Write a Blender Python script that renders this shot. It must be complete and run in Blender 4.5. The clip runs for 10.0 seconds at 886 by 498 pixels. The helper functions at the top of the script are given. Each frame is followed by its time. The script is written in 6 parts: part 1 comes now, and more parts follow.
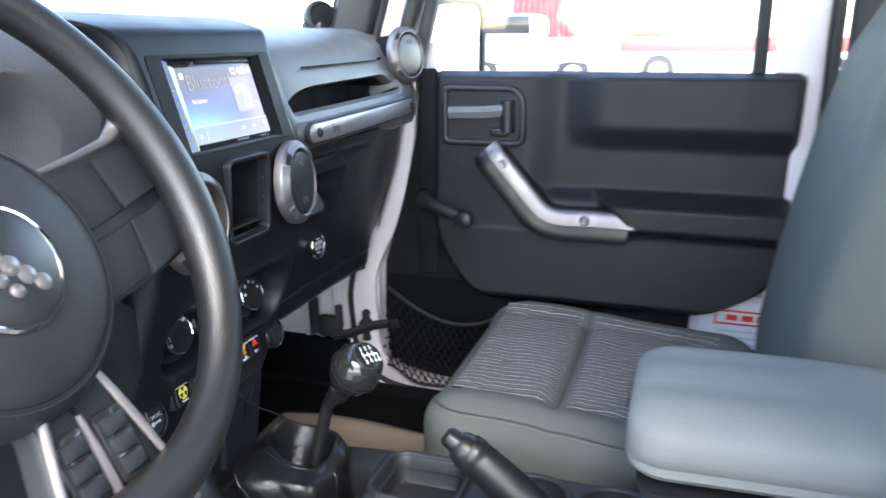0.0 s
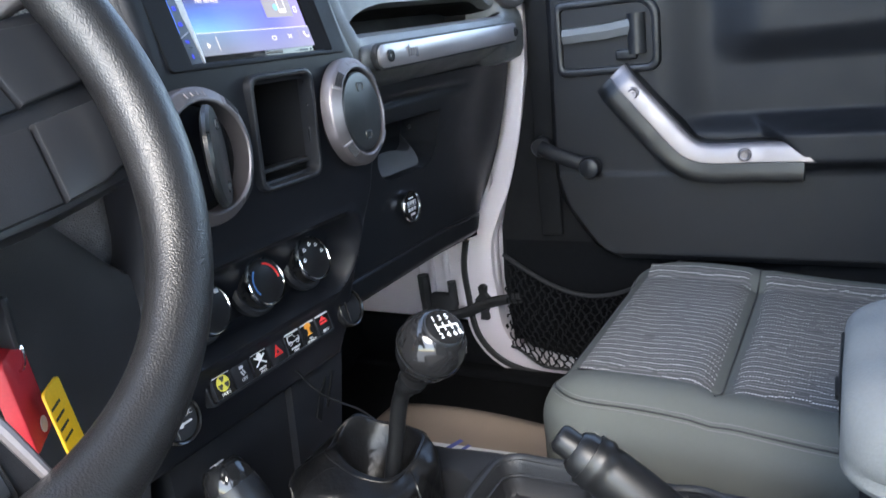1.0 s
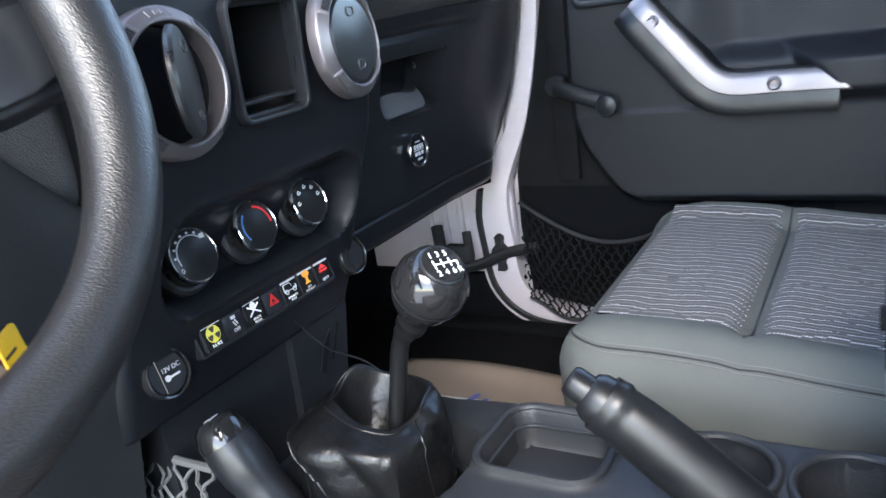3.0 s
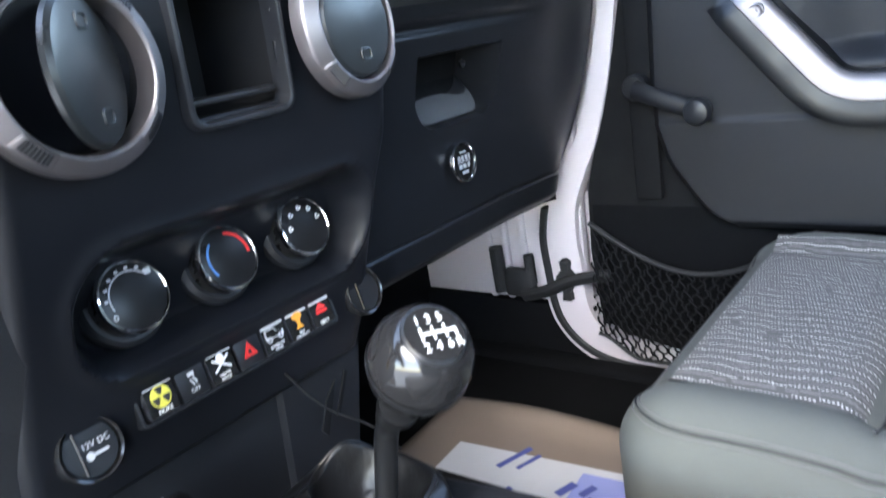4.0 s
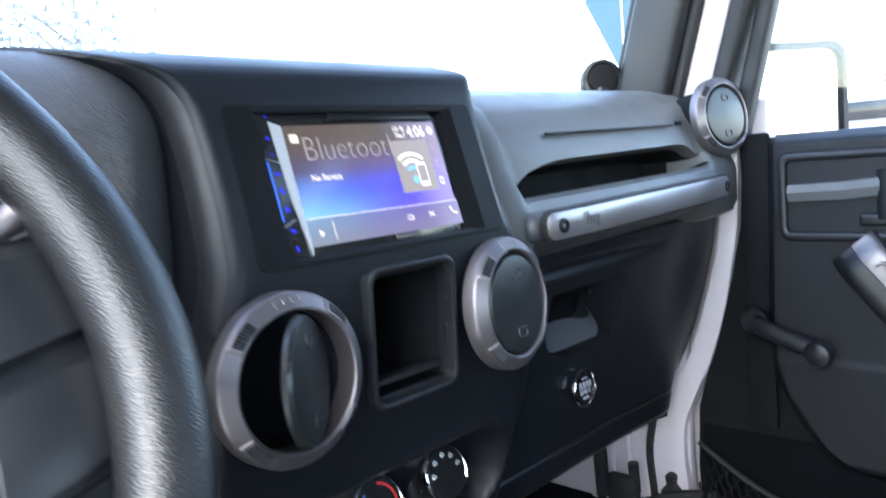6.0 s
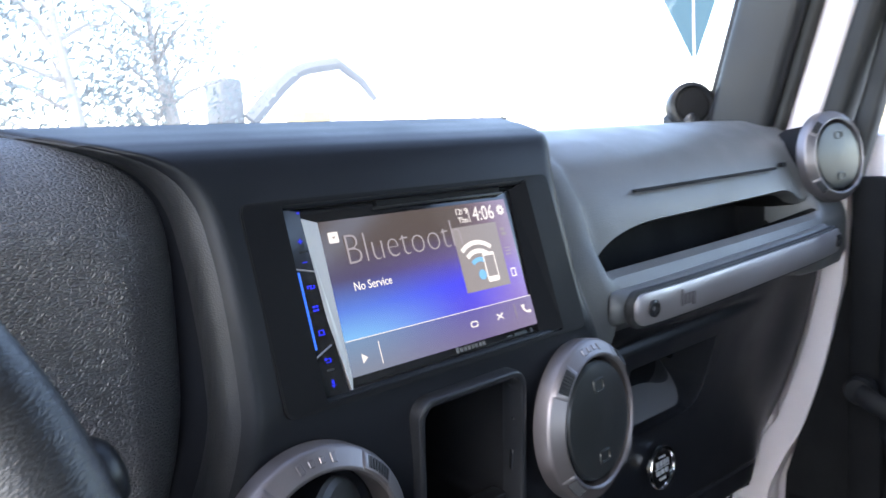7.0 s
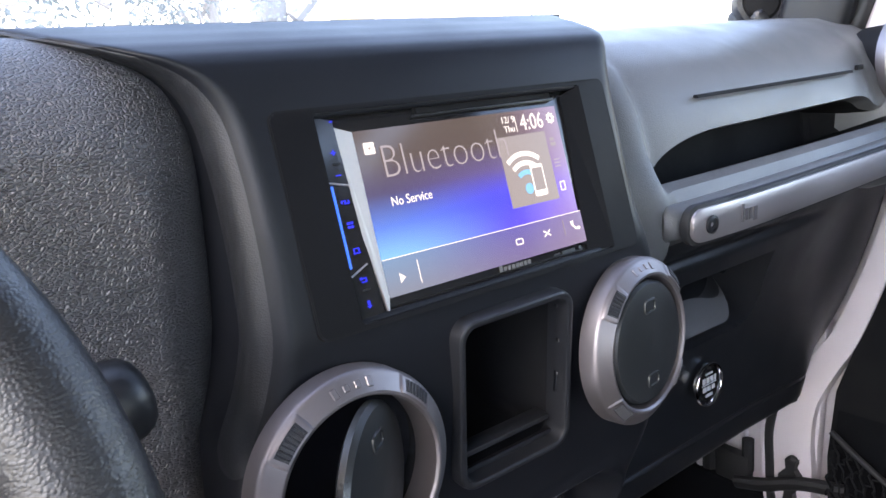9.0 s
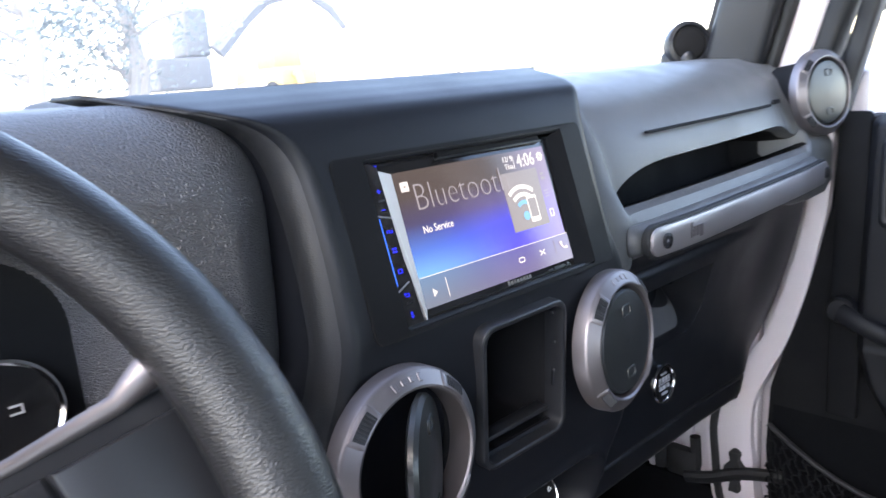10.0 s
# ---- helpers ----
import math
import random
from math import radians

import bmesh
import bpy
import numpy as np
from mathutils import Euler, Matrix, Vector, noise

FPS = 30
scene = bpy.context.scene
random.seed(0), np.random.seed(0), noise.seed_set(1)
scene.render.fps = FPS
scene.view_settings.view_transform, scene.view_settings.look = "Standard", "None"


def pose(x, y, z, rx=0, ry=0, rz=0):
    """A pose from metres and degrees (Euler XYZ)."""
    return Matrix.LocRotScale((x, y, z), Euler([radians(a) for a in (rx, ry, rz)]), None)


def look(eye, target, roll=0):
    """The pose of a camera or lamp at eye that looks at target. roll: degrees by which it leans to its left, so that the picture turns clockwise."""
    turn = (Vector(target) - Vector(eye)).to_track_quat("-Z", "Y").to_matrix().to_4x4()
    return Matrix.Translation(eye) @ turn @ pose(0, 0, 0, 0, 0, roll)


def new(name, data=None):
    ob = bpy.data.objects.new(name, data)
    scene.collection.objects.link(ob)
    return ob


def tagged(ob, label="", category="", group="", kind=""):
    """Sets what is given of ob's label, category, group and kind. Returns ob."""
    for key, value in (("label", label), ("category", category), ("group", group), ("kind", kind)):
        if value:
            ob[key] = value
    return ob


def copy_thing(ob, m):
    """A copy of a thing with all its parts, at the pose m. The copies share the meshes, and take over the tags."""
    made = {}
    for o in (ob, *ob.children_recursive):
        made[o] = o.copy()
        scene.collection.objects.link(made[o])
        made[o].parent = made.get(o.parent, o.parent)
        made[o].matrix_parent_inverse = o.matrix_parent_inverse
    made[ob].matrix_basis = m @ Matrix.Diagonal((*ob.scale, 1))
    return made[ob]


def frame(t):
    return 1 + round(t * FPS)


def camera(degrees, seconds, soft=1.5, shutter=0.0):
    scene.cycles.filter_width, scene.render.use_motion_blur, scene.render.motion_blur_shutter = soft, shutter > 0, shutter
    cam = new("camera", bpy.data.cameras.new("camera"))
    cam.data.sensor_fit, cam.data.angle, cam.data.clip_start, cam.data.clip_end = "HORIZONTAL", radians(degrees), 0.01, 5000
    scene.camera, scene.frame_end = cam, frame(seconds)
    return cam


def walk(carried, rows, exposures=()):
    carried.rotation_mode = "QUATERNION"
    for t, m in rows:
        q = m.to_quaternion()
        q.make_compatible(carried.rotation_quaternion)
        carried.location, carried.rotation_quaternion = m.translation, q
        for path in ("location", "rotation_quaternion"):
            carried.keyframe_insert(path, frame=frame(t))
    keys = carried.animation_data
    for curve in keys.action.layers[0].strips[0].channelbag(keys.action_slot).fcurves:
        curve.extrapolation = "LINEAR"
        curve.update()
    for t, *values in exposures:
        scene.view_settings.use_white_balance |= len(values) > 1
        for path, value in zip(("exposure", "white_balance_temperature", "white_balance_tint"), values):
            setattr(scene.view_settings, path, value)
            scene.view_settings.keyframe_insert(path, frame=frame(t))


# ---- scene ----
cam = camera(60.6, 10.0, shutter=0.5)
PATH = [
    (0, (-0.75, 0.11, 1.265), (1.079, 0.718, 0.732), -0.3),
    (0.5, (-0.589, 0.128, 1.186), (1.155, 0.968, 0.682), -4.8),
    (1, (-0.53, 0.147, 1.153), (1.142, 1.103, 0.613), -6.6),
    (1.5, (-0.517, 0.146, 1.143), (1.122, 1.128, 0.553), -7.0),
    (2, (-0.52, 0.144, 1.151), (1.117, 1.119, 0.542), -7.4),
    (2.5, (-0.525, 0.14, 1.143), (1.106, 1.117, 0.523), -7.9),
    (2.7, (-0.518, 0.141, 1.134), (1.111, 1.12, 0.511), -8.2),
    (3.8, (-0.339, 0.2, 1.068), (1.17, 1.369, 0.472), -9.6),
    (4, (-0.315, 0.2, 1.082), (1.177, 1.4, 0.505), -9.0),
    (4.5, (-0.29, 0.192, 1.106), (1.183, 1.449, 0.604), -7.8),
    (5, (-0.294, 0.194, 1.143), (1.168, 1.497, 0.74), -6.5),
    (5.5, (-0.316, 0.201, 1.188), (1.135, 1.544, 0.888), -5.7),
    (6, (-0.362, 0.211, 1.204), (1.07, 1.589, 0.982), -4.8),
    (6.2, (-0.377, 0.213, 1.225), (1.049, 1.601, 1.025), -4.3),
    (7.3, (-0.264, 0.324, 1.276), (0.995, 1.841, 0.937), -2.9),
    (7.5, (-0.264, 0.335, 1.276), (0.953, 1.872, 0.881), -2.6),
    (8, (-0.249, 0.337, 1.279), (0.925, 1.887, 0.814), -2.1),
    (8.5, (-0.249, 0.325, 1.279), (0.925, 1.867, 0.785), -2.8),
    (9, (-0.265, 0.313, 1.274), (0.926, 1.837, 0.765), -3.3),
    (9.5, (-0.288, 0.31, 1.283), (0.941, 1.805, 0.779), -3.6),
    (10, (-0.356, 0.287, 1.293), (0.983, 1.703, 0.844), -4.2),
]
walk(cam, [(t, look(eye, target, roll)) for t, eye, target, roll in PATH], exposures=[(0, 3.75, 7000, 9), (0.5, 3.6, 6900, 9), (1.5, 3.8, 6900, 9), (2.5, 3.85, 6800, 9), (4.0, 4.35, 6750, 8), (4.5, 4.35, 6750, 8), (5.0, 4.45, 6700, 8), (5.5, 4.0, 6650, 8), (6.0, 3.6, 6600, 8), (7.3, 3.2, 7000, 14), (8.0, 3.27, 7250, 16), (9.0, 3.55, 7300, 17), (10, 3.42, 7050, 15)])
# ---- world and light ----
SUN_AZ, SUN_EL = 245.0, 48.0          # degrees; clockwise from +y, and above the horizon
world = bpy.data.worlds.new("sky")
scene.world = world
world.use_nodes = True
wn = world.node_tree.nodes
sky = wn.new("ShaderNodeTexSky")
sky.sky_type, sky.sun_disc = "NISHITA", False
sky.sun_elevation, sky.sun_rotation = radians(SUN_EL), radians(SUN_AZ)
sky.air_density, sky.dust_density, sky.ozone_density = 1.0, 1.0, 1.0
wn["Background"].inputs["Strength"].default_value = 0.15
world.node_tree.links.new(sky.outputs["Color"], wn["Background"].inputs["Color"])
sun = new("sun", bpy.data.lights.new("sun", "SUN"))
sun.data.energy, sun.data.angle, sun.data.color = 0.85, radians(40), (1.0, 1.0, 0.98)
sun.matrix_basis = look((0, 0, 0), (-math.sin(radians(SUN_AZ)) * math.cos(radians(SUN_EL)),
                                    -math.cos(radians(SUN_AZ)) * math.cos(radians(SUN_EL)), -math.sin(radians(SUN_EL))))

# ---- materials ----


def surface(name, col, rough=0.5, metal=0.0, var=0.12, scale=25.0, bump=0.1, bscale=500.0, kind="grain",
            coat=0.0, rvar=0.1, depth=0.0006, spec=0.5, crack=0.1, stretch=1.0, edge=0.0):
    """A node material: base colour with two scales of variation, varied gloss, and a fine relief."""
    m = bpy.data.materials.new(name)
    m.use_nodes = True
    nt, n = m.node_tree, m.node_tree.nodes
    b = n["Principled BSDF"]
    b.inputs["Metallic"].default_value = metal
    b.inputs["Coat Weight"].default_value = coat
    b.inputs["Coat Roughness"].default_value = 0.08
    b.inputs["Specular IOR Level"].default_value = spec
    tc = n.new("ShaderNodeTexCoord")
    big = n.new("ShaderNodeTexNoise")
    big.inputs["Scale"].default_value, big.inputs["Detail"].default_value = scale, 5
    nt.links.new(tc.outputs["Object"], big.inputs["Vector"])
    fine = n.new("ShaderNodeTexNoise")
    fine.inputs["Scale"].default_value, fine.inputs["Detail"].default_value = bscale, 3
    nt.links.new(tc.outputs["Object"], fine.inputs["Vector"])
    add = n.new("ShaderNodeMath")
    add.operation = "ADD"
    nt.links.new(big.outputs["Fac"], add.inputs[0])
    nt.links.new(fine.outputs["Fac"], add.inputs[1])
    half = n.new("ShaderNodeMath")
    half.operation = "MULTIPLY"
    half.inputs[1].default_value = 0.5
    nt.links.new(add.outputs[0], half.inputs[0])
    mix = n.new("ShaderNodeMix")
    mix.data_type = "RGBA"
    mix.inputs["A"].default_value = (*[c * (1 - 2.2 * var) for c in col], 1)
    mix.inputs["B"].default_value = (*[min(1, c * (1 + 2.2 * var)) for c in col], 1)
    nt.links.new(half.outputs[0], mix.inputs["Factor"])
    nt.links.new(mix.outputs["Result"], b.inputs["Base Color"])
    mr = n.new("ShaderNodeMapRange")
    mr.inputs["From Min"].default_value, mr.inputs["From Max"].default_value = 0.25, 0.75
    mr.inputs["To Min"].default_value, mr.inputs["To Max"].default_value = max(0.02, rough - rvar), min(1, rough + rvar)
    nt.links.new(big.outputs["Fac"], mr.inputs["Value"])
    nt.links.new(mr.outputs["Result"], b.inputs["Roughness"])
    if bump:
        bp = n.new("ShaderNodeBump")
        bp.inputs["Strength"].default_value, bp.inputs["Distance"].default_value = bump, depth
        if kind == "leather":
            warp = n.new("ShaderNodeTexNoise")
            warp.inputs["Scale"].default_value = bscale * 0.6
            nt.links.new(tc.outputs["Object"], warp.inputs["Vector"])
            wm = n.new("ShaderNodeMix")
            wm.data_type = "RGBA"
            wm.inputs["Factor"].default_value = 0.55 / bscale
            nt.links.new(tc.outputs["Object"], wm.inputs["A"])
            nt.links.new(warp.outputs["Color"], wm.inputs["B"])
            vo = n.new("ShaderNodeTexVoronoi")
            vo.feature = "DISTANCE_TO_EDGE" if edge else "SMOOTH_F1"
            if not edge:
                vo.inputs["Smoothness"].default_value = 0.3
            vo.inputs["Scale"].default_value = bscale
            mp = n.new("ShaderNodeMapping")
            mp.inputs["Scale"].default_value = (1.0, 1.0, stretch)
            nt.links.new(wm.outputs["Result"], mp.inputs["Vector"])
            nt.links.new(mp.outputs["Vector"], vo.inputs["Vector"])
            cr = n.new("ShaderNodeMapRange")
            cr.interpolation_type = "SMOOTHSTEP"
            cr.inputs["From Min"].default_value, cr.inputs["From Max"].default_value = (0.0, edge) if edge else (0.75, crack)
            nt.links.new(vo.outputs["Distance"], cr.inputs["Value"])
            nt.links.new(cr.outputs["Result"], bp.inputs["Height"])
        else:
            nt.links.new(fine.outputs["Fac"], bp.inputs["Height"])
        nt.links.new(bp.outputs["Normal"], b.inputs["Normal"])
    return m


def glowing(name, col, strength):
    m = bpy.data.materials.new(name)
    m.use_nodes = True
    b = m.node_tree.nodes["Principled BSDF"]
    b.inputs["Base Color"].default_value = (0.01, 0.01, 0.01, 1)
    b.inputs["Roughness"].default_value = 0.25
    b.inputs["Emission Color"].default_value = (*col, 1)
    b.inputs["Emission Strength"].default_value = strength
    return m


def pane_glass(name, tint=(1, 1, 1), haze=0.0):
    m = bpy.data.materials.new(name)
    m.use_nodes = True
    nt, n = m.node_tree, m.node_tree.nodes
    n.remove(n["Principled BSDF"])
    tr, gl, mx = (n.new(k) for k in ("ShaderNodeBsdfTransparent", "ShaderNodeBsdfGlossy", "ShaderNodeMixShader"))
    tr.inputs["Color"].default_value = (*tint, 1)
    gl.inputs["Roughness"].default_value = 0.02
    mx.inputs[0].default_value = 0.035
    nt.links.new(tr.outputs[0], mx.inputs[1])
    nt.links.new(gl.outputs[0], mx.inputs[2])
    out = mx
    if haze:
        # a thin scattering film, added to imitate the white haze over the view outside
        tl, out = n.new("ShaderNodeBsdfTranslucent"), n.new("ShaderNodeMixShader")
        tl.inputs["Color"].default_value = (0.85, 0.86, 0.88, 1)
        spots = n.new("ShaderNodeTexNoise")
        spots.inputs["Scale"].default_value, spots.inputs["Detail"].default_value = 9, 6
        amount = n.new("ShaderNodeMapRange")
        amount.inputs["From Min"].default_value, amount.inputs["From Max"].default_value = 0.3, 0.7
        amount.inputs["To Min"].default_value, amount.inputs["To Max"].default_value = haze * 0.7, haze * 1.3
        nt.links.new(spots.outputs["Fac"], amount.inputs["Value"])
        nt.links.new(amount.outputs["Result"], out.inputs[0])
        nt.links.new(mx.outputs[0], out.inputs[1])
        nt.links.new(tl.outputs[0], out.inputs[2])
    nt.links.new(out.outputs[0], n["Material Output"].inputs["Surface"])
    return m


def seat_cloth(name):
    """Grey cloth ribbed every 13 mm, with a pale dotted stitch along each rib."""
    m = surface(name, (0.06, 0.059, 0.059), 0.9, var=0.2, scale=60, bump=0.3, bscale=1500)
    nt, n = m.node_tree, m.node_tree.nodes
    b = n["Principled BSDF"]
    tc = n.new("ShaderNodeTexCoord")
    sep = n.new("ShaderNodeSeparateXYZ")
    nt.links.new(tc.outputs["Object"], sep.inputs[0])

    def math(op, a, c=None):
        q = n.new("ShaderNodeMath")
        q.operation = op
        for i, v in enumerate((a, c)):
            if v is None:
                continue
            if isinstance(v, (int, float)):
                q.inputs[i].default_value = v
            else:
                nt.links.new(v, q.inputs[i])
        return q.outputs[0]

    wob = n.new("ShaderNodeTexNoise")
    wob.inputs["Scale"].default_value = 14
    nt.links.new(tc.outputs["Object"], wob.inputs["Vector"])
    u = math("ADD", math("DIVIDE", sep.outputs[0], 0.0125), math("MULTIPLY", math("SNAP", wob.outputs["Fac"], 0.08), 2.0))
    f = math("FRACT", u)
    line = math("LESS_THAN", f, 0.1)
    dots = math("LESS_THAN", math("FRACT", math("DIVIDE", sep.outputs[1], 0.0032)), 0.6)
    faint = math("MULTIPLY", math("LESS_THAN", math("ABSOLUTE", math("SUBTRACT", f, 0.55)), 0.05), 0.16)
    mask = math("MAXIMUM", math("MULTIPLY", line, dots), faint)
    mix = n.new("ShaderNodeMix")
    mix.data_type = "RGBA"
    mix.inputs["B"].default_value = (0.62, 0.61, 0.6, 1)
    old = b.inputs["Base Color"].links[0].from_socket
    nt.links.new(old, mix.inputs["A"])
    nt.links.new(mask, mix.inputs["Factor"])
    nt.links.new(mix.outputs["Result"], b.inputs["Base Color"])
    bp = n.new("ShaderNodeBump")
    bp.inputs["Strength"].default_value, bp.inputs["Distance"].default_value = 0.7, 0.0016
    nt.links.new(math("ABSOLUTE", math("SUBTRACT", f, 0.07)), bp.inputs["Height"])
    nt.links.new(b.inputs["Normal"].links[0].from_socket, bp.inputs["Normal"])
    nt.links.new(bp.outputs["Normal"], b.inputs["Normal"])
    return m


def screen_picture(name, strength, veil=0.0):
    """The lit display: brown-grey above, deep blue across the middle, paler towards the lower left."""
    m = glowing(name, (0, 0, 0), strength)
    nt, n = m.node_tree, m.node_tree.nodes
    b = n["Principled BSDF"]
    b.inputs["Roughness"].default_value = 0.12
    tc = n.new("ShaderNodeTexCoord")
    sep = n.new("ShaderNodeSeparateXYZ")
    nt.links.new(tc.outputs["Object"], sep.inputs[0])

    def ramp(out, lo, hi, stops):
        mr = n.new("ShaderNodeMapRange")
        mr.inputs["From Min"].default_value, mr.inputs["From Max"].default_value = lo, hi
        nt.links.new(out, mr.inputs["Value"])
        r = n.new("ShaderNodeValToRGB")
        r.color_ramp.elements[0].position, r.color_ramp.elements[0].color = stops[0][0], (*stops[0][1], 1)
        r.color_ramp.elements[1].position, r.color_ramp.elements[1].color = stops[-1][0], (*stops[-1][1], 1)
        for p, c in stops[1:-1]:
            r.color_ramp.elements.new(p).color = (*c, 1)
        nt.links.new(mr.outputs["Result"], r.inputs["Fac"])
        return r.outputs["Color"]

    right = ramp(sep.outputs[1], -0.041, 0.041, [(0.0, (0.22, 0.16, 0.5)), (0.22, (0.1, 0.07, 0.75)), (0.42, (0.06, 0.06, 0.95)),
                                                (0.62, (0.12, 0.09, 0.28)), (0.8, (0.1, 0.078, 0.075)), (1.0, (0.1, 0.078, 0.07))])
    left = ramp(sep.outputs[1], -0.041, 0.041, [(0.0, (0.3, 0.4, 0.55)), (0.22, (0.2, 0.5, 0.9)), (0.4, (0.1, 0.22, 0.75)),
                                               (0.6, (0.08, 0.07, 0.16)), (0.8, (0.1, 0.078, 0.075)), (1.0, (0.1, 0.078, 0.07))])
    fac = n.new("ShaderNodeMapRange")
    fac.interpolation_type = "SMOOTHSTEP"
    fac.inputs["From Min"].default_value, fac.inputs["From Max"].default_value = -0.07, 0.03
    nt.links.new(sep.outputs[0], fac.inputs["Value"])
    mix = n.new("ShaderNodeMix")
    mix.data_type = "RGBA"
    nt.links.new(fac.outputs["Result"], mix.inputs["Factor"])
    nt.links.new(left, mix.inputs["A"])
    nt.links.new(right, mix.inputs["B"])
    # a violet cast towards the passenger's edge
    edge = n.new("ShaderNodeMapRange")
    edge.interpolation_type = "SMOOTHSTEP"
    edge.inputs["From Min"].default_value, edge.inputs["From Max"].default_value, edge.inputs["To Max"].default_value = 0.02, 0.078, 0.62
    nt.links.new(sep.outputs[0], edge.inputs["Value"])
    cast = n.new("ShaderNodeMix")
    cast.data_type = "RGBA"
    cast.inputs["B"].default_value = (0.42, 0.28, 0.46, 1)
    nt.links.new(edge.outputs["Result"], cast.inputs["Factor"])
    nt.links.new(mix.outputs["Result"], cast.inputs["A"])
    shown = cast.outputs["Result"]
    if veil:
        over = n.new("ShaderNodeMix")
        over.data_type = "RGBA"
        over.inputs["Factor"].default_value, over.inputs["B"].default_value = veil, (0.16, 0.15, 0.2, 1)
        nt.links.new(shown, over.inputs["A"])
        shown = over.outputs["Result"]
    nt.links.new(shown, b.inputs["Emission Color"])
    return m


GLOW = 0.12
M_DASH = surface("dash_plastic", (0.018, 0.019, 0.022), 0.42, spec=0.4, bump=0.35, bscale=1400, kind="leather", depth=0.0003)
M_SLATE = surface("dark_slate_plastic", (0.1, 0.104, 0.108), 0.42, spec=0.5, bump=0.4, bscale=900, kind="leather", depth=0.0003, stretch=1.3)
# lighter than the bezel plastic, to paint the highlight on the fascia's edge
M_EDGE_SHEEN = surface("edge_sheen_plastic", (0.015, 0.0158, 0.0178), 0.42, spec=0.3, bump=0.25, bscale=1200, kind="leather", depth=0.0003)
M_TOP = surface("matt_top_pad", (0.022, 0.0232, 0.0255), 0.55, bump=0.4, bscale=900, kind="leather", depth=0.0003, spec=0.3)
M_BEZEL = surface("black_bezel_plastic", (0.0068, 0.0077, 0.0104), 0.42, bump=0.1, bscale=1600, scale=15, rvar=0.06, spec=0.22)
M_SMOOTH = surface("satin_black_plastic", (0.0125, 0.0135, 0.0162), 0.36, bump=0.12, bscale=1600, scale=15, spec=0.38)
M_GLOSS = surface("gloss_black_plastic", (0.012, 0.012, 0.013), 0.12, bump=0, rvar=0.05)
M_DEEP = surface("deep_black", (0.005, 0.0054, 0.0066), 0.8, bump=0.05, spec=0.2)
M_PAD = surface("grained_vinyl", (0.072, 0.074, 0.083), 0.4, bump=0.85, bscale=430, kind="leather", depth=0.0009, var=0.06, rvar=0.04, spec=0.55, stretch=1.55, edge=0.26)
M_RIM = surface("wheel_leather", (0.0085, 0.0085, 0.0094), 0.38, spec=0.55, bump=0.4, bscale=900, depth=0.0003, kind="leather", rvar=0.02, scale=60, crack=0.2)
M_LEATHER = surface("boot_leather", (0.0045, 0.0045, 0.005), 0.34, bump=0.5, bscale=70, depth=0.003, spec=0.36, rvar=0.05)
M_GRIP = surface("moulded_grip", (0.006, 0.0063, 0.0072), 0.36, bump=0.15, bscale=1500, spec=0.35)
M_SILVER = surface("satin_silver_paint", (0.36, 0.335, 0.34), 0.36, metal=0.75, var=0.05, bump=0.04, bscale=1800)
M_SATIN = surface("dark_satin_silver_paint", (0.2, 0.182, 0.187), 0.42, metal=0.8, var=0.05, bump=0.05, bscale=1800)
M_CHROME = surface("chrome", (0.75, 0.76, 0.78), 0.08, metal=1.0, var=0.03, bump=0, rvar=0.03)
M_DOOR = surface("door_plastic", (0.0115, 0.0124, 0.0152), 0.5, bump=0.3, bscale=1300, kind="leather", depth=0.0003, spec=0.28)
M_WHITE = surface("white_body_paint", (0.62, 0.565, 0.59), 0.45, var=0.02, scale=6, bump=0.03, bscale=900, coat=0.1)
M_RUBBER = surface("black_rubber", (0.012, 0.0125, 0.014), 0.65, bump=0.2)
M_CARPET = surface("black_carpet", (0.0055, 0.006, 0.0072), 0.97, var=0.3, bump=1.0, bscale=900, depth=0.002, spec=0.1)
M_VINYL = surface("armrest_vinyl", (0.12, 0.126, 0.128), 0.6, bump=0.3, bscale=420, kind="leather", depth=0.0004, var=0.08, spec=0.2)
M_CONSOLE = surface("console_plastic", (0.013, 0.0138, 0.016), 0.5, spec=0.35, bump=0.4, bscale=900, kind="leather", depth=0.0003)
M_SEAT = surface("grey_seat_cloth", (0.07, 0.075, 0.069), 0.85, var=0.15, scale=40, bump=0.5, bscale=1800, depth=0.0004)
M_CLOTH = seat_cloth("striped_seat_cloth")
M_STITCH = surface("grey_thread", (0.1, 0.1, 0.1), 0.8, bump=0.2)
M_RED = surface("red_plastic", (0.5, 0.02, 0.03), 0.4)
M_YELLOW = surface("yellow_plastic", (0.75, 0.42, 0.01), 0.45)
M_WHITEMARK = surface("white_print", (0.7, 0.7, 0.7), 0.6, bump=0)
M_LIGHTMARK = surface("pale_grey_print", (0.45, 0.45, 0.47), 0.6, bump=0)
M_YMARK = surface("yellow_print", (0.62, 0.56, 0.08), 0.6, bump=0)
M_OMARK = surface("orange_print", (0.75, 0.3, 0.03), 0.6, bump=0)
M_RMARK = surface("red_print", (0.7, 0.03, 0.03), 0.6, bump=0)
M_BMARK = surface("blue_print", (0.05, 0.16, 0.4), 0.6, bump=0)
M_BLACKMARK = surface("black_print", (0.02, 0.02, 0.02), 0.6, bump=0)
M_BLUEINK = surface("blue_ink", (0.08, 0.1, 0.35), 0.8, bump=0)
M_PAPER = surface("white_paper", (0.62, 0.63, 0.66), 0.9, var=0.04, bump=0.2, bscale=700)
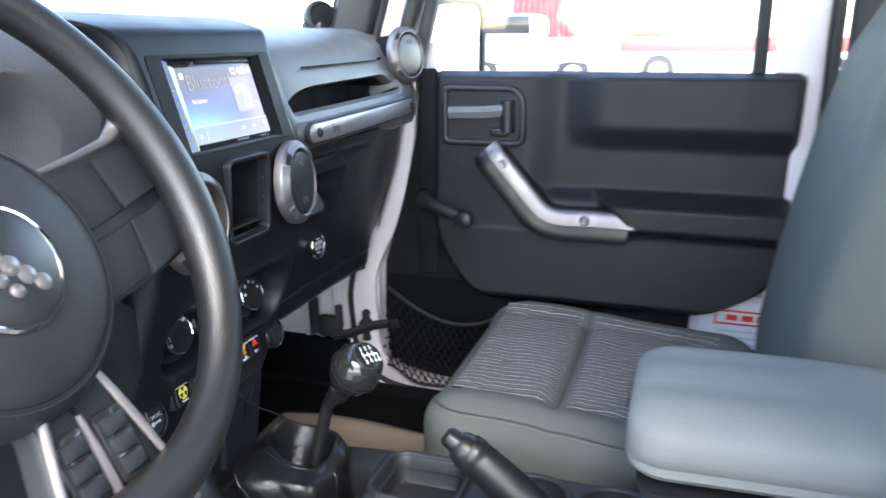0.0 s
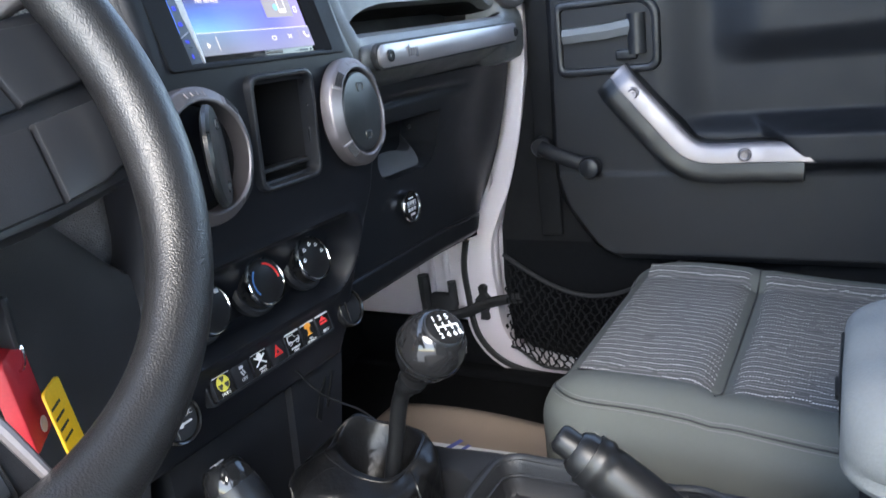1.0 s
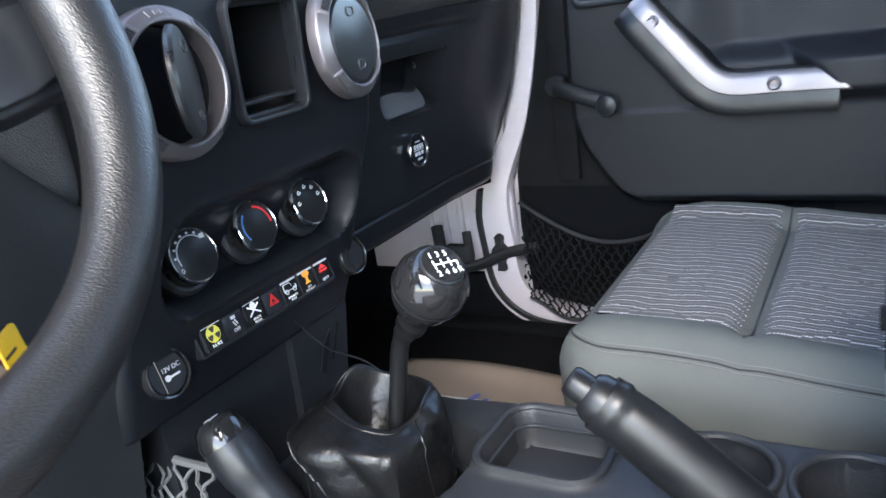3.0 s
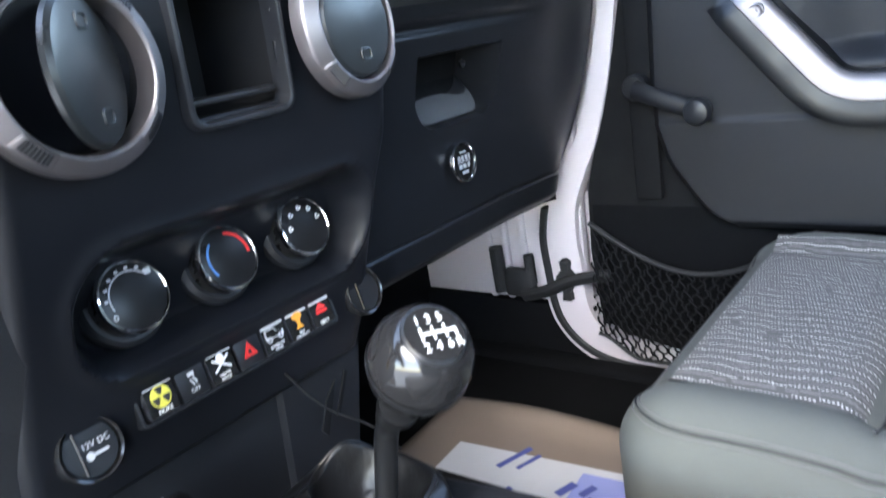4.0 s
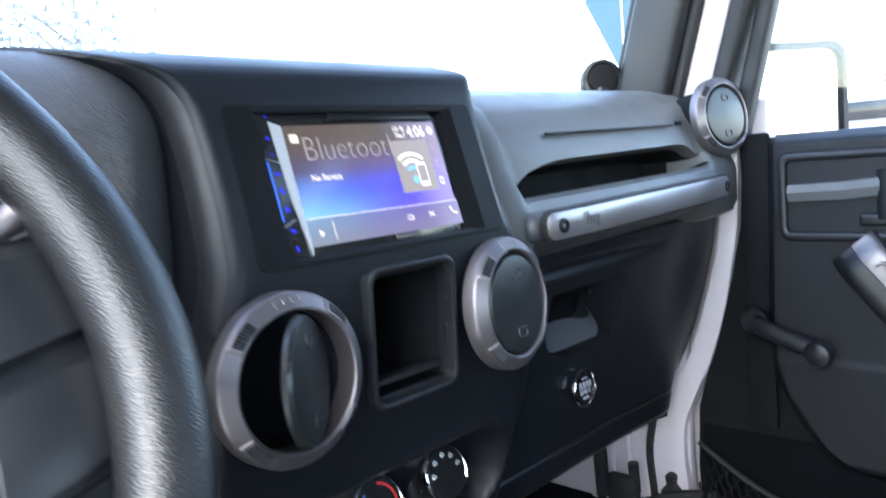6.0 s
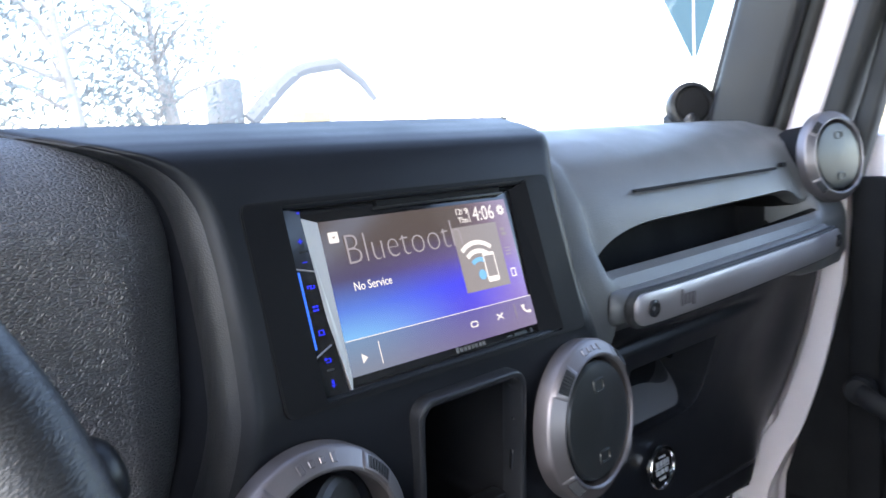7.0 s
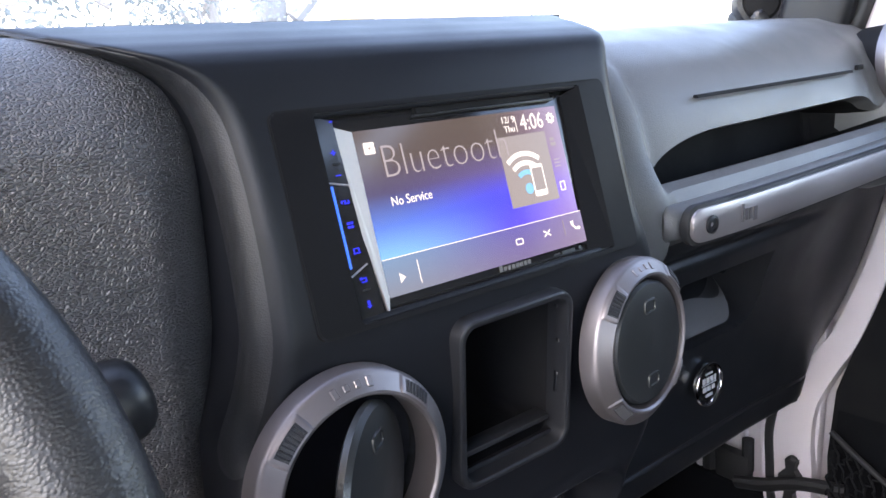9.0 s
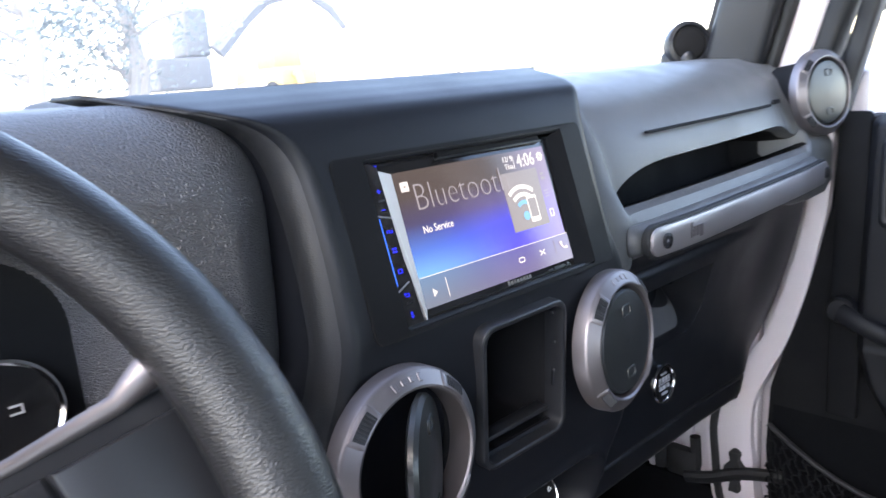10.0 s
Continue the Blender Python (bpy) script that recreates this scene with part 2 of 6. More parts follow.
M_BLUEPAPER = surface("pale_blue_paper", (0.32, 0.36, 0.7), 0.9, var=0.06, bump=0.2)
M_TAN = surface("tan_cardboard", (0.24, 0.19, 0.155), 0.9, var=0.08, bump=0.25, bscale=700)
M_LINER = surface("black_headliner", (0.05, 0.05, 0.052), 0.95, bump=0.4)
M_GLASS = pane_glass("clear_glass")
M_WINDSCREEN = pane_glass("hazed_glass", haze=0.026)
M_MIRROR = surface("mirror_silver", (0.9, 0.9, 0.9), 0.02, metal=1.0, var=0.0, bump=0, rvar=0.0)
M_SCREEN = screen_picture("lit_display", GLOW * 1.0)
M_UI_WHITE = glowing("lit_white", (0.95, 0.9, 0.88), GLOW * 1.1)
M_UI_DIM = glowing("lit_grey", (0.34, 0.3, 0.3), GLOW * 0.9)
M_UI_THIN = glowing("lit_lilac", (0.42, 0.38, 0.42), GLOW * 0.9)
M_UI_BAND = screen_picture("lit_band", GLOW * 0.95, 0.55)
M_UI_BLUE = glowing("lit_blue_key", (0.01, 0.02, 1.0), GLOW * 1.2)
M_UI_LINE = glowing("lit_blue_strip", (0.03, 0.16, 0.95), GLOW * 1.3)
M_UI_CYAN = glowing("lit_cyan", (0.2, 0.55, 0.9), GLOW)

# ---- shapes ----
PLACE = {}


def thing(name, m=None, label="", category="", group="", kind=""):
    """An empty at a thing's base, which parents its parts."""
    ob = new(name)
    ob.empty_display_size = 0.05
    PLACE[ob.name] = m or Matrix()
    ob.matrix_basis = PLACE[ob.name]
    return tagged(ob, label, category, group, kind)


def finish(ob, smooth, angle=35):
    me = ob.data
    for p in me.polygons:
        p.use_smooth = smooth
    if smooth:
        me.set_sharp_from_angle(angle=radians(angle))
    return ob


def part(name, bm, material, parent, label="", smooth=True, local=False, kind=""):
    """One mesh under a thing or a part; the shape is given in the world, or, local, in the thing's own axes."""
    home = PLACE[parent.name]
    if not local:
        bm.transform(home.inverted())
    bmesh.ops.recalc_face_normals(bm, faces=bm.faces)
    me = bpy.data.meshes.new(name)
    bm.to_mesh(me)
    bm.free()
    me.materials.append(material)
    ob = new(name, me)
    ob.parent = parent
    PLACE[ob.name] = home
    tagged(ob, label, kind=kind)
    return finish(ob, smooth)


def alone(name, bm, material, label, category, kind="", group="", smooth=True):
    """A thing of one mesh, placed in the world."""
    bmesh.ops.recalc_face_normals(bm, faces=bm.faces)
    me = bpy.data.meshes.new(name)
    bm.to_mesh(me)
    bm.free()
    me.materials.append(material)
    ob = tagged(new(name, me), label, category, group, kind)
    PLACE[ob.name] = Matrix()
    return finish(ob, smooth)


def box(cx, cy, cz, sx, sy, sz, bev=0.003, seg=2, m=None, bm=None):
    out = bm or bmesh.new()
    made = bmesh.ops.create_cube(out, size=1, matrix=Matrix.Translation((cx, cy, cz)) @ Matrix.Diagonal((sx, sy, sz, 1)))
    verts = made["verts"]
    if bev:
        edges = list({e for v in verts for e in v.link_edges})
        res = bmesh.ops.bevel(out, geom=edges, offset=bev, segments=seg, profile=0.5, affect="EDGES")
        verts = list({v for f in res["faces"] for v in f.verts} | {v for v in verts if v.is_valid})
    if m is not None:
        bmesh.ops.transform(out, matrix=m, verts=verts)
    return out


def rings(sections, closed=True, cap=True, loop=False, bm=None):
    """Skins a row of point rings; closed: each ring is a loop; loop: the last joins the first."""
    bm = bm or bmesh.new()
    rows = [[bm.verts.new(p) for p in ring] for ring in sections]
    n = len(rows[0])
    for a, b in list(zip(rows, rows[1:])) + ([(rows[-1], rows[0])] if loop else []):
        for i in range(n if closed else n - 1):
            j = (i + 1) % n
            bm.faces.new((a[i], a[j], b[j], b[i]))
    if cap and closed and not loop:
        bm.faces.new(rows[0][::-1])
        bm.faces.new(rows[-1])
    return bm


def lathe(profile, n=48, m=None, cap=True, bm=None):
    """Turns (radius, height) pairs about the z axis."""
    m = m or Matrix()
    return rings([[m @ Vector((r * math.cos(2 * math.pi * i / n), r * math.sin(2 * math.pi * i / n), h)) for i in range(n)]
                  for r, h in profile], cap=cap, bm=bm)


def smooth_path(points, n):
    """A Catmull-Rom line through points."""
    p = [Vector(q) for q in points]
    p = [2 * p[0] - p[1]] + p + [2 * p[-1] - p[-2]]
    out = []
    k = len(p) - 3
    for i in range(n):
        u = i / (n - 1) * k
        s = min(int(u), k - 1)
        t = u - s
        a, b, c, d = p[s:s + 4]
        out.append(0.5 * (2 * b + (c - a) * t + (2 * a - 5 * b + 4 * c - d) * t * t + (3 * b - a - 3 * c + d) * t ** 3))
    return out


def tube(points, radius, n=10, loop=False, flat=1.0, up=None, bm=None):
    """A round or flattened bar along points; radius: one, or one a point."""
    pts = [Vector(p) for p in points]
    k = len(pts)
    secs = []
    ref = Vector(up) if up else None
    for i, p in enumerate(pts):
        d = (pts[(i + 1) % k] - pts[i - 1]) if loop else (pts[min(i + 1, k - 1)] - pts[max(i - 1, 0)])
        d.normalize()
        if ref is None:
            ref = d.orthogonal()
        side = d.cross(ref)
        if side.length < 1e-6:
            side = d.orthogonal()
        side.normalize()
        top = side.cross(d)
        if up is None:
            ref = top
        r = radius[i] if isinstance(radius, (list, tuple)) else radius
        secs.append([p + side * (r * math.cos(2 * math.pi * j / n)) + top * (r * flat * math.sin(2 * math.pi * j / n)) for j in range(n)])
    return rings(secs, loop=loop, bm=bm)


def rrect(w, h, r, n=6, cx=0.0, cy=0.0):
    """A rounded rectangle, anticlockwise. r: one radius, or those of the corners +x+y, -x+y, -x-y, +x-y."""
    rs = r if isinstance(r, (list, tuple)) else [r] * 4
    out = []
    for q, (sx, sy) in enumerate(((1, 1), (-1, 1), (-1, -1), (1, -1))):
        rr = rs[q]
        for i in range(n + 1):
            a = math.pi / 2 * (q + i / n)
            out.append((cx + sx * (w / 2 - rr) + rr * math.cos(a), cy + sy * (h / 2 - rr) + rr * math.sin(a)))
    return out


def plate(outline, z0, z1, m=None, bev=0.0, bm=None):
    """A flat piece with that outline, from z0 to z1, with a rounded upper edge."""
    m = m or Matrix()
    c = Vector((sum(p[0] for p in outline) / len(outline), sum(p[1] for p in outline) / len(outline)))

    def ring(off, z):
        return [m @ Vector((*(Vector(p) + (c - Vector(p)).normalized() * off), z)) for p in outline]
    secs = [ring(0, z0), ring(0, z1 - bev)]
    if bev:
        secs += [ring(bev * 0.3, z1 - bev * 0.3), ring(bev, z1)]
    return rings(secs, bm=bm)


def hoop(outer, inner, z0, z1, m=None, bev=0.0, bm=None):
    """A flat frame between two outlines of as many points."""
    m = m or Matrix()

    def ring(pts, z):
        return [m @ Vector((*p, z)) for p in pts]

    def between(f):
        return [(o[0] + (i[0] - o[0]) * f, o[1] + (i[1] - o[1]) * f) for o, i in zip(outer, inner)]
    secs = [ring(outer, z0), ring(outer, z1 - bev)]
    if bev:
        secs += [ring(between(0.12), z1 - bev * 0.25), ring(between(0.3), z1), ring(between(0.7), z1), ring(between(0.88), z1 - bev * 0.25)]
    else:
        secs += [ring(outer, z1), ring(inner, z1)]
    secs += [ring(inner, z1 - bev), ring(inner, z0)]
    return rings(secs, loop=True, bm=bm)


def sheet(fn, nu, nv, keep=None, bm=None):
    """A grid of points fn(u, v), u and v from 0 to 1."""
    bm = bm or bmesh.new()
    vs = [[bm.verts.new(fn(i / nu, j / nv)) for j in range(nv + 1)] for i in range(nu + 1)]
    for i in range(nu):
        for j in range(nv):
            if keep is None or keep((i + 0.5) / nu, (j + 0.5) / nv):
                bm.faces.new((vs[i][j], vs[i + 1][j], vs[i + 1][j + 1], vs[i][j + 1]))
    loose = [v for v in bm.verts if not v.link_faces]
    bmesh.ops.delete(bm, geom=loose, context="VERTS")
    return bm


def thicken(ob, t):
    mod = ob.modifiers.new("thickness", "SOLIDIFY")
    mod.thickness, mod.offset = t, -1.0
    return ob


def step(a, b, x):
    t = min(1.0, max(0.0, (x - a) / (b - a)))
    return t * t * (3 - 2 * t)


def curve_of(xs, ys):
    """A softened piecewise line through values."""
    def at(x):
        tot = 0.0
        for k, w in ((-2, 1), (-1, 2), (0, 3), (1, 2), (2, 1)):
            tot += w * float(np.interp(x + k * 0.005, xs, ys))
        return tot / 9
    return at


def rbox(x, y, w, h, r):
    """How far (x, y) lies outside a rounded rectangle round the origin (inside: minus)."""
    dx, dy = abs(x) - w / 2 + r, abs(y) - h / 2 + r
    return math.hypot(max(dx, 0), max(dy, 0)) + min(max(dx, dy), 0) - r


def letters(text, size, m, depth=0.0003, align="CENTER", bm=None, squeeze=1.0, thin=0.0):
    """Solid letters of the built-in font on the plane of m."""
    cu = bpy.data.curves.new("letters", "FONT")
    cu.body, cu.size, cu.align_x, cu.align_y, cu.extrude, cu.resolution_u = text, size, align, "CENTER", depth / 2, 3
    cu.offset = -thin
    ob = bpy.data.objects.new("letters", cu)
    me = bpy.data.meshes.new_from_object(ob)
    me.transform(m @ Matrix.Translation((0, 0, depth / 2)) @ Matrix.Diagonal((squeeze, 1, 1, 1)))
    bm = bm or bmesh.new()
    bm.from_mesh(me)
    bpy.data.objects.remove(ob)
    bpy.data.curves.remove(cu)
    bpy.data.meshes.remove(me)
    return bm


def bars(rows, m, depth=0.0003, bm=None):
    """Plain bars (x, y, width, height) in place of writing."""
    bm = bm or bmesh.new()
    for x, y, w, h in rows:
        box(x, y, depth / 2, w, h, depth, bev=0, m=m, bm=bm)
    return bm


# ---- the car body round the cabin ----
body = thing("car_body", label="white painted steel car body with open driver side and black carpeted floor", category="car body", kind="structure")

# floor pan, tunnel and firewall under black carpet
bm = box(0, 0.05, 0.47, 1.42, 2.3, 0.06, 0.01)
part("floor", bm, M_CARPET, body, "black carpeted floor")
secs = []
for y in np.linspace(-1.0, 1.0, 12):
    secs.append([(x, y, z) for x, z in ((-0.16, 0.5), (-0.13, 0.6), (-0.1, 0.64), (0.1, 0.64), (0.13, 0.6), (0.16, 0.5))])
part("transmission_tunnel", rings(secs), M_CARPET, body)
part("firewall", box(0, 1.13, 0.85, 1.54, 0.04, 0.74, 0.01), M_CARPET, body)
part("toe_board", box(0.0, 1.1, 0.56, 1.52, 0.04, 0.2, 0.01), M_CARPET, body)

# cowl under the windscreen, bonnet beyond it
part("cowl", box(0, 1.1, 1.2, 1.46, 0.2, 0.1, 0.02), M_WHITE, body)
part("cowl_panel", box(0, 1.03, 1.2, 1.46, 0.12, 0.03, 0.005), M_RUBBER, body)
part("cowl_side", box(0.745, 0.95, 1.08, 0.04, 0.36, 0.3, 0.005), M_RUBBER, body)
part("cowl_side", box(-0.745, 0.95, 1.08, 0.04, 0.36, 0.3, 0.005), M_RUBBER, body)
part("bonnet", box(0, 1.85, 1.12, 1.3, 1.4, 0.12, 0.05, 4), M_WHITE, body)

# kick panel and door jamb of the passenger side
part("kick_panel", box(0.735, 0.95, 0.77, 0.02, 0.4, 0.34, 0.004), M_WHITE, body, "white painted kick panel with pressed ribs")
for k in range(3):
    part("pressed_rib", box(0.722, 0.86 + 0.035 * k, 0.75, 0.012, 0.014, 0.3, 0.005), M_WHITE, body)
JAMB = ((0.664, 1.22), (0.668, 1.1), (0.678, 1.034), (0.695, 0.96), (0.721, 0.88), (0.742, 0.84), (0.771, 0.78), (0.781, 0.72), (0.778, 0.67), (0.768, 0.59), (0.724, 0.543), (0.64, 0.524), (0.5, 0.52), (0.2, 0.52), (-0.05, 0.52))
WIDE = (0.013, 0.013, 0.013, 0.015, 0.0165, 0.018, 0.022, 0.0265, 0.0275, 0.026, 0.02, 0.012, 0.01, 0.01, 0.01)


def jamb_band(off, half, x0, x1, first=0):
    """A band along the door opening's edge, off its middle, from x0 to x1."""
    mid = smooth_path([(0, y, z) for y, z in JAMB], 90)
    wid = np.interp(np.linspace(0, 1, 90), np.linspace(0, 1, len(WIDE)), WIDE)
    secs = []
    for i, p in enumerate(mid):
        d = (mid[min(i + 1, 89)] - mid[max(i - 1, 0)]).normalized()
        side = Vector((0, d.z, -d.y))
        lo, hi = p + side * (off[0] * wid[i] + off[1] - half), p + side * (off[0] * wid[i] + off[1] + half)
        if half == 0:
            lo, hi = p - side * wid[i], p + side * wid[i]
        e = (hi - lo) * 0.18
        if i < first:
            continue
        secs.append([(x1, lo.y, lo.z), (x0 + 0.002, lo.y, lo.z), (x0, lo.y + e.y, lo.z + e.z), (x0, hi.y - e.y, hi.z - e.z), (x0 + 0.002, hi.y, hi.z), (x1, hi.y, hi.z)])
    return rings(secs)


part("door_jamb", jamb_band((0, 0), 0, 0.71, 0.74), M_WHITE, body, "white painted door jamb flange")
part("weatherstrip", jamb_band((-1, -0.006), 0.006, 0.706, 0.73, 40), M_RUBBER, body, "black rubber door seal")
part("pinch_weld", jamb_band((-1, -0.0145), 0.0035, 0.708, 0.73, 44), M_WHITE, body)
part("rocker_panel", box(0.78, 0.3, 0.47, 0.1, 1.4, 0.1, 0.01), M_WHITE, body)
part("hinge_pillar", box(0.778, 0.7, 0.88, 0.04, 0.15, 0.76, 0.01), M_WHITE, body)
part("outer_fender", box(0.8, 1.2, 0.85, 0.06, 0.9, 0.66, 0.02), M_WHITE, body)

# pillar between door and rear side
part("pillar_base", box(0.755, 0.0, 0.72, 0.03, 0.34, 0.5, 0.01), M_WHITE, body)
part("door_pillar", box(0.74, -0.055, 1.34, 0.06, 0.075, 1.1, 0.012), M_WHITE, body, "white painted pillar behind the door")
part("pillar_seal", box(0.725, -0.104, 1.3, 0.05, 0.02, 1.1, 0.008), M_RUBBER, body)
part("side_carpet", box(0.728, 0.92, 0.545, 0.03, 0.36, 0.11, 0.01), M_CARPET, body)
part("sill_carpet", box(0.7, 0.35, 0.49, 0.05, 1.5, 0.045, 0.012, 3), M_CARPET, body)
part("rear_side_panel", box(0.74, -0.75, 1.1, 0.05, 1.25, 1.2, 0.02), M_LINER, body)
part("driver_rear_panel", box(-0.74, -0.75, 0.85, 0.05, 1.25, 0.7, 0.02), M_LINER, body)
part("driver_pillar", box(-0.76, -0.2, 1.34, 0.06, 0.12, 1.1, 0.012), M_WHITE, body)
part("driver_jamb", box(-0.76, 0.85, 0.86, 0.05, 0.26, 0.72, 0.02), M_WHITE, body)
part("tailgate", box(0, -1.4, 0.85, 1.5, 0.06, 0.7, 0.02), M_LINER, body)
part("rear_header", box(0, -1.38, 1.8, 1.5, 0.1, 0.16, 0.02), M_LINER, body)
part("rear_corner_post", box(0.73, -1.36, 1.45, 0.08, 0.1, 0.7, 0.02), M_LINER, body)
part("rear_corner_post", box(-0.73, -1.36, 1.45, 0.08, 0.1, 0.7, 0.02), M_LINER, body)
part("roof_rail", box(0.72, -0.35, 1.82, 0.08, 2.0, 0.08, 0.02), M_LINER, body)
part("roof_rail", box(-0.72, -0.35, 1.82, 0.08, 2.0, 0.08, 0.02), M_LINER, body)
part("windscreen_header", box(0, 0.6, 1.84, 1.44, 0.08, 0.1, 0.02), M_LINER, body)
alone("ceiling", box(0, -0.38, 1.9, 1.5, 2.05, 0.05, 0.02), M_LINER, "black cabin roof lining", "ceiling", kind="structure")

# windscreen pillars: black inner trim, white frame, black seal
for sx in (1, -1):
    foot, head = Vector((0.69 * sx, 0.79, 1.26)), Vector((0.66 * sx, 0.6, 1.84))

    def leaning(y0, y1, x0, x1, r):
        secs = []
        for k in range(9):
            c = foot.lerp(head, k / 8)
            secs.append([(c.x + sx * (x0 + x1) / 2 + px, c.y + (y0 + y1) / 2 + py, c.z) for px, py in rrect(abs(x1 - x0), abs(y1 - y0), r, 4)])
        return rings(secs)
    part("pillar_trim", leaning(-0.055, 0.032, -0.03, 0.02, 0.014), M_SMOOTH, body, "black plastic windscreen pillar trim")
    part("pillar_trim_lip", leaning(-0.068, -0.052, -0.012, 0.03, 0.006), M_RUBBER, body)
    part("windscreen_frame", leaning(-0.105, -0.066, 0.0, 0.05, 0.006), M_WHITE, body, "white painted windscreen frame")
    part("frame_seal", leaning(-0.13, -0.104, 0.0, 0.05, 0.008), M_RUBBER, body)
    part("windscreen_edge", leaning(0.034, 0.046, -0.01, 0.04, 0.004), M_RUBBER, body)

glass = part("windscreen", rings([[(x, y, z) for x, y, z in ((-0.68, 1.0, 1.22), (0.68, 1.0, 1.22), (0.65, 0.63, 1.82), (-0.65, 0.63, 1.82))],
                                  [(x, y + 0.005, z + 0.003) for x, y, z in ((-0.68, 1.0, 1.22), (0.68, 1.0, 1.22), (0.65, 0.63, 1.82), (-0.65, 0.63, 1.82))]]),
             M_WINDSCREEN, body, "windscreen glass with added milky haze", smooth=False)
glass.visible_shadow = False

# ---- dashboard ----
dash = thing("dashboard", Matrix.Translation((0, 0.8, 0.8)), "black moulded plastic dashboard with silver vents and grab handle", "dashboard")

FACE = curve_of([0.80, 0.84, 0.866, 0.90, 0.95, 1.0, 1.04, 1.10, 1.15, 1.20, 1.249, 1.262, 1.274, 1.283, 1.288, 1.2935],
                [0.684, 0.668, 0.662, 0.652, 0.634, 0.617, 0.608, 0.601, 0.6032, 0.616, 0.631, 0.6357, 0.641, 0.65, 0.664, 0.72])
HALF = curve_of([0.80, 0.86, 0.90, 0.95, 1.0, 1.08, 1.12, 1.17, 1.2, 1.24, 1.262, 1.278, 1.293],
                [0.145, 0.152, 0.156, 0.156, 0.163, 0.163, 0.15, 0.135, 0.134, 0.136, 0.14, 0.148, 0.16])
LEFT = curve_of([0.80, 0.86, 0.95, 1.05, 1.105, 1.125, 1.15, 1.18, 1.22, 1.25, 1.268, 1.278, 1.284, 1.288, 1.2935],
                [0.172, 0.172, 0.164, 0.161, 0.157, 0.146, 0.138, 0.1355, 0.1345, 0.1365, 0.1455, 0.162, 0.178, 0.197, 0.218])


def stack_point(u, v):
    """The centre stack's skin: u runs round from its left flank over the face to its right flank, v from its foot up."""
    z = 0.806 + (1 - (1 - v) ** 1.4) * (1.2935 - 0.806)
    a = (u - 0.5) * 2
    s = 1 if a > 0 else -1
    a = abs(a)
    w, y = HALF(z) if s > 0 else LEFT(z), FACE(z)
    rx, ry = (0.02, 0.02) if s > 0 else (0.016, 0.028)
    if a < 0.7:
        x = a / 0.7 * (w - rx)
    elif a < 0.9:
        t = (a - 0.7) / 0.2 * math.pi / 2
        x, y = w - rx + rx * math.sin(t), y + ry * (1 - math.cos(t))
    else:
        t = (a - 0.9) / 0.1
        x, y = w + (0.012 if s > 0 else 0.004) * t, y + ry + (0.12 if s > 0 else 0.12 - 0.1 * step(1.24, 1.28, z)) * t
    x *= s
    # hollow for the heater knobs
    d = rbox(x - 0.006, z - 0.938, 0.262, 0.09, 0.04)
    hollow = 1 - step(-0.016, 0.004, d)
    y += 0.034 * hollow - 0.004 * math.exp(-(d / 0.008) ** 2)
    return Vector((x, min(y, 0.84), z))


def stack_keep(u, v):
    p = stack_point(u, v)
    if abs(p.x - 0.002) < 0.1095 and 1.153 < p.z < 1.246:
        return False
    return not (abs(p.x - 0.006) < 0.038 and 1.045 < p.z < 1.13)


fascia = part("centre_fascia", sheet(stack_point, 170, 170, stack_keep), M_BEZEL, dash, "satin black centre fascia")
if fascia.data.polygons[len(fascia.data.polygons) // 2].normal.y > 0:
    fascia.data.flip_normals()
thicken(fascia, 0.003)



def fascia_sheen_point(u, v):
    """A strip on the roll of the fascia's driver side edge, a touch proud of it, paler to imitate a highlight."""
    p = stack_point(0.112 - 0.06 * u, 0.42 + 0.575 * v)
    e = math.sin(math.pi * u) * step(0.0, 0.2, v) - 1.2 * (1 - step(0.0, 0.12, v))
    return p + Vector((-0.0013, -0.0009, 0.0)) * e - Vector((0, -0.0004, 0)) * (1 - e)


part("fascia_sheen", sheet(fascia_sheen_point, 20, 150), M_EDGE_SHEEN, dash, "paler strip as highlight on the centre fascia's rounded edge")
part("brow_back", sheet(lambda u, v: Vector((-0.68 + 0.56 * u, 0.70, 0.9 + 0.35 * v)), 6, 6), M_DEEP, dash)

# top pad, flat towards the windscreen, rolled over at the front
TOPZ = 1.2935


def top_pad(u, v):
    x = -0.70 + 0.855 * u
    z = TOPZ - 0.02 * step(0.55, 0.7, -x) - 0.055 * step(0.16, 0.25, -x)
    back = 0.70 + v * 0.32
    return Vector((x, back, z - 0.05 * step(0.94, 1.03, back)))


thicken(part("top_pad", sheet(top_pad, 90, 24), M_TOP, dash, "grained black top pad"), 0.02)
part("demister_lip", box(0.02, 0.935, TOPZ - 0.0014, 0.26, 0.01, 0.004, 0.001), M_RUBBER, dash)

# passenger side: upper roll with a deep slot behind the grab handle
UPPER = ((0.74, 1.085), (0.69, 1.094), (0.662, 1.108), (0.643, 1.12), (0.636, 1.148), (0.642, 1.160), (0.652, 1.164), (0.66, 1.160),
         (0.73, 1.135), (0.735, 1.18), (0.675, 1.192), (0.66, 1.197), (0.662, 1.206), (0.671, 1.226), (0.69, 1.252), (0.715, 1.27), (0.75, 1.281), (0.80, 1.284), (0.975, 1.28), (0.975, 1.085))
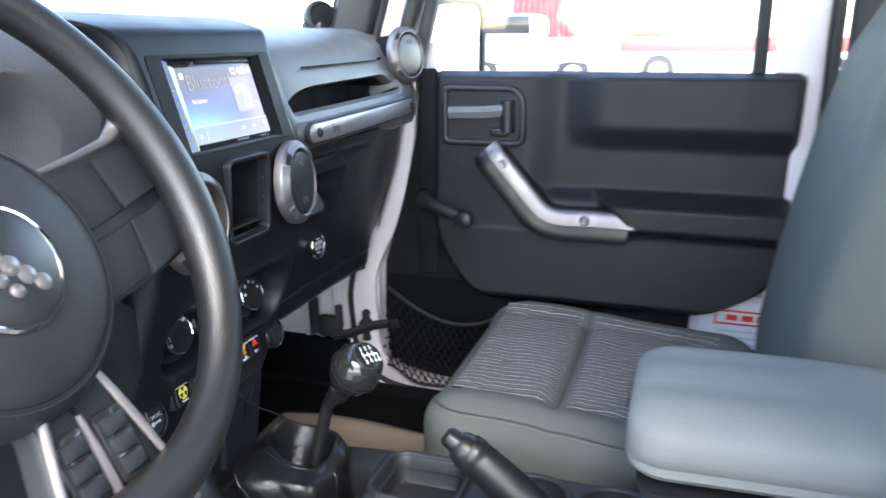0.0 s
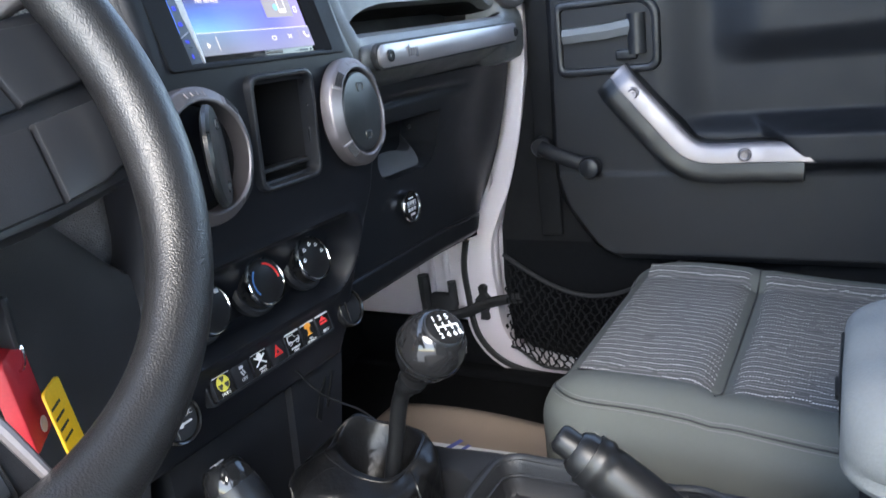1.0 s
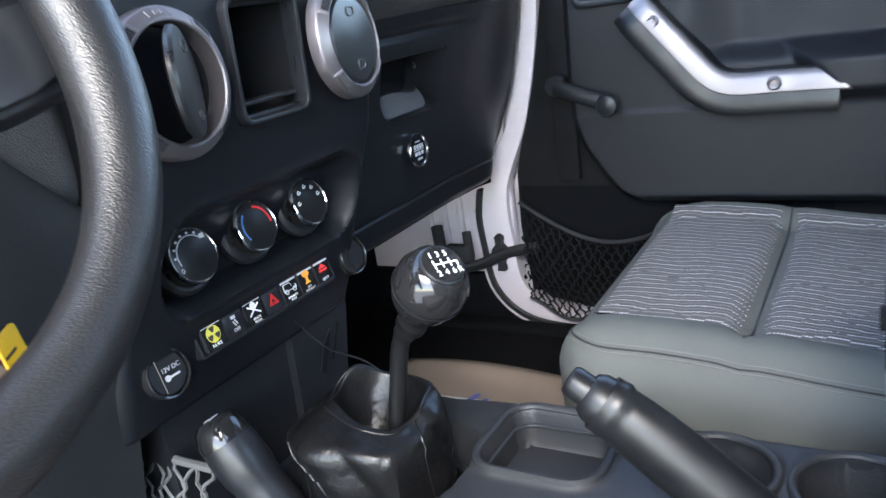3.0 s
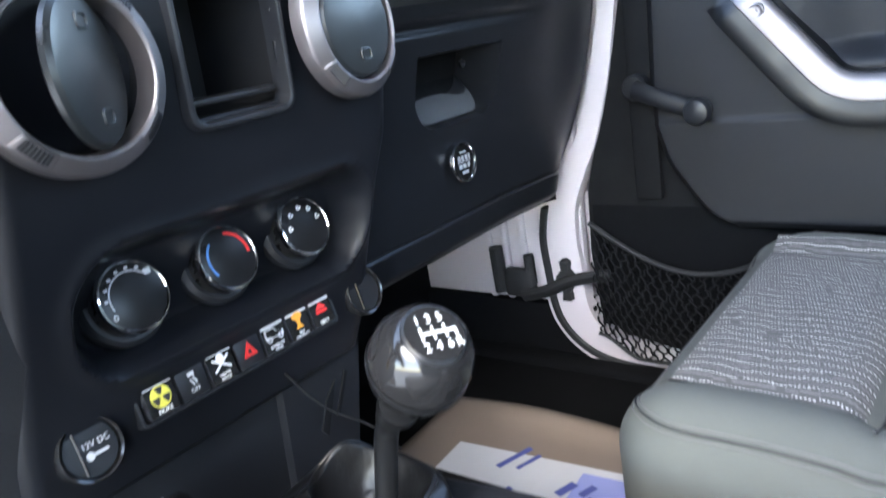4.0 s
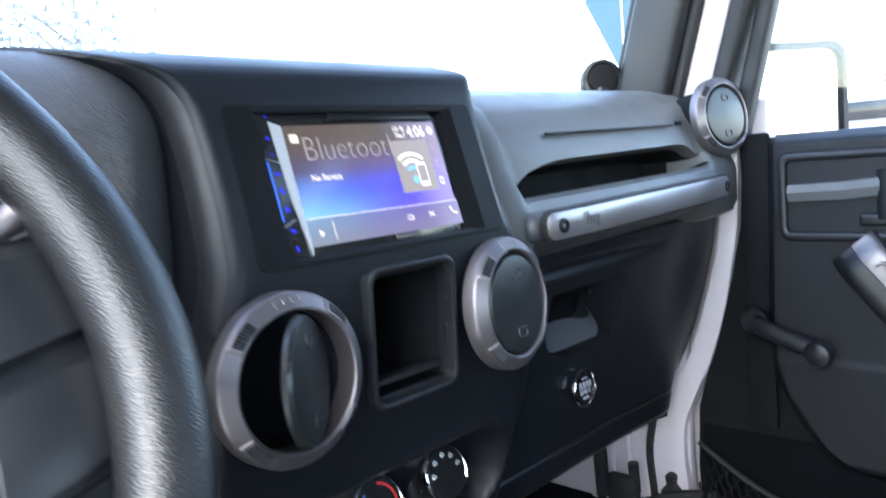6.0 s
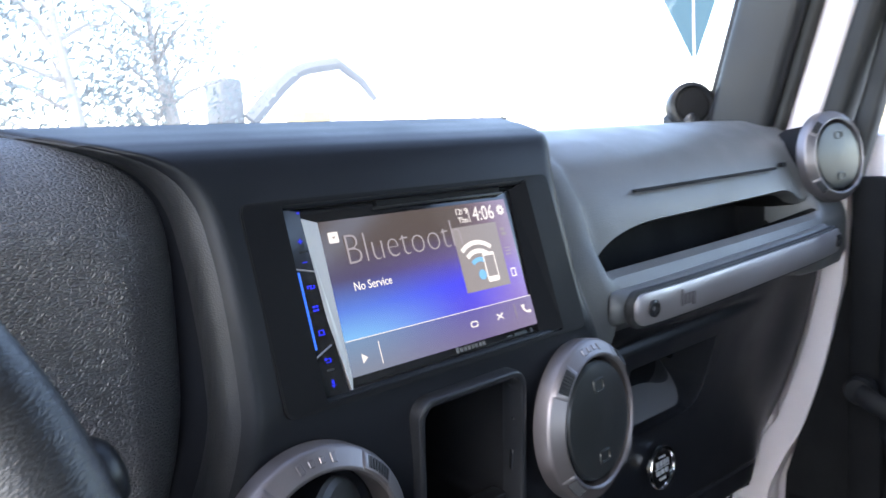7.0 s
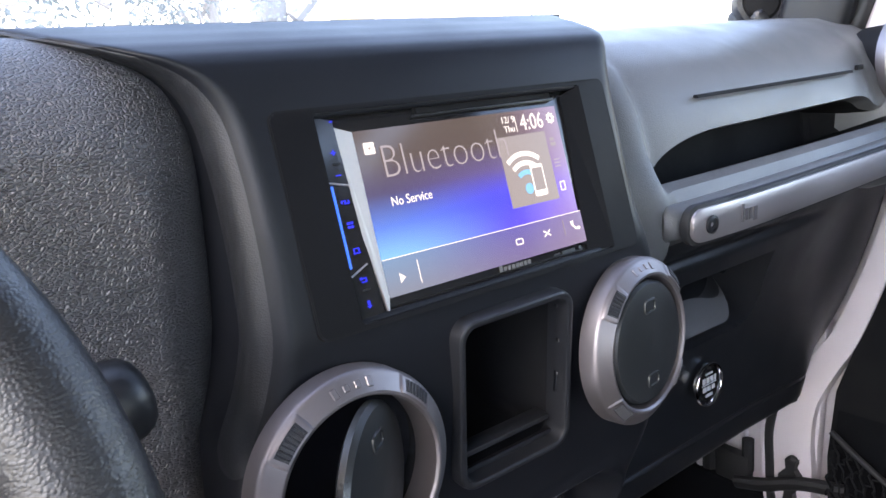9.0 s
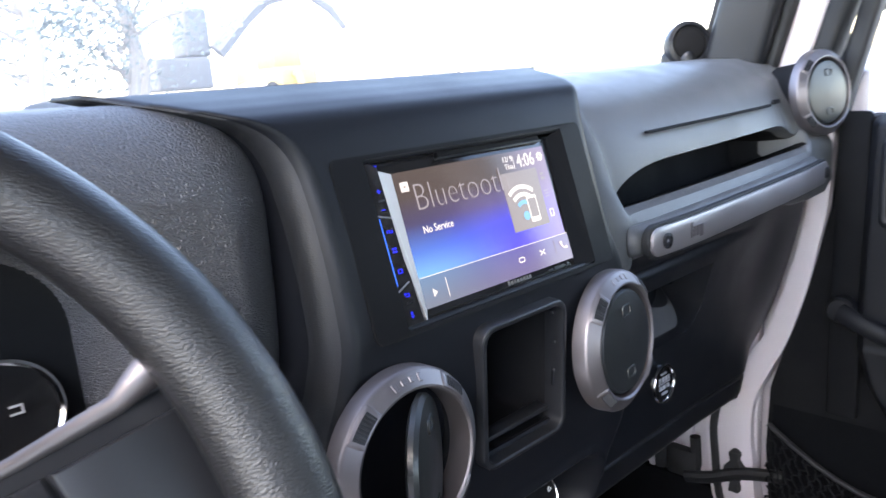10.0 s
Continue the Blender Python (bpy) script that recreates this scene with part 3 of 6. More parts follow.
SOLID = ((0.74, 1.085), (0.665, 1.088), (0.645, 1.096), (0.638, 1.112), (0.638, 1.15), (0.639, 1.158), (0.641, 1.163), (0.643, 1.168),
         (0.646, 1.173), (0.65, 1.18), (0.654, 1.186), (0.657, 1.192), (0.661, 1.204), (0.671, 1.226), (0.69, 1.252), (0.715, 1.27), (0.75, 1.281), (0.80, 1.284), (0.975, 1.28), (0.975, 1.085))
PAD_SHIFT = 0.0105
secs = []
for i in range(201):
    x = 0.125 + (0.722 - 0.125) * i / 200
    open_ = step(0.208, 0.224, x) * (1 - step(0.60, 0.63, x))
    # the slot's mouth is a lens, long and low towards the stack
    a, c = min(1.0, max(0.0, (x - 0.218) / 0.1)), min(1.0, max(0.0, (0.615 - x) / 0.06))
    low = 0.03 * (1 - math.sqrt(max(0.0, (1 - (1 - a) ** 2.2) * (1 - (1 - c) ** 2)))) * open_
    bulge = -0.006 * math.sin(math.pi * (x - 0.12) / 0.6)
    tuck = 0.022 * step(0.69, 0.722, x) ** 2 + 0.022 * (1 - step(0.15, 0.205, x))
    row = []
    for k, (p, q) in enumerate(zip(SOLID, UPPER)):
        y, z = p[0] + (q[0] - p[0]) * open_, p[1] + (q[1] - p[1]) * open_
        z -= low * {9: 0.55, 10: 1.0, 11: 1.0, 12: 0.92, 13: 0.5, 14: 0.12}.get(k, 0)
        row.append((x, y + PAD_SHIFT + bulge * (1 if y < 0.7 else 0) + tuck * (1 if y < 0.72 else 0.2), z + 0.008 * (x - 0.2) / 0.4 * (1 if z < 1.2 else 0.4)))
    secs.append(row)
part("passenger_pad", rings(secs), M_SLATE, dash, "grained dark grey passenger side pad")
# near-black sheet along the slot's inner faces, its shade put in as colour
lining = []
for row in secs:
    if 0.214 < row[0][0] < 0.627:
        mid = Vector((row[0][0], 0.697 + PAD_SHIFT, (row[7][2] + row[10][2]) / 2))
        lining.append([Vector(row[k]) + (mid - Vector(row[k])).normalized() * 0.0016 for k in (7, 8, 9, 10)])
part("slot_shade", sheet(lambda u, v: lining[round(u * (len(lining) - 1))][round(3 * v)], len(lining) - 1, 3), M_DEEP, dash, smooth=False)
rows = []
for x in np.linspace(0.285, 0.56, 24):
    y, dz = 0.6655 + PAD_SHIFT - 0.006 * math.sin(math.pi * (x - 0.12) / 0.6), 0.0008 + 0.0116 * (x - 0.285)
    rows.append([(x, y + dy, z + dz) for dy, z in ((-0.0008, 1.2235), (0.004, 1.2235), (0.004, 1.226), (0.0004, 1.226))])
part("pad_slot", rings(rows), M_DEEP, dash, "thin dark slot")
part("airbag_mark", box(0.585, 0.666 + PAD_SHIFT, 1.2315, 0.014, 0.004, 0.005, 0.001), M_DEEP, dash)

# grab handle bar with a silver plate
bar = smooth_path([(x, y + PAD_SHIFT, z) for x, y, z in ((0.208, 0.642, 1.137), (0.224, 0.634, 1.137), (0.3, 0.63, 1.139), (0.42, 0.628, 1.142), (0.55, 0.63, 1.145), (0.61, 0.634, 1.147), (0.635, 0.648, 1.147))], 40)
part("grab_bar", tube(bar, [0.0148 * math.sqrt(max(0.02, 1 - (1 - min(1.0, (k + 0.3) / 4, (len(bar) - 0.7 - k) / 4)) ** 2)) for k in range(len(bar))], 16, flat=0.8, up=(0, 1, 0)), M_SLATE, dash, "black grab handle bar")


def bar_y(x):
    return 0.608 + PAD_SHIFT + 0.02 * (abs(x - 0.415) / 0.2) ** 4 * 0.35


def handle_plate(grow, lift):
    secs = []
    for i in range(41):
        a = 0.5 - 0.5 * math.cos(math.pi * i / 40)
        x = 0.2095 - grow + (0.4025 + 2 * grow) * a
        e = min(x - (0.2095 - grow), 0.612 + grow - x)
        h = (0.0125 + grow) * math.sqrt(max(0.0, 1 - (1 - min(1, e / 0.012)) ** 2)) + 0.0004
        z = 1.137 + 0.0225 * (x - 0.214)
        y = bar_y(x) - lift
        secs.append([(x, y + 0.006, z - h), (x, y + 0.0012, z - h), (x, y, z - h * 0.75), (x, y - 0.001, z), (x, y, z + h * 0.75), (x, y + 0.0012, z + h), (x, y + 0.006, z + h)])
    return rings(secs)


part("handle_edge", handle_plate(0.0025, 0.0), M_RUBBER, dash)
plate_ob = part("handle_plate", handle_plate(0, 0.003), M_SILVER, dash, "satin silver handle plate with raised mark")
face = pose(0, 0, 0, 90)
for sx in (0.229, 0.597):
    bmx = lathe([(0.007, 0), (0.007, 0.002), (0.0052, 0.0026), (0.005, 0.001), (0.002, 0.001), (0.0018, 0.0)], 20, Matrix.Translation((sx, bar_y(sx) - 0.0035, 1.137 + 0.0225 * (sx - 0.214))) @ face)
    part("handle_screw", bmx, M_SMOOTH, plate_ob, "dark hex screw")
for row in ((-0.0105, 0.002, 0.003, 0.014), (-0.005, 0, 0.004, 0.009), (0.001, 0, 0.004, 0.009), (0.0075, -0.001, 0.005, 0.011)):
    part("raised_mark", bars([row], Matrix.Translation((0.275, bar_y(0.275) - 0.0042, 1.1384)) @ face, 0.0006), M_SATIN, plate_ob)

# lower passenger panel and glove box, with a scooped pull
BOTTOM = curve_of([0.1, 0.5, 0.62, 0.72], [0.806, 0.807, 0.802, 0.788])


glove_y = np.poly1d(np.polyfit([0.79, 0.84, 0.92, 1.0, 1.06, 1.1], [0.742, 0.733, 0.731, 0.722, 0.704, 0.69], 4))
# how far the panel's door end runs back to meet the jamb
panel_end = np.poly1d(np.polyfit([0.79, 0.84, 0.88, 0.95, 1.03, 1.1], [0.064, 0.037, 0.014, -0.01, -0.018, -0.006], 4))


def lower_panel(u, v):
    x = 0.165 + u * 0.5425
    z0 = BOTTOM(x)
    z = z0 + v * (1.1 - z0)
    y = glove_y(z) + panel_end(z) * step(0.6, 0.715, x) ** 2
    if v < 0.06:
        y += 0.02 * (1 - v / 0.06) ** 2
    # pull: straight upper edge, round lower lip
    px, pz = x - 0.41, z - 1.006
    d = max(rbox(px, pz, 0.167, 0.084, 0.041) if pz < 0 else rbox(px, pz, 0.167, 0.084, 0.006), pz - 0.039)
    depth = (1 - step(-0.003, 0.0005, d)) * (0.003 + 0.062 * min(1, max(0, (pz + 0.046) / 0.05)))
    y += depth
    # shut line of the lid
    y += 0.003 * math.exp(-((x - 0.21) / 0.002) ** 2) * (1 if z < 1.09 else 0)
    y += 0.003 * math.exp(-((z - (z0 + 0.045)) / 0.0018) ** 2) * step(0.2, 0.22, x)
    y += 0.007 * math.exp(-((z - 1.075) / 0.006) ** 2) * step(0.2, 0.25, x) * (1 - step(0.5, 0.6, x))
    return Vector((x, y, z))


thicken(part("glove_box", sheet(lower_panel, 280, 170), M_SMOOTH, dash, "satin black glove box lid with scooped pull"), 0.004)


def pull_lit_lip(u, v):
    """The smooth lower lip inside the pull, a crescent on its slope, paler to look lit."""
    x = 0.332 + 0.156 * u
    e = abs(u - 0.5) * 2
    low = 0.968 + 0.036 * (1 - math.sqrt(max(0.0, 1 - max(0.0, (e - 0.52) / 0.48) ** 2)))
    z = low + (0.003 + 0.024 * (1 - e ** 2.6)) * v
    z0 = BOTTOM(x)
    return lower_panel((x - 0.165) / 0.5425, (z - z0) / (1.1 - z0)) + Vector((0, -0.0012, 0.0006))


part("pull_lit_lip", sheet(pull_lit_lip, 60, 14), M_SLATE, dash, "lower lip of the pull, in paler grey to look lit")


def pull_shade_point(u, v):
    """Near-black sheet on the hollow above the pull's lip, standing in for its shade."""
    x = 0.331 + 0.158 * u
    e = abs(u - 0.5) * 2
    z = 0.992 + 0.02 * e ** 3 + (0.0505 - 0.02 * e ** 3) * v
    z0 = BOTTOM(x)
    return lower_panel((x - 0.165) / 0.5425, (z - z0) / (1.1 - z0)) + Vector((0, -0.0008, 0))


part("pull_shade", sheet(pull_shade_point, 60, 20), M_DEEP, dash, "black sheet for the shade in the pull's hollow")
part("glove_lock", lathe([(0.006, 0), (0.006, 0.003), (0.004, 0.0035), (0.001, 0.002)], 20, Matrix.Translation((0.463, 0.752, 1.026)) @ face), M_GLOSS, dash)
under = [[(x, 0.75, BOTTOM(x) + 0.002), (x, 0.95, 0.86), (x, 0.95, 0.88), (x, 0.75, BOTTOM(x) + 0.02)] for x in np.linspace(0.16, 0.655, 12)]
part("under_cover", rings(under), M_DEEP, dash)

# round badge on the glove box
badge = thing("trail_badge", Matrix.Translation((0.401, 0.726, 0.917)) @ pose(0, 0, 0, 88), "round black and chrome badge stuck on the glove box", "badge")
part("badge_disc", lathe([(0.0, 0), (0.021, 0), (0.021, 0.002), (0.0, 0.0025)], 40, cap=False), M_GLOSS, badge, local=True)
part("badge_ring", lathe([(0.0245, 0), (0.0245, 0.003), (0.0235, 0.0045), (0.0215, 0.004), (0.0205, 0.002), (0.0205, 0)], 48, cap=False), M_CHROME, badge, "chrome ring", local=True)
part("badge_marking", bars([(-0.009, 0.005, 0.005, 0.006), (-0.002, 0.005, 0.005, 0.006), (0.005, 0.005, 0.005, 0.006), (0.011, 0.005, 0.003, 0.006),
                            (-0.008, -0.0045, 0.006, 0.005), (0.0, -0.0045, 0.006, 0.005), (0.008, -0.0045, 0.005, 0.005), (0, 0.0004, 0.026, 0.0012),
                            (0, 0.012, 0.012, 0.002), (0.0, -0.012, 0.012, 0.003)], Matrix.Translation((0, 0, 0.0024)), 0.0006), M_LIGHTMARK, badge, local=True)


# ---- round air vents ----
M_FLAP = surface("grey_vent_plastic", (0.016, 0.018, 0.019), 0.34, spec=0.55, bump=0.12, bscale=1500)

def vent_ring(parent):
    """The silver ring: one dished band with four raised blocks that hold ribbed dark grips."""
    prof = [(0.0535, -0.004), (0.0535, 0.0055), (0.0528, 0.0075), (0.0515, 0.0085), (0.0455, 0.0128), (0.0445, 0.0136), (0.0432, 0.0136), (0.0422, 0.0125), (0.042, 0.006), (0.042, -0.004)]
    ring = part("silver_ring", lathe(prof, 96, cap=False), M_SATIN, parent, "satin silver vent ring", local=True)
    block = [(0.0531, 0.004), (0.0526, 0.0082), (0.0515, 0.0096), (0.046, 0.0138), (0.0448, 0.0143), (0.0436, 0.0138), (0.0434, 0.004)]
    inset = [(0.0512, 0.0075), (0.0512, 0.0099), (0.0458, 0.0140), (0.0458, 0.0075)]
    for k in range(4):
        ac = 45 + 90 * k
        secs = [[(r * math.cos(a), r * math.sin(a), h - d) for r, h in block] for a, d in ((radians(ac - 14.5), 0.0022), (radians(ac - 12.5), 0.0003), (radians(ac - 11), 0), (radians(ac - 6), 0), (radians(ac), 0), (radians(ac + 6), 0), (radians(ac + 11), 0), (radians(ac + 12.5), 0.0003), (radians(ac + 14.5), 0.0022))]
        part("grip_block", rings(secs), M_SATIN, parent, "raised silver block", local=True)
        grip = part("grip", rings([[(r * math.cos(a), r * math.sin(a), h + 0.0002) for r, h in inset] for a in np.linspace(radians(ac - 9.5), radians(ac + 9.5), 8)]), M_SMOOTH, parent, "ribbed dark grip", local=True)
        for q in range(7):
            a = radians(ac - 7.8 + 2.6 * q)
            mm = Matrix.Translation((0.0485 * math.cos(a), 0.0485 * math.sin(a), 0.0123)) @ pose(0, 0, 0, 0, 0, math.degrees(a)) @ pose(0, 0, 0, 0, 37, 0)
            part("grip_rib", box(0, 0, 0, 0.0066, 0.0011, 0.0014, 0.0004, 1, m=mm), M_DASH, grip, local=True)
    for q, dx in enumerate((-9, -3.3, 2.2, 8)):
        a = radians(90 - dx * 1.3)
        mm = Matrix.Translation((0.0485 * math.cos(a), 0.0485 * math.sin(a), 0.0109)) @ pose(0, 0, 0, 0, 0, math.degrees(a)) @ pose(0, 0, 0, 0, 37, 0)
        part("raised_mark", box(0, 0, 0, 0.0052 if q in (0, 3) else 0.0038, 0.0032, 0.0009, 0.0004, 1, m=mm), M_SATIN, ring, local=True)


def flap_disc(parent, turn):
    """The round flap on its upright pivot, turned by some degrees, with two finger tabs."""
    m = pose(0, 0, 0.008 if turn == 0 else 0.016, 0, turn, 0)
    flap = part("flap", lathe([(0.0, -0.003), (0.036, -0.003), (0.0395, -0.001), (0.0395, 0.002), (0.0375, 0.0045), (0.032, 0.0055), (0.0, 0.0065)], 56, m, cap=False), M_FLAP, parent, "round dark grey vent flap", local=True)
    for s in (1, -1):
        part("finger_tab", hoop(rrect(0.014, 0.009, 0.003, 4), rrect(0.010, 0.006, 0.002, 4), 0.004, 0.0069, m @ Matrix.Translation((0, 0.024 * s, 0)), 0.0006), M_FLAP, flap, local=True)


def vent(m, turn, label):
    v = thing("air_vent", m, label, "air vent", "round dashboard vents")
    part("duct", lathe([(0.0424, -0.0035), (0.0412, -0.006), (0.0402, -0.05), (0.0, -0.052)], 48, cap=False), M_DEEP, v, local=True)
    vent_ring(v)
    flap_disc(v, turn)
    return v


vent(Matrix.Translation((-0.108, 0.594, 1.083)) @ pose(0, 0, 0, 88, 0, 2), 36, "silver ringed round vent turned open in the dashboard")
vent(Matrix.Translation((0.1055, 0.5965, 1.0885)) @ pose(0, 0, 0, 86, 0, 7), 0, "silver ringed round vent shut flush in the dashboard")
vent(Matrix.Translation((0.662, 0.655, 1.236)) @ pose(0, 0, 0, 84, 0, -14), 0, "silver ringed round vent at the dashboard's door end")

# ---- open pocket between the vents ----
pocket = thing("dash_pocket", Matrix.Translation((0.005, 0.600, 1.088)) @ pose(0, 0, 0, 93), "black open storage pocket with raised rim in the dashboard", "storage pocket")
part("pocket_rim", hoop(rrect(0.087, 0.101, 0.012, 6), rrect(0.0765, 0.0915, 0.008, 6), -0.012, 0.004, None, 0.0025), M_SMOOTH, pocket, local=True)
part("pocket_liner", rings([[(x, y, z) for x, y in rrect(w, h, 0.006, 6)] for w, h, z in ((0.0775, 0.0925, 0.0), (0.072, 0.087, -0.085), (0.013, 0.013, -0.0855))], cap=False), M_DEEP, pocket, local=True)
part("pocket_lip", box(0, -0.034, -0.012, 0.071, 0.004, 0.012, 0.0015, 2), M_SMOOTH, pocket, local=True)

# ---- heater knobs ----
M_DIAL = surface("black_dial_plastic", (0.01, 0.01, 0.011), 0.32, bump=0, spec=0.25)
tilt_low = 72


def knob(x, marks):
    k = thing("heater_knob", Matrix.Translation((x, 0.676, 0.934)) @ pose(0, 0, 0, tilt_low), "round black heater knob with chrome rim and printed scale", "knob", "heater knobs")
    part("knob_collar", lathe([(0.031, -0.004), (0.031, 0.002), (0.028, 0.006), (0.025, 0.006), (0.025, -0.004)], 48, cap=False), M_SMOOTH, k, local=True)
    part("knob_body", lathe([(0.0, -0.004), (0.025, -0.004), (0.0245, 0.018), (0.0235, 0.0205), (0.022, 0.0212), (0.0, 0.0212)], 56, cap=False), M_DIAL, k, local=True)
    part("chrome_rim", lathe([(0.0251, 0.0165), (0.0252, 0.019), (0.0243, 0.0213), (0.0232, 0.0218), (0.0225, 0.021), (0.0232, 0.0165)], 64, cap=False), M_CHROME, k, "chrome rim", local=True)
    top = Matrix.Translation((0, 0, 0.0212))
    for name, bm, mt, lb in marks(top):
        part(name, bm, mt, k, lb, local=True)
    return k


def arc(r0, r1, a0, a1, m, n=20, depth=0.0003):
    return rings([[m @ Vector((r * math.cos(a), r * math.sin(a), z)) for r, z in ((r0, 0), (r1, 0), (r1, depth), (r0, depth))]
                  for a in np.linspace(radians(a0), radians(a1), n)])


def fan_marks(m):
    b = bmesh.new()
    for k in range(7):
        a = radians(40 + 22 * k)
        box(0.0192 * math.cos(a), 0.0192 * math.sin(a), 0.0002, 0.0024 if k else 0.005, 0.0018 if k else 0.004, 0.0004, 0, m=m, bm=b)
    return [("scale_arc", arc(0.0165, 0.0174, 45, 195, m), M_LIGHTMARK, "white fan speed scale"), ("scale_ticks", b, M_LIGHTMARK, ""),
            ("scale_zero", hoop(rrect(0.003, 0.004, 0.0014, 4, -0.0175, -0.009), rrect(0.0018, 0.0026, 0.0008, 4, -0.0175, -0.009), 0, 0.0003, m), M_LIGHTMARK, "")]


def heat_marks(m):
    return [("red_arc", arc(0.0165, 0.0188, -5, 80, m), M_RMARK, "red warm scale"), ("blue_arc", arc(0.0165, 0.0182, 130, 215, m), M_BMARK, "blue cold scale")]


def mode_marks(m):
    b = bmesh.new()
    for a in (15, 52, 90, 132, 175):
        c = Matrix.Translation((0.0155 * math.cos(radians(a)), 0.0155 * math.sin(radians(a)), 0))
        box(0, 0.0012, 0.0002, 0.0016, 0.0016, 0.0004, 0, m=m @ c, bm=b)
        box(0.0004, -0.0013, 0.0002, 0.0036, 0.0012, 0.0004, 0, m=m @ c @ pose(0, 0, 0, 0, 0, 30), bm=b)
        box(-0.0016, -0.0006, 0.0002, 0.001, 0.0032, 0.0004, 0, m=m @ c, bm=b)
    return [("mode_icons", b, M_WHITEMARK, "white air direction symbols")]


knob(-0.073, fan_marks)
knob(0.0045, heat_marks)
knob(0.082, mode_marks)

# ---- switch bank ----
bank = thing("switch_bank", Matrix.Translation((0.003, 0.662, 0.8645)) @ pose(0, 0, 0, 76), "row of seven black push switches with printed sticker symbols", "switch bank")
part("switch_bezel", hoop(rrect(0.19, 0.031, 0.004, 4), rrect(0.184, 0.025, 0.002, 4), -0.01, 0.0025, None, 0.001), M_SMOOTH, bank, local=True)
part("switch_tray", box(0, 0, -0.012, 0.188, 0.029, 0.006, 0.001), M_DEEP, bank, local=True)


def disc(r, n=24, cx=0, cy=0):
    return [(cx + r * math.cos(2 * math.pi * i / n), cy + r * math.sin(2 * math.pi * i / n)) for i in range(n)]


def sector(r0, r1, a0, a1, n=6):
    return [(r1 * math.cos(radians(a)), r1 * math.sin(radians(a))) for a in np.linspace(a0, a1, n)] + \
           [(r0 * math.cos(radians(a)), r0 * math.sin(radians(a))) for a in np.linspace(a1, a0, n)]


SW = 0.0258
for i in range(7):
    cx = (i - 3) * SW
    key = part("push_switch", box(cx, 0, -0.001, SW - 0.0018, 0.0245, 0.012, 0.0016, 2), M_SMOOTH, bank, local=True)
    T = Matrix.Translation((cx, 0.0, 0.0052))
    if i in (0, 2, 4, 5, 6):
        part("sticker", plate(rrect(SW - 0.0035, 0.022, 0.001, 2), 0, 0.0003, T), M_GLOSS, key, "gloss black sticker", local=True)
        part("sticker_top_edge", box(0, 0.0095, 0.0004, SW - 0.004, 0.0022 if i > 3 else 0.0008, 0.0002, 0, m=T), M_LIGHTMARK, key, local=True)
    U = T @ Matrix.Translation((0, 0.0015, 0.0003))
    if i == 0:
        part("warning_disc", plate(disc(0.0078), 0, 0.0002, U), M_YMARK, key, "yellow radiation disc", local=True)
        for a in (90, 210, 330):
            part("trefoil_blade", plate(sector(0.0017, 0.0068, a - 28, a + 28), 0.0002, 0.0004, U), M_BLACKMARK, key, local=True)
        part("word", letters("NUKE", 0.0042, T @ Matrix.Translation((0, -0.0085, 0.0003))), M_WHITEMARK, key, local=True)
    elif i == 1:
        b = box(0, 0.004, 0.0002, 0.0052, 0.0028, 0.0003, 0, m=U)
        for s in (-1, 1):
            box(0.0014 * s, -0.0015, 0.0002, 0.0012, 0.0052, 0.0003, 0, m=U @ pose(0, 0, 0, 0, 0, 24), bm=b)
        part("car_symbol", b, M_LIGHTMARK, key, "grey skid symbol", local=True)
        part("word", letters("OFF", 0.0044, T @ Matrix.Translation((0, -0.0062, 0.0003))), M_LIGHTMARK, key, local=True)
    elif i == 2:
        part("skull", plate([(x * 0.0036, 0.0035 + y * 0.004) for x, y in disc(1)], 0, 0.0003, U), M_WHITEMARK, key, "white skull", local=True)
        for s in (-1, 1):
            part("crossed_sabre", box(0, 0.0, 0.0002, 0.017, 0.0015, 0.0003, 0, m=U @ pose(0, 0, 0, 0, 0, 33 * s)), M_WHITEMARK, key, local=True)
        part("word", letters("PIRATE\nMODE", 0.0031, T @ Matrix.Translation((0, -0.0082, 0.0003))), M_WHITEMARK, key, local=True)
    elif i == 3:
        tri_o = [(0.0074 * math.cos(radians(a)), 0.0074 * math.sin(radians(a)) - 0.002) for a in (90, 210, 330)]
        for f0, f1 in ((1, 0.8), (0.62, 0.42)):
            part("hazard_triangle", hoop([(x * f0, (y + 0.002) * f0 - 0.002) for x, y in tri_o], [(x * f1, (y + 0.002) * f1 - 0.002) for x, y in tri_o], 0, 0.0003, U), M_RMARK, key, "red hazard triangle", local=True)
    elif i == 4:
        car = [(-0.009, -0.002), (0.009, -0.002), (0.009, 0.0016), (0.003, 0.002), (0.001, 0.006), (-0.0085, 0.006), (-0.009, 0.002)]
        part("car_outline", hoop(car, [(x * 0.86, 0.0018 + (y - 0.0018) * 0.8) for x, y in car], 0, 0.0003, U), M_LIGHTMARK, key, "grey car outline", local=True)
        for s in (-1, 1):
            part("wheel_outline", hoop(disc(0.0024, 16, 0.0055 * s, -0.0022), disc(0.0016, 16, 0.0055 * s, -0.0022), 0, 0.0004, U), M_LIGHTMARK, key, local=True)
        part("word", letters("INVISIBILITY\nMODE", 0.0029, T @ Matrix.Translation((0, -0.0082, 0.0003)), squeeze=0.9), M_WHITEMARK, key, local=True)
    elif i == 5:
        part("cloud_cap", plate([(x * 0.0052, 0.005 + y * 0.0032) for x, y in disc(1)], 0, 0.0003, U), M_OMARK, key, "orange mushroom cloud", local=True)
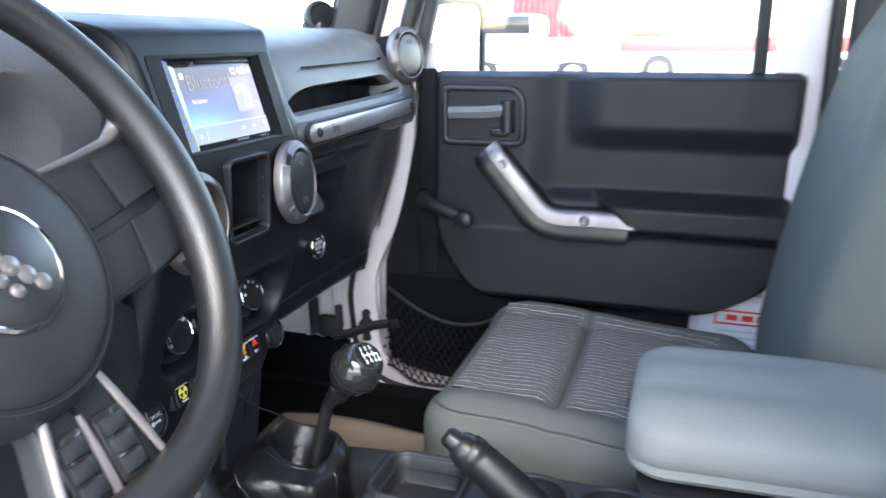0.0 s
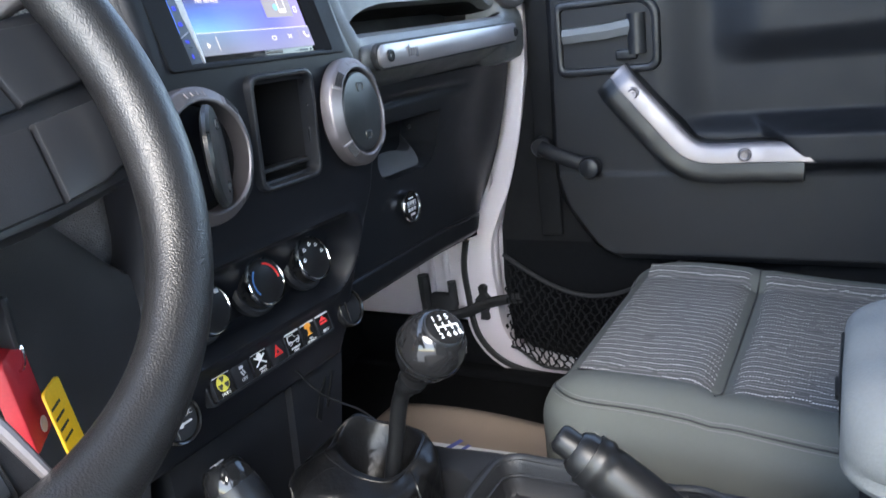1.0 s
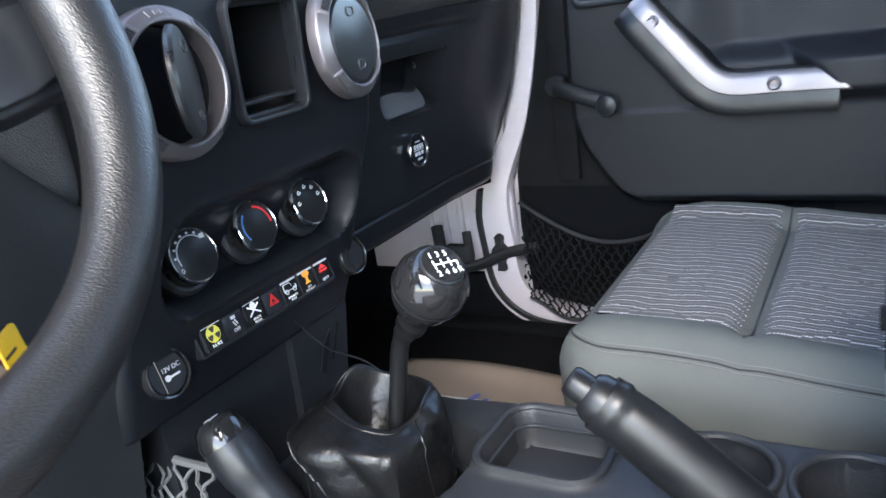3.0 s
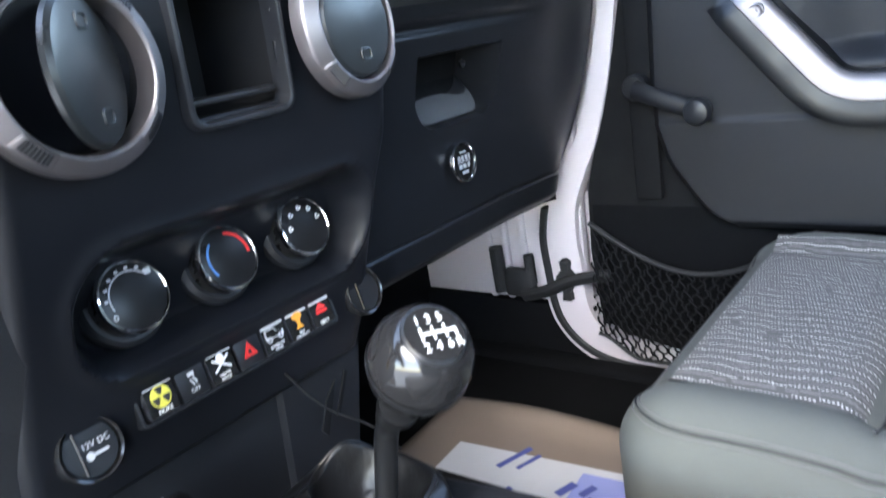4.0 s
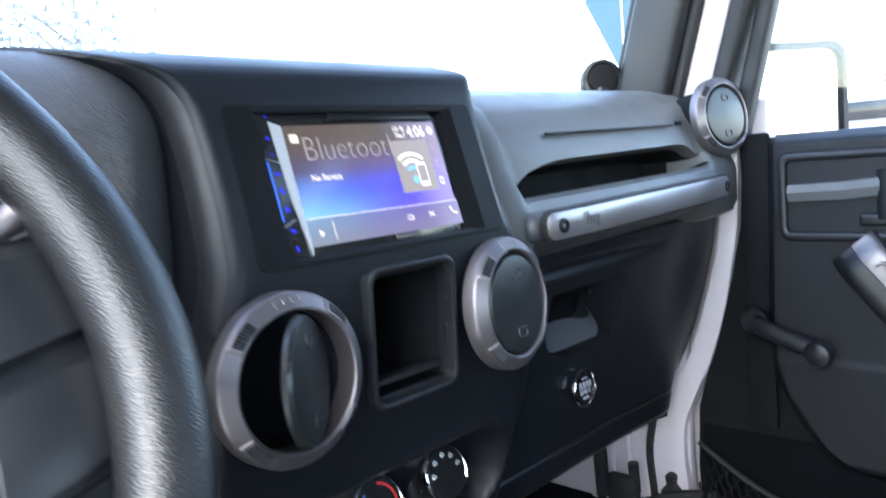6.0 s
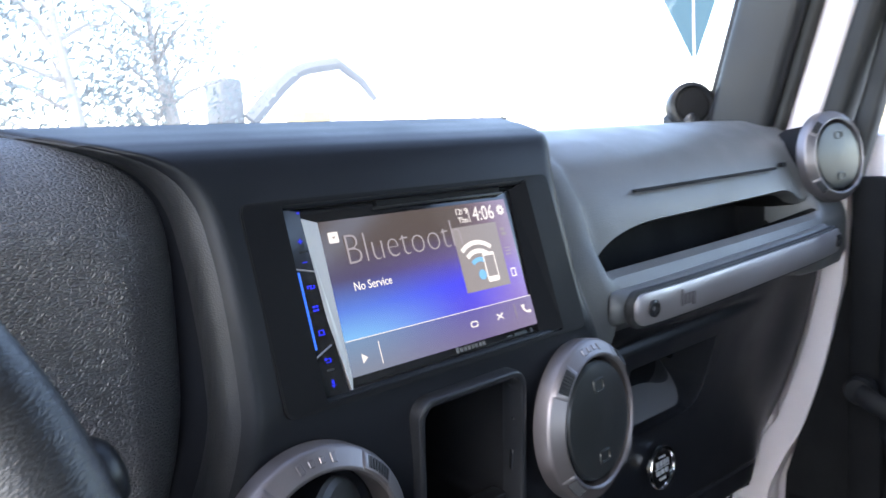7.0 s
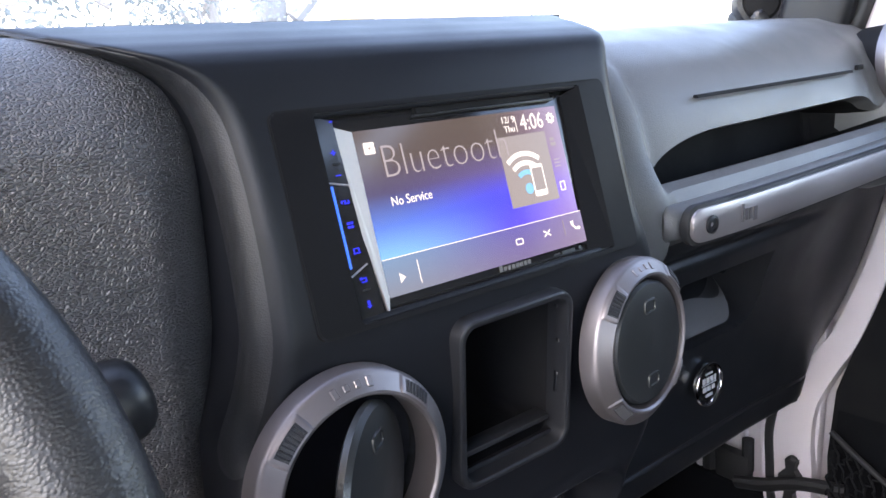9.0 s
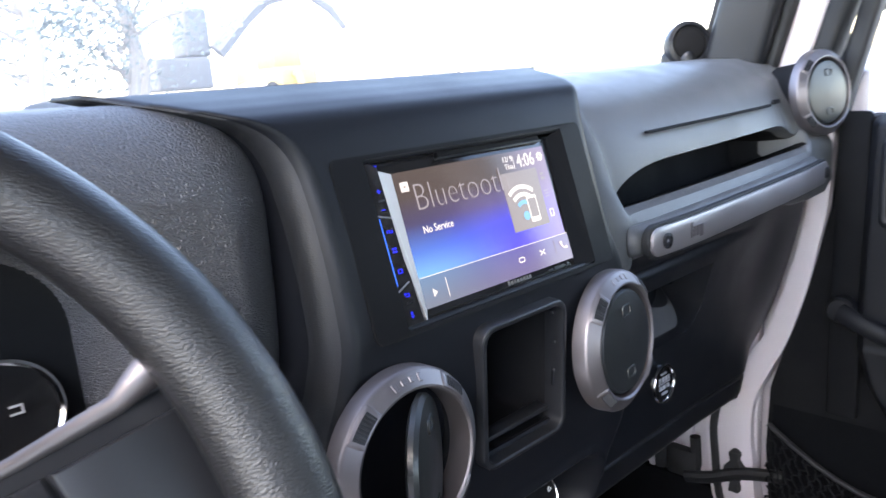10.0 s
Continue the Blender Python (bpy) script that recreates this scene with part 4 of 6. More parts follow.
        part("cloud_stem", plate([(-0.0022, 0.003), (-0.0016, -0.002), (-0.004, -0.005), (0.004, -0.005), (0.0016, -0.002), (0.0022, 0.003)], 0, 0.0003, U), M_OMARK, key, local=True)
        part("word", letters("SELF\nDESTRUCT", 0.0029, T @ Matrix.Translation((0, -0.0085, 0.0003))), M_WHITEMARK, key, local=True)
    else:
        part("eject_arrow", plate([(-0.006, 0.0012), (0.006, 0.0012), (0.0, 0.0062)], 0, 0.0003, U), M_RMARK, key, "red eject symbol", local=True)
        part("eject_bar", box(0, -0.001, 0.0002, 0.012, 0.0022, 0.0003, 0, m=U), M_RMARK, key, local=True)
        part("word", letters("EJECT", 0.0038, T @ Matrix.Translation((0, -0.0085, 0.0003))), M_WHITEMARK, key, local=True)


# ---- round power outlets at both ends ----
def outlet(x, y, z, label, cap_mark):
    o = thing("power_outlet", Matrix.Translation((x, y, z)) @ pose(0, 0, 0, 76), label, "power outlet", "power outlets")
    part("outlet_rim", lathe([(0.0215, -0.006), (0.0215, 0.002), (0.0205, 0.0038), (0.019, 0.003), (0.0185, -0.006)], 40, cap=False), M_GLOSS, o, local=True)
    cap = part("outlet_cap", lathe([(0.0, 0.0015), (0.0175, 0.0012), (0.0182, -0.002), (0.0182, -0.006)], 40, cap=False), M_SMOOTH, o, local=True)
    part("cap_hinge", box(-0.008, 0, 0.0022, 0.0016, 0.03, 0.0022, 0.0006, 1), M_GLOSS, o, local=True)
    if cap_mark:
        part("word", letters("12V DC", 0.0058, Matrix.Translation((0.004, 0.003, 0.0016))), M_LIGHTMARK, cap, local=True)
        b = lathe([(0.0028, 0), (0.0028, 0.0004), (0.001, 0.0004)], 14, Matrix.Translation((-0.002, -0.004, 0.0016)))
        part("key_symbol", box(0.005, -0.004, 0.0018, 0.011, 0.0018, 0.0004, 0, bm=b), M_LIGHTMARK, cap, local=True)


outlet(-0.128, 0.659, 0.857, "round black power outlet cap with white lettering", True)
outlet(0.136, 0.661, 0.862, "round black power outlet at the switch bank's end", False)

# ---- stereo ----
M_FRAME = surface("matt_black_frame", (0.005, 0.005, 0.006), 0.45, bump=0.08, bscale=1600, spec=0.1)
M_SILVERLIT = surface("brushed_silver", (0.36, 0.355, 0.35), 0.45, metal=0.3, var=0.04, bump=0.03)

stereo = thing("car_stereo", Matrix.Translation((0.002, 0.6165, 1.1995)) @ pose(0, 0, 0, 73.7), "black double height touchscreen stereo lit blue in the dashboard", "car stereo")
part("mounting_frame", hoop(rrect(0.2275, 0.105, 0.004, 4), rrect(0.183, 0.1015, 0.002, 4), -0.03, 0.0008, None, 0.0), M_FRAME, stereo, "satin black mounting frame", local=True, smooth=False)
part("frame_seam", hoop(rrect(0.2295, 0.107, 0.005, 4), rrect(0.2275, 0.105, 0.004, 4), -0.01, 0.0006), M_DEEP, stereo, local=True)
part("chassis", box(0, 0, -0.02, 0.183, 0.102, 0.03, 0.001), M_GLOSS, stereo, "gloss black fascia", local=True)
part("side_bevel", rings([[(0.0735, -0.0485, -0.004), (0.0915, -0.05, 0.0016), (0.0915, 0.0505, 0.0016), (0.0795, 0.046, -0.004)],
                          [(0.0735, -0.0485, -0.0052), (0.0915, -0.05, 0.0002), (0.0915, 0.0505, 0.0002), (0.0795, 0.046, -0.0052)]]), M_FRAME, stereo, local=True, smooth=False)
part("disc_slot", box(0.02, 0.0475, -0.0042, 0.1, 0.0042, 0.003, 0.0008), M_DEEP, stereo, local=True)
part("disc_slot_edge", box(0.02, 0.0448, -0.004, 0.104, 0.0012, 0.003, 0.0004), M_SMOOTH, stereo, local=True)
display = part("display", box(0, 0, 0, 0.1435, 0.0815, 0.0012, 0, m=Matrix.Translation((0.0008, 0, -0.0046))), M_SCREEN, stereo, "lit touchscreen with blue background", smooth=False, local=True)
part("silver_side", rings([[(-0.0806, 0.0435, -0.0021), (-0.0705, 0.0405, -0.0034), (-0.0713, -0.041, -0.0036), (-0.071, -0.0415, -0.0036), (-0.0738, -0.0498, -0.0021), (-0.079, -0.01, -0.0021)],
                           [(-0.0806, 0.0435, -0.006), (-0.0705, 0.0405, -0.006), (-0.0713, -0.041, -0.006), (-0.071, -0.0415, -0.006), (-0.0738, -0.0498, -0.006), (-0.079, -0.01, -0.006)]]),
     M_SILVERLIT, stereo, "bright silver side bevel", local=True, smooth=False)
part("key_column", rings([[(-0.0915, 0.05, -0.0016), (-0.0806, 0.0465, -0.0022), (-0.0762, -0.05, -0.0022), (-0.0905, -0.0505, -0.0016)],
                          [(-0.0915, 0.05, -0.006), (-0.0806, 0.0465, -0.006), (-0.0762, -0.05, -0.006), (-0.0905, -0.0505, -0.006)]]), M_GLOSS, stereo, local=True, smooth=False)
part("key_strip", box(-0.0895, -0.004, -0.0015, 0.0013, 0.04, 0.001, 0.0003, 1), M_UI_LINE, stereo, "lit blue edge strip", local=True)
for y in (0.0165, -0.0255):
    part("key_divider", box(0, 0, 0, 0.0115, 0.0009, 0.001, 0.0003, 1, m=Matrix.Translation((-0.0852, y, -0.0018)) @ pose(0, 0, 0, 0, 0, -14 if y > 0 else 24)), M_SILVER, stereo, local=True)
SYM = {0.0317: [(0, 0, 0.0032, 0.0007), (0, 0, 0.0007, 0.0032)], 0.0207: [(0, 0, 0.003, 0.0007)],
       0.0077: [(-0.0008, 0.0008, 0.003, 0.0006), (-0.0022, 0, 0.0006, 0.002), (0.001, -0.001, 0.003, 0.0006), (0.0024, 0, 0.0006, 0.002), (0, -0.0002, 0.0006, 0.0022)],
       -0.0035: [(-0.0011, 0.0011, 0.0015, 0.0015), (0.0011, 0.0011, 0.0015, 0.0015), (-0.0011, -0.0011, 0.0015, 0.0015), (0.0011, -0.0011, 0.0015, 0.0015)],
       -0.0161: [(0, 0.0014, 0.0036, 0.0006), (-0.0016, 0.0003, 0.0006, 0.0022), (0.0016, 0.0003, 0.0006, 0.0022), (0, -0.0013, 0.0044, 0.0008)],
       -0.0305: [(0.0003, 0.001, 0.0034, 0.0006), (0.0018, 0, 0.0006, 0.0022), (0.0003, -0.001, 0.0034, 0.0006), (-0.0014, 0.001, 0.0014, 0.0016)],
       -0.042: [(0, 0.0006, 0.0015, 0.0026), (0, -0.0014, 0.003, 0.0006), (0, -0.002, 0.0006, 0.0012)], 0.0465: [(0.003, 0, 0.0016, 0.0012)]}
for y, rows in SYM.items():
    part("touch_key", bars([(a * 0.85, b * 0.85, c * 0.85, d * 0.8) for a, b, c, d in rows], Matrix.Translation((-0.0842, y, -0.0020)), 0.0005), M_UI_BLUE, stereo, "blue lit key symbol", local=True)
for y in (0.0262, -0.0353):
    part("key_caption", bars([(0, y, 0.0045, 0.001)], Matrix.Translation((-0.0838, 0, -0.0020)), 0.0005), M_SMOOTH, stereo, local=True)
D = Matrix.Translation((0.0028, -0.0002, -0.004)) @ Matrix.Diagonal((1.013, 1.024, 1, 1))


def lit(name, bm, mt, label=""):
    return part(name, bm, mt, display, label, local=True)


lit("menu_square", plate(rrect(0.0062, 0.0058, 0.0005, 2, -0.0645, 0.031), 0, 0.0002, D), M_UI_WHITE, "white menu square")
lit("menu_arrow", plate([(-0.0658, 0.0315), (-0.0632, 0.0315), (-0.0645, 0.0302)], 0.0002, 0.0004, D), M_UI_DIM)
lit("source_name", letters("Bluetooth", 0.0243, D @ Matrix.Translation((-0.0605, 0.0226, 0.0005)), 0.0002, "LEFT", squeeze=0.885, thin=0.00055), M_UI_THIN, "thin pale source name")
lit("status_words", letters("No Service", 0.0066, D @ Matrix.Translation((-0.0592, 0.0035, 0)), 0.0002, "LEFT", squeeze=0.86), M_UI_WHITE, "white status words")
lit("date", letters("12/ 9\nThu", 0.0052, D @ Matrix.Translation((0.0296, 0.0328, 0)), 0.0002), M_UI_WHITE)
lit("date_bar", box(0.0352, 0.0325, 0.0001, 0.0004, 0.0085, 0.0002, 0, m=D), M_UI_WHITE)
lit("clock", letters("4:06", 0.0128, D @ Matrix.Translation((0.0478, 0.0325, 0)), 0.0002, squeeze=0.85), M_UI_WHITE, "white clock digits")
gear = [(0.0632 + r * math.cos(2 * math.pi * k / 32), 0.0333 + r * math.sin(2 * math.pi * k / 32)) for k, r in enumerate([0.0034, 0.0034, 0.0026, 0.0026] * 8)]
lit("settings_wheel", hoop(gear, [(0.0632 + 0.0011 * math.cos(2 * math.pi * k / 32), 0.0333 + 0.0011 * math.sin(2 * math.pi * k / 32)) for k in range(32)], 0, 0.0002, D), M_UI_WHITE)
lit("cover_tile", plate(rrect(0.0374, 0.0396, 0.0004, 2, 0.0372, 0.0065), 0.0002, 0.0004, D), M_UI_DIM, "grey square tile")
for k, (r, mt) in enumerate(((0.0185, M_UI_WHITE), (0.0132, M_UI_WHITE), (0.008, M_UI_CYAN))):
    lit("signal_arc", arc(r, r + 0.0028, 52, 128, D @ Matrix.Translation((0.0342, -0.0042, 0.0005)), 18, 0.0002), mt)
lit("signal_dot", plate(disc(0.0031, 24, 0.0342, -0.0042), 0.0005, 0.0007, D), M_UI_CYAN, "blue dot")
lit("phone_case", hoop(rrect(0.0098, 0.0182, 0.0012, 3, 0.0425, -0.0005), rrect(0.0082, 0.0128, 0.0003, 3, 0.0425, 0.0002), 0.0006, 0.0009, D), M_UI_WHITE, "white phone drawing")
lit("phone_face", plate(rrect(0.0082, 0.0128, 0.0003, 3, 0.0425, 0.0002), 0.0005, 0.0008, D), M_UI_DIM)
lit("lower_band", box(-0.0012, -0.0323, 0.0001, 0.1432, 0.0182, 0.0002, 0, m=D), M_UI_BAND, "grey blue control band")
lit("band_edge", box(-0.0012, -0.0231, 0.0003, 0.1432, 0.0004, 0.0002, 0, m=D), M_UI_WHITE)
lit("play_mark", plate([(-0.0645, -0.0308), (-0.0645, -0.0358), (-0.061, -0.0333)], 0.0003, 0.0005, D), M_UI_WHITE)
lit("band_divider", box(-0.0524, -0.0325, 0.0004, 0.0004, 0.0118, 0.0002, 0, m=D), M_UI_WHITE)
lit("band_divider", box(0.0539, -0.0305, 0.0004, 0.0004, 0.0095, 0.0002, 0, m=D), M_UI_DIM)
lit("repeat_mark", hoop(rrect(0.0058, 0.0036, 0.0012, 3, 0.0177, -0.0315), rrect(0.0044, 0.0022, 0.0006, 3, 0.0177, -0.0315), 0.0003, 0.0005, D), M_UI_WHITE)
b = box(0, 0, 0.0004, 0.0062, 0.0008, 0.0002, 0, m=D @ Matrix.Translation((0.0398, -0.031, 0)) @ pose(0, 0, 0, 0, 0, 32))
box(0, 0, 0.0004, 0.0062, 0.0008, 0.0002, 0, m=D @ Matrix.Translation((0.0398, -0.031, 0)) @ pose(0, 0, 0, 0, 0, -32), bm=b)
lit("shuffle_mark", b, M_UI_WHITE)
lit("call_mark", tube([D @ Vector((0.0608, -0.0278, 0.0006)), D @ Vector((0.0612, -0.0305, 0.0006)), D @ Vector((0.0635, -0.0325, 0.0006)), D @ Vector((0.066, -0.0325, 0.0006))], [0.0012, 0.0006, 0.0006, 0.0012], 6), M_UI_WHITE)
lit("side_mark", bars([(0.0607, 0.0212, 0.0034, 0.0018), (0.061, 0.0182, 0.0042, 0.002)], D, 0.0002), M_UI_DIM)
lit("side_mark", bars([(0.0609, 0.0092, 0.0046, 0.0006), (0.0609, 0.0072, 0.0046, 0.0006), (0.0609, 0.0052, 0.0046, 0.0006)], D, 0.0002), M_UI_THIN)
lit("side_mark", hoop(rrect(0.0042, 0.0055, 0.0006, 2, 0.0612, -0.0066), rrect(0.0028, 0.004, 0.0003, 2, 0.0612, -0.0066), 0, 0.0002, D), M_UI_WHITE)
part("maker_mark", bars([(-0.0088 + 0.0031 * k, 0.0004 * (k == 0), 0.0022, 0.0034 if k == 0 else 0.0024) for k in range(8)], Matrix.Translation((0.0125, -0.0449, -0.0049)), 0.0003), M_STITCH, stereo, "silver maker mark", local=True)
part("format_marks", bars([(0.048, -0.0455, 0.005, 0.0008), (0.058, -0.0455, 0.011, 0.0018), (0.068, -0.0455, 0.002, 0.0024)], Matrix.Translation((0, 0, -0.0049)), 0.0003), M_SMOOTH, stereo, local=True)

# ---- instrument hood on the driver's side ----
hood = thing("instrument_hood", Matrix.Translation((-0.4, 0.75, 1.1)), "grained black vinyl instrument hood beside the centre stack", "instrument hood")
HX0, HX1, HZ0, HZ1 = -0.66, -0.119, 0.985, 1.2895


def even(points, n):
    """As many points, evenly spaced round a closed outline."""
    p = [Vector(q) for q in points]
    run = [0.0]
    for q, r in zip(p, p[1:] + p[:1]):
        run.append(run[-1] + (r - q).length)
    p.append(p[0])
    out = []
    for k in range(n):
        d = run[-1] * k / n
        i = max(j for j in range(len(run) - 1) if run[j] <= d)
        out.append(p[i].lerp(p[i + 1], (d - run[i]) / max(1e-9, run[i + 1] - run[i])))
    return out


def hood_outline(inset):
    return even(rrect(HX1 - HX0 - 2 * inset, HZ1 - HZ0 - 2 * inset, [max(0.012, r - 0.7 * inset) for r in (0.058, 0.075, 0.03, 0.03)], 10, (HX0 + HX1) / 2, (HZ0 + HZ1) / 2), 220)


def hood_y(x, z):
    """The hood's face: a soft crown, and a deep hollow for the gauges behind the wheel."""
    g = rbox(x + 0.42, z - 1.15, 0.395, 0.18, 0.06)
    return 0.648 - 0.004 * step(0.0, 0.05, HX1 - x) + 0.055 * (1 - step(-0.022, 0.006, g))


shell = [[(p.x, 0.985, p.y) for p in hood_outline(0)], [(p.x, 0.7, p.y) for p in hood_outline(0)]]
for a in range(1, 13):
    t = radians(72 * a / 12)
    o = 0.048 * (1 - math.cos(t)) / (1 - math.cos(radians(72)))
    shell.append([(p.x, 0.7 + (hood_y(p.x, p.y) - 0.7) * math.sin(t) / math.sin(radians(72)), p.y) for p in hood_outline(o)])
for o in np.linspace(0.05, 0.146, 34):
    shell.append([(p.x, hood_y(p.x, p.y), p.y) for p in hood_outline(o)])
part("hood_shell", rings(shell), M_PAD, hood, "grained black vinyl hood")
part("gauge_recess", plate(rrect(0.365, 0.16, 0.05, 8), -0.004, 0.002, Matrix.Translation((-0.422, 0.696, 1.15)) @ pose(0, 0, 0, 90)), M_DEEP, hood, "dark gauge panel")
part("small_gauge_ring", lathe([(0.0285, 0), (0.0285, 0.005), (0.027, 0.0065), (0.0255, 0.005), (0.0255, 0)], 40, Matrix.Translation((-0.279, 0.689, 1.146)) @ pose(0, 0, 0, 84), cap=False), M_CHROME, hood, "chrome gauge ring")
part("small_gauge_dial", lathe([(0.0, 0.001), (0.0255, 0.001), (0.0255, -0.002)], 40, Matrix.Translation((-0.279, 0.689, 1.146)) @ pose(0, 0, 0, 84), cap=False), M_GLOSS, hood)
part("small_gauge_mark", bars([(0.006, 0.0, 0.006, 0.001), (0.006, 0.004, 0.006, 0.001), (0.009, 0.002, 0.001, 0.005)], Matrix.Translation((-0.279, 0.6865, 1.146)) @ pose(0, 0, 0, 84), 0.0005), M_LIGHTMARK, hood)
for gx in (-0.53, -0.385):
    part("gauge_rim", lathe([(0.066, 0), (0.066, 0.006), (0.062, 0.008), (0.061, 0)], 40, Matrix.Translation((gx, 0.69, 1.16)) @ pose(0, 0, 0, 80), cap=False), M_SMOOTH, hood)
    part("gauge_dial", lathe([(0.0, 0.001), (0.061, 0.001), (0.061, -0.002)], 40, Matrix.Translation((gx, 0.69, 1.16)) @ pose(0, 0, 0, 80), cap=False), M_GLOSS, hood)

# knee panel and column below it
knee = [[(x, y, z + (min(0.075, max(0.0, 1.1 * (-x - 0.166))) if z > 0.95 else 0)) for y, z in ((0.66, 1.008), (0.642, 1.0075), (0.637, 1.005), (0.635, 1.0), (0.635, 0.98), (0.642, 0.93), (0.672, 0.86), (0.71, 0.72), (0.8, 0.68), (0.82, 0.94))] for x in np.linspace(-0.68, -0.15, 40)]
part("knee_panel", rings(knee), M_DASH, dash, "dark grey driver knee panel")

# ---- steering wheel ----
WHEEL = Matrix.Translation((-0.416, 0.502, 1.145)) @ pose(0, 0, 0, 0, 0, 2) @ pose(0, 0, 0, 64.5)
wheel = thing("steering_wheel", WHEEL, "black leather steering wheel with silver trimmed spokes", "steering wheel")
RR = 0.189
secs = []
for i in range(120):
    a = 2 * math.pi * i / 120
    fat = 0.0158 + 0.0034 * (math.exp(-((abs(a - math.pi) - math.pi + 0.1) / 0.6) ** 2) + math.exp(-((a - 1.5 * math.pi) / 0.5) ** 2))
    secs.append([((RR + 0.0145 - fat + fat * math.cos(b)) * math.cos(a), (RR + 0.0145 - fat + fat * math.cos(b)) * math.sin(a), fat * 0.95 * math.sin(b)) for b in [2 * math.pi * j / 24 for j in range(24)]])
part("rim", rings(secs, loop=True), M_RIM, wheel, "black grained leather rim", local=True)
HUB = Matrix.Translation((-0.02, -0.014, -0.012))
part("airbag_cover", lathe([(0.0, 0.03), (0.045, 0.0285), (0.072, 0.024), (0.0785, 0.0215), (0.0805, 0.0195), (0.0835, 0.0198), (0.088, 0.016), (0.0925, 0.006), (0.094, -0.008), (0.09, -0.045), (0.0, -0.05)], 72, HUB, cap=False), M_DOOR, wheel, "round black airbag cover", local=True)
part("cover_seam", lathe([(0.0795, 0.0208), (0.08, 0.0202), (0.082, 0.0201), (0.083, 0.0196)], 72, HUB, cap=False), M_DEEP, wheel, local=True)
emblem = part("emblem_plate", lathe([(0.0, 0.0335), (0.034, 0.0325), (0.0365, 0.031), (0.0375, 0.027)], 48, HUB, cap=False), M_SMOOTH, wheel, "satin black emblem plate", local=True)
part("emblem_ring", lathe([(0.0395, 0.0275), (0.0395, 0.0305), (0.038, 0.0325), (0.0365, 0.032), (0.0355, 0.03)], 48, HUB, cap=False), M_CHROME, emblem, "chrome ring", local=True)
for cx, cy, r in ((-0.02, 0.005, 0.0055), (-0.008, 0.008, 0.0065), (0.001, 0.0, 0.0065), (0.009, -0.008, 0.006), (0.017, -0.015, 0.0055), (-0.009, -0.006, 0.005), (-0.002, -0.015, 0.0045)):
    part("emblem_mark", lathe([(0.0, 0.0022), (r * 0.6, 0.0018), (r, 0.0006), (r, -0.0006)], 16, HUB @ Matrix.Translation((cx, cy, 0.0332)), cap=False), M_SATIN, emblem, local=True)


def spoke(outline, z0, z1, mt, name, bev=0.004, label=""):
    return part(name, plate(outline, z0, z1, None, bev), mt, wheel, label, local=True)


for s in (1, -1):
    flip = (lambda pts: pts) if s == 1 else (lambda pts: [(-x, y) for x, y in pts][::-1])
    spoke(flip([(0.06, 0.045), (0.11, 0.05), (0.15, 0.056), (0.184, 0.062), (0.19, 0.02), (0.184, -0.042), (0.15, -0.05), (0.11, -0.057), (0.06, -0.062)]), -0.034, -0.016, M_SMOOTH, "side_spoke", label="black side spoke")
    spoke(flip([(0.074, 0.038), (0.116, 0.043), (0.126, 0.002), (0.074, -0.008)]), -0.017, -0.0125, M_DOOR, "spoke_switch", 0.002, "grey upper switch panel")
    spoke(flip([(0.118, 0.043), (0.172, 0.05), (0.179, 0.014), (0.128, 0.0025)]), -0.017, -0.011, M_SMOOTH, "spoke_switch", 0.002)
    spoke(flip([(0.074, -0.016), (0.126, -0.008), (0.122, -0.051), (0.074, -0.057)]), -0.017, -0.0125, M_DOOR, "spoke_switch", 0.002, "grey lower switch panel")
    spoke(flip([(0.128, -0.0075), (0.177, 0.002), (0.178, -0.034), (0.15, -0.046), (0.124, -0.051)]), -0.017, -0.011, M_SMOOTH, "spoke_switch", 0.002)
    part("spoke_trim", tube([(s * x, y, z) for x, y, z in ((0.072, 0.044, -0.018), (0.11, 0.05, -0.018), (0.145, 0.057, -0.017), (0.162, 0.066, -0.014), (0.172, 0.08, -0.01))], [0.0025, 0.003, 0.004, 0.0075, 0.0085], 12), M_SATIN, wheel, "satin silver spoke edge", local=True)
    spoke(flip([(-0.004, -0.07), (0.026, -0.07), (0.033, -0.115), (0.048, -0.172), (0.03, -0.184), (-0.004, -0.184)]), -0.03, -0.012, M_DOOR, "lower_spoke")
    part("lower_spoke_trim", tube([(s * x, y, -0.006) for x, y in ((0.024, -0.092), (0.031, -0.115), (0.038, -0.14), (0.046, -0.172))], [0.0025, 0.0034, 0.0034, 0.0025], 10), M_SATIN, wheel, "satin silver spoke edge", local=True)
    part("lower_spoke_trim", tube([(s * x, y, -0.01) for x, y in ((0.0, -0.112), (0.001, -0.14), (0.002, -0.172))], [0.002, 0.003, 0.002], 8), M_SATIN, wheel, "satin silver spoke edge", local=True)
    pad = spoke(flip(rrect(0.026, 0.05, 0.005, 4, 0.018, -0.142)), -0.012, -0.007, M_GLOSS, "cruise_pad", 0.002, "gloss black cruise switch pad")
    for ky in (-0.128, -0.142, -0.156):
        part("cruise_key", box(s * 0.018, ky, -0.006, 0.019, 0.0115, 0.004, 0.0015, 2), M_SMOOTH, pad, local=True)
column = thing("steering_column", WHEEL, "black plastic steering column shroud with ignition lock", "steering column")
part("shroud", rings([[(x * w, y * h - 0.012, z) for x, y in rrect(2, 2, 0.6, 6)] for w, h, z in ((0.045, 0.045, -0.05), (0.06, 0.06, -0.07), (0.068, 0.07, -0.18), (0.065, 0.068, -0.22))]), M_DOOR, column, local=True)
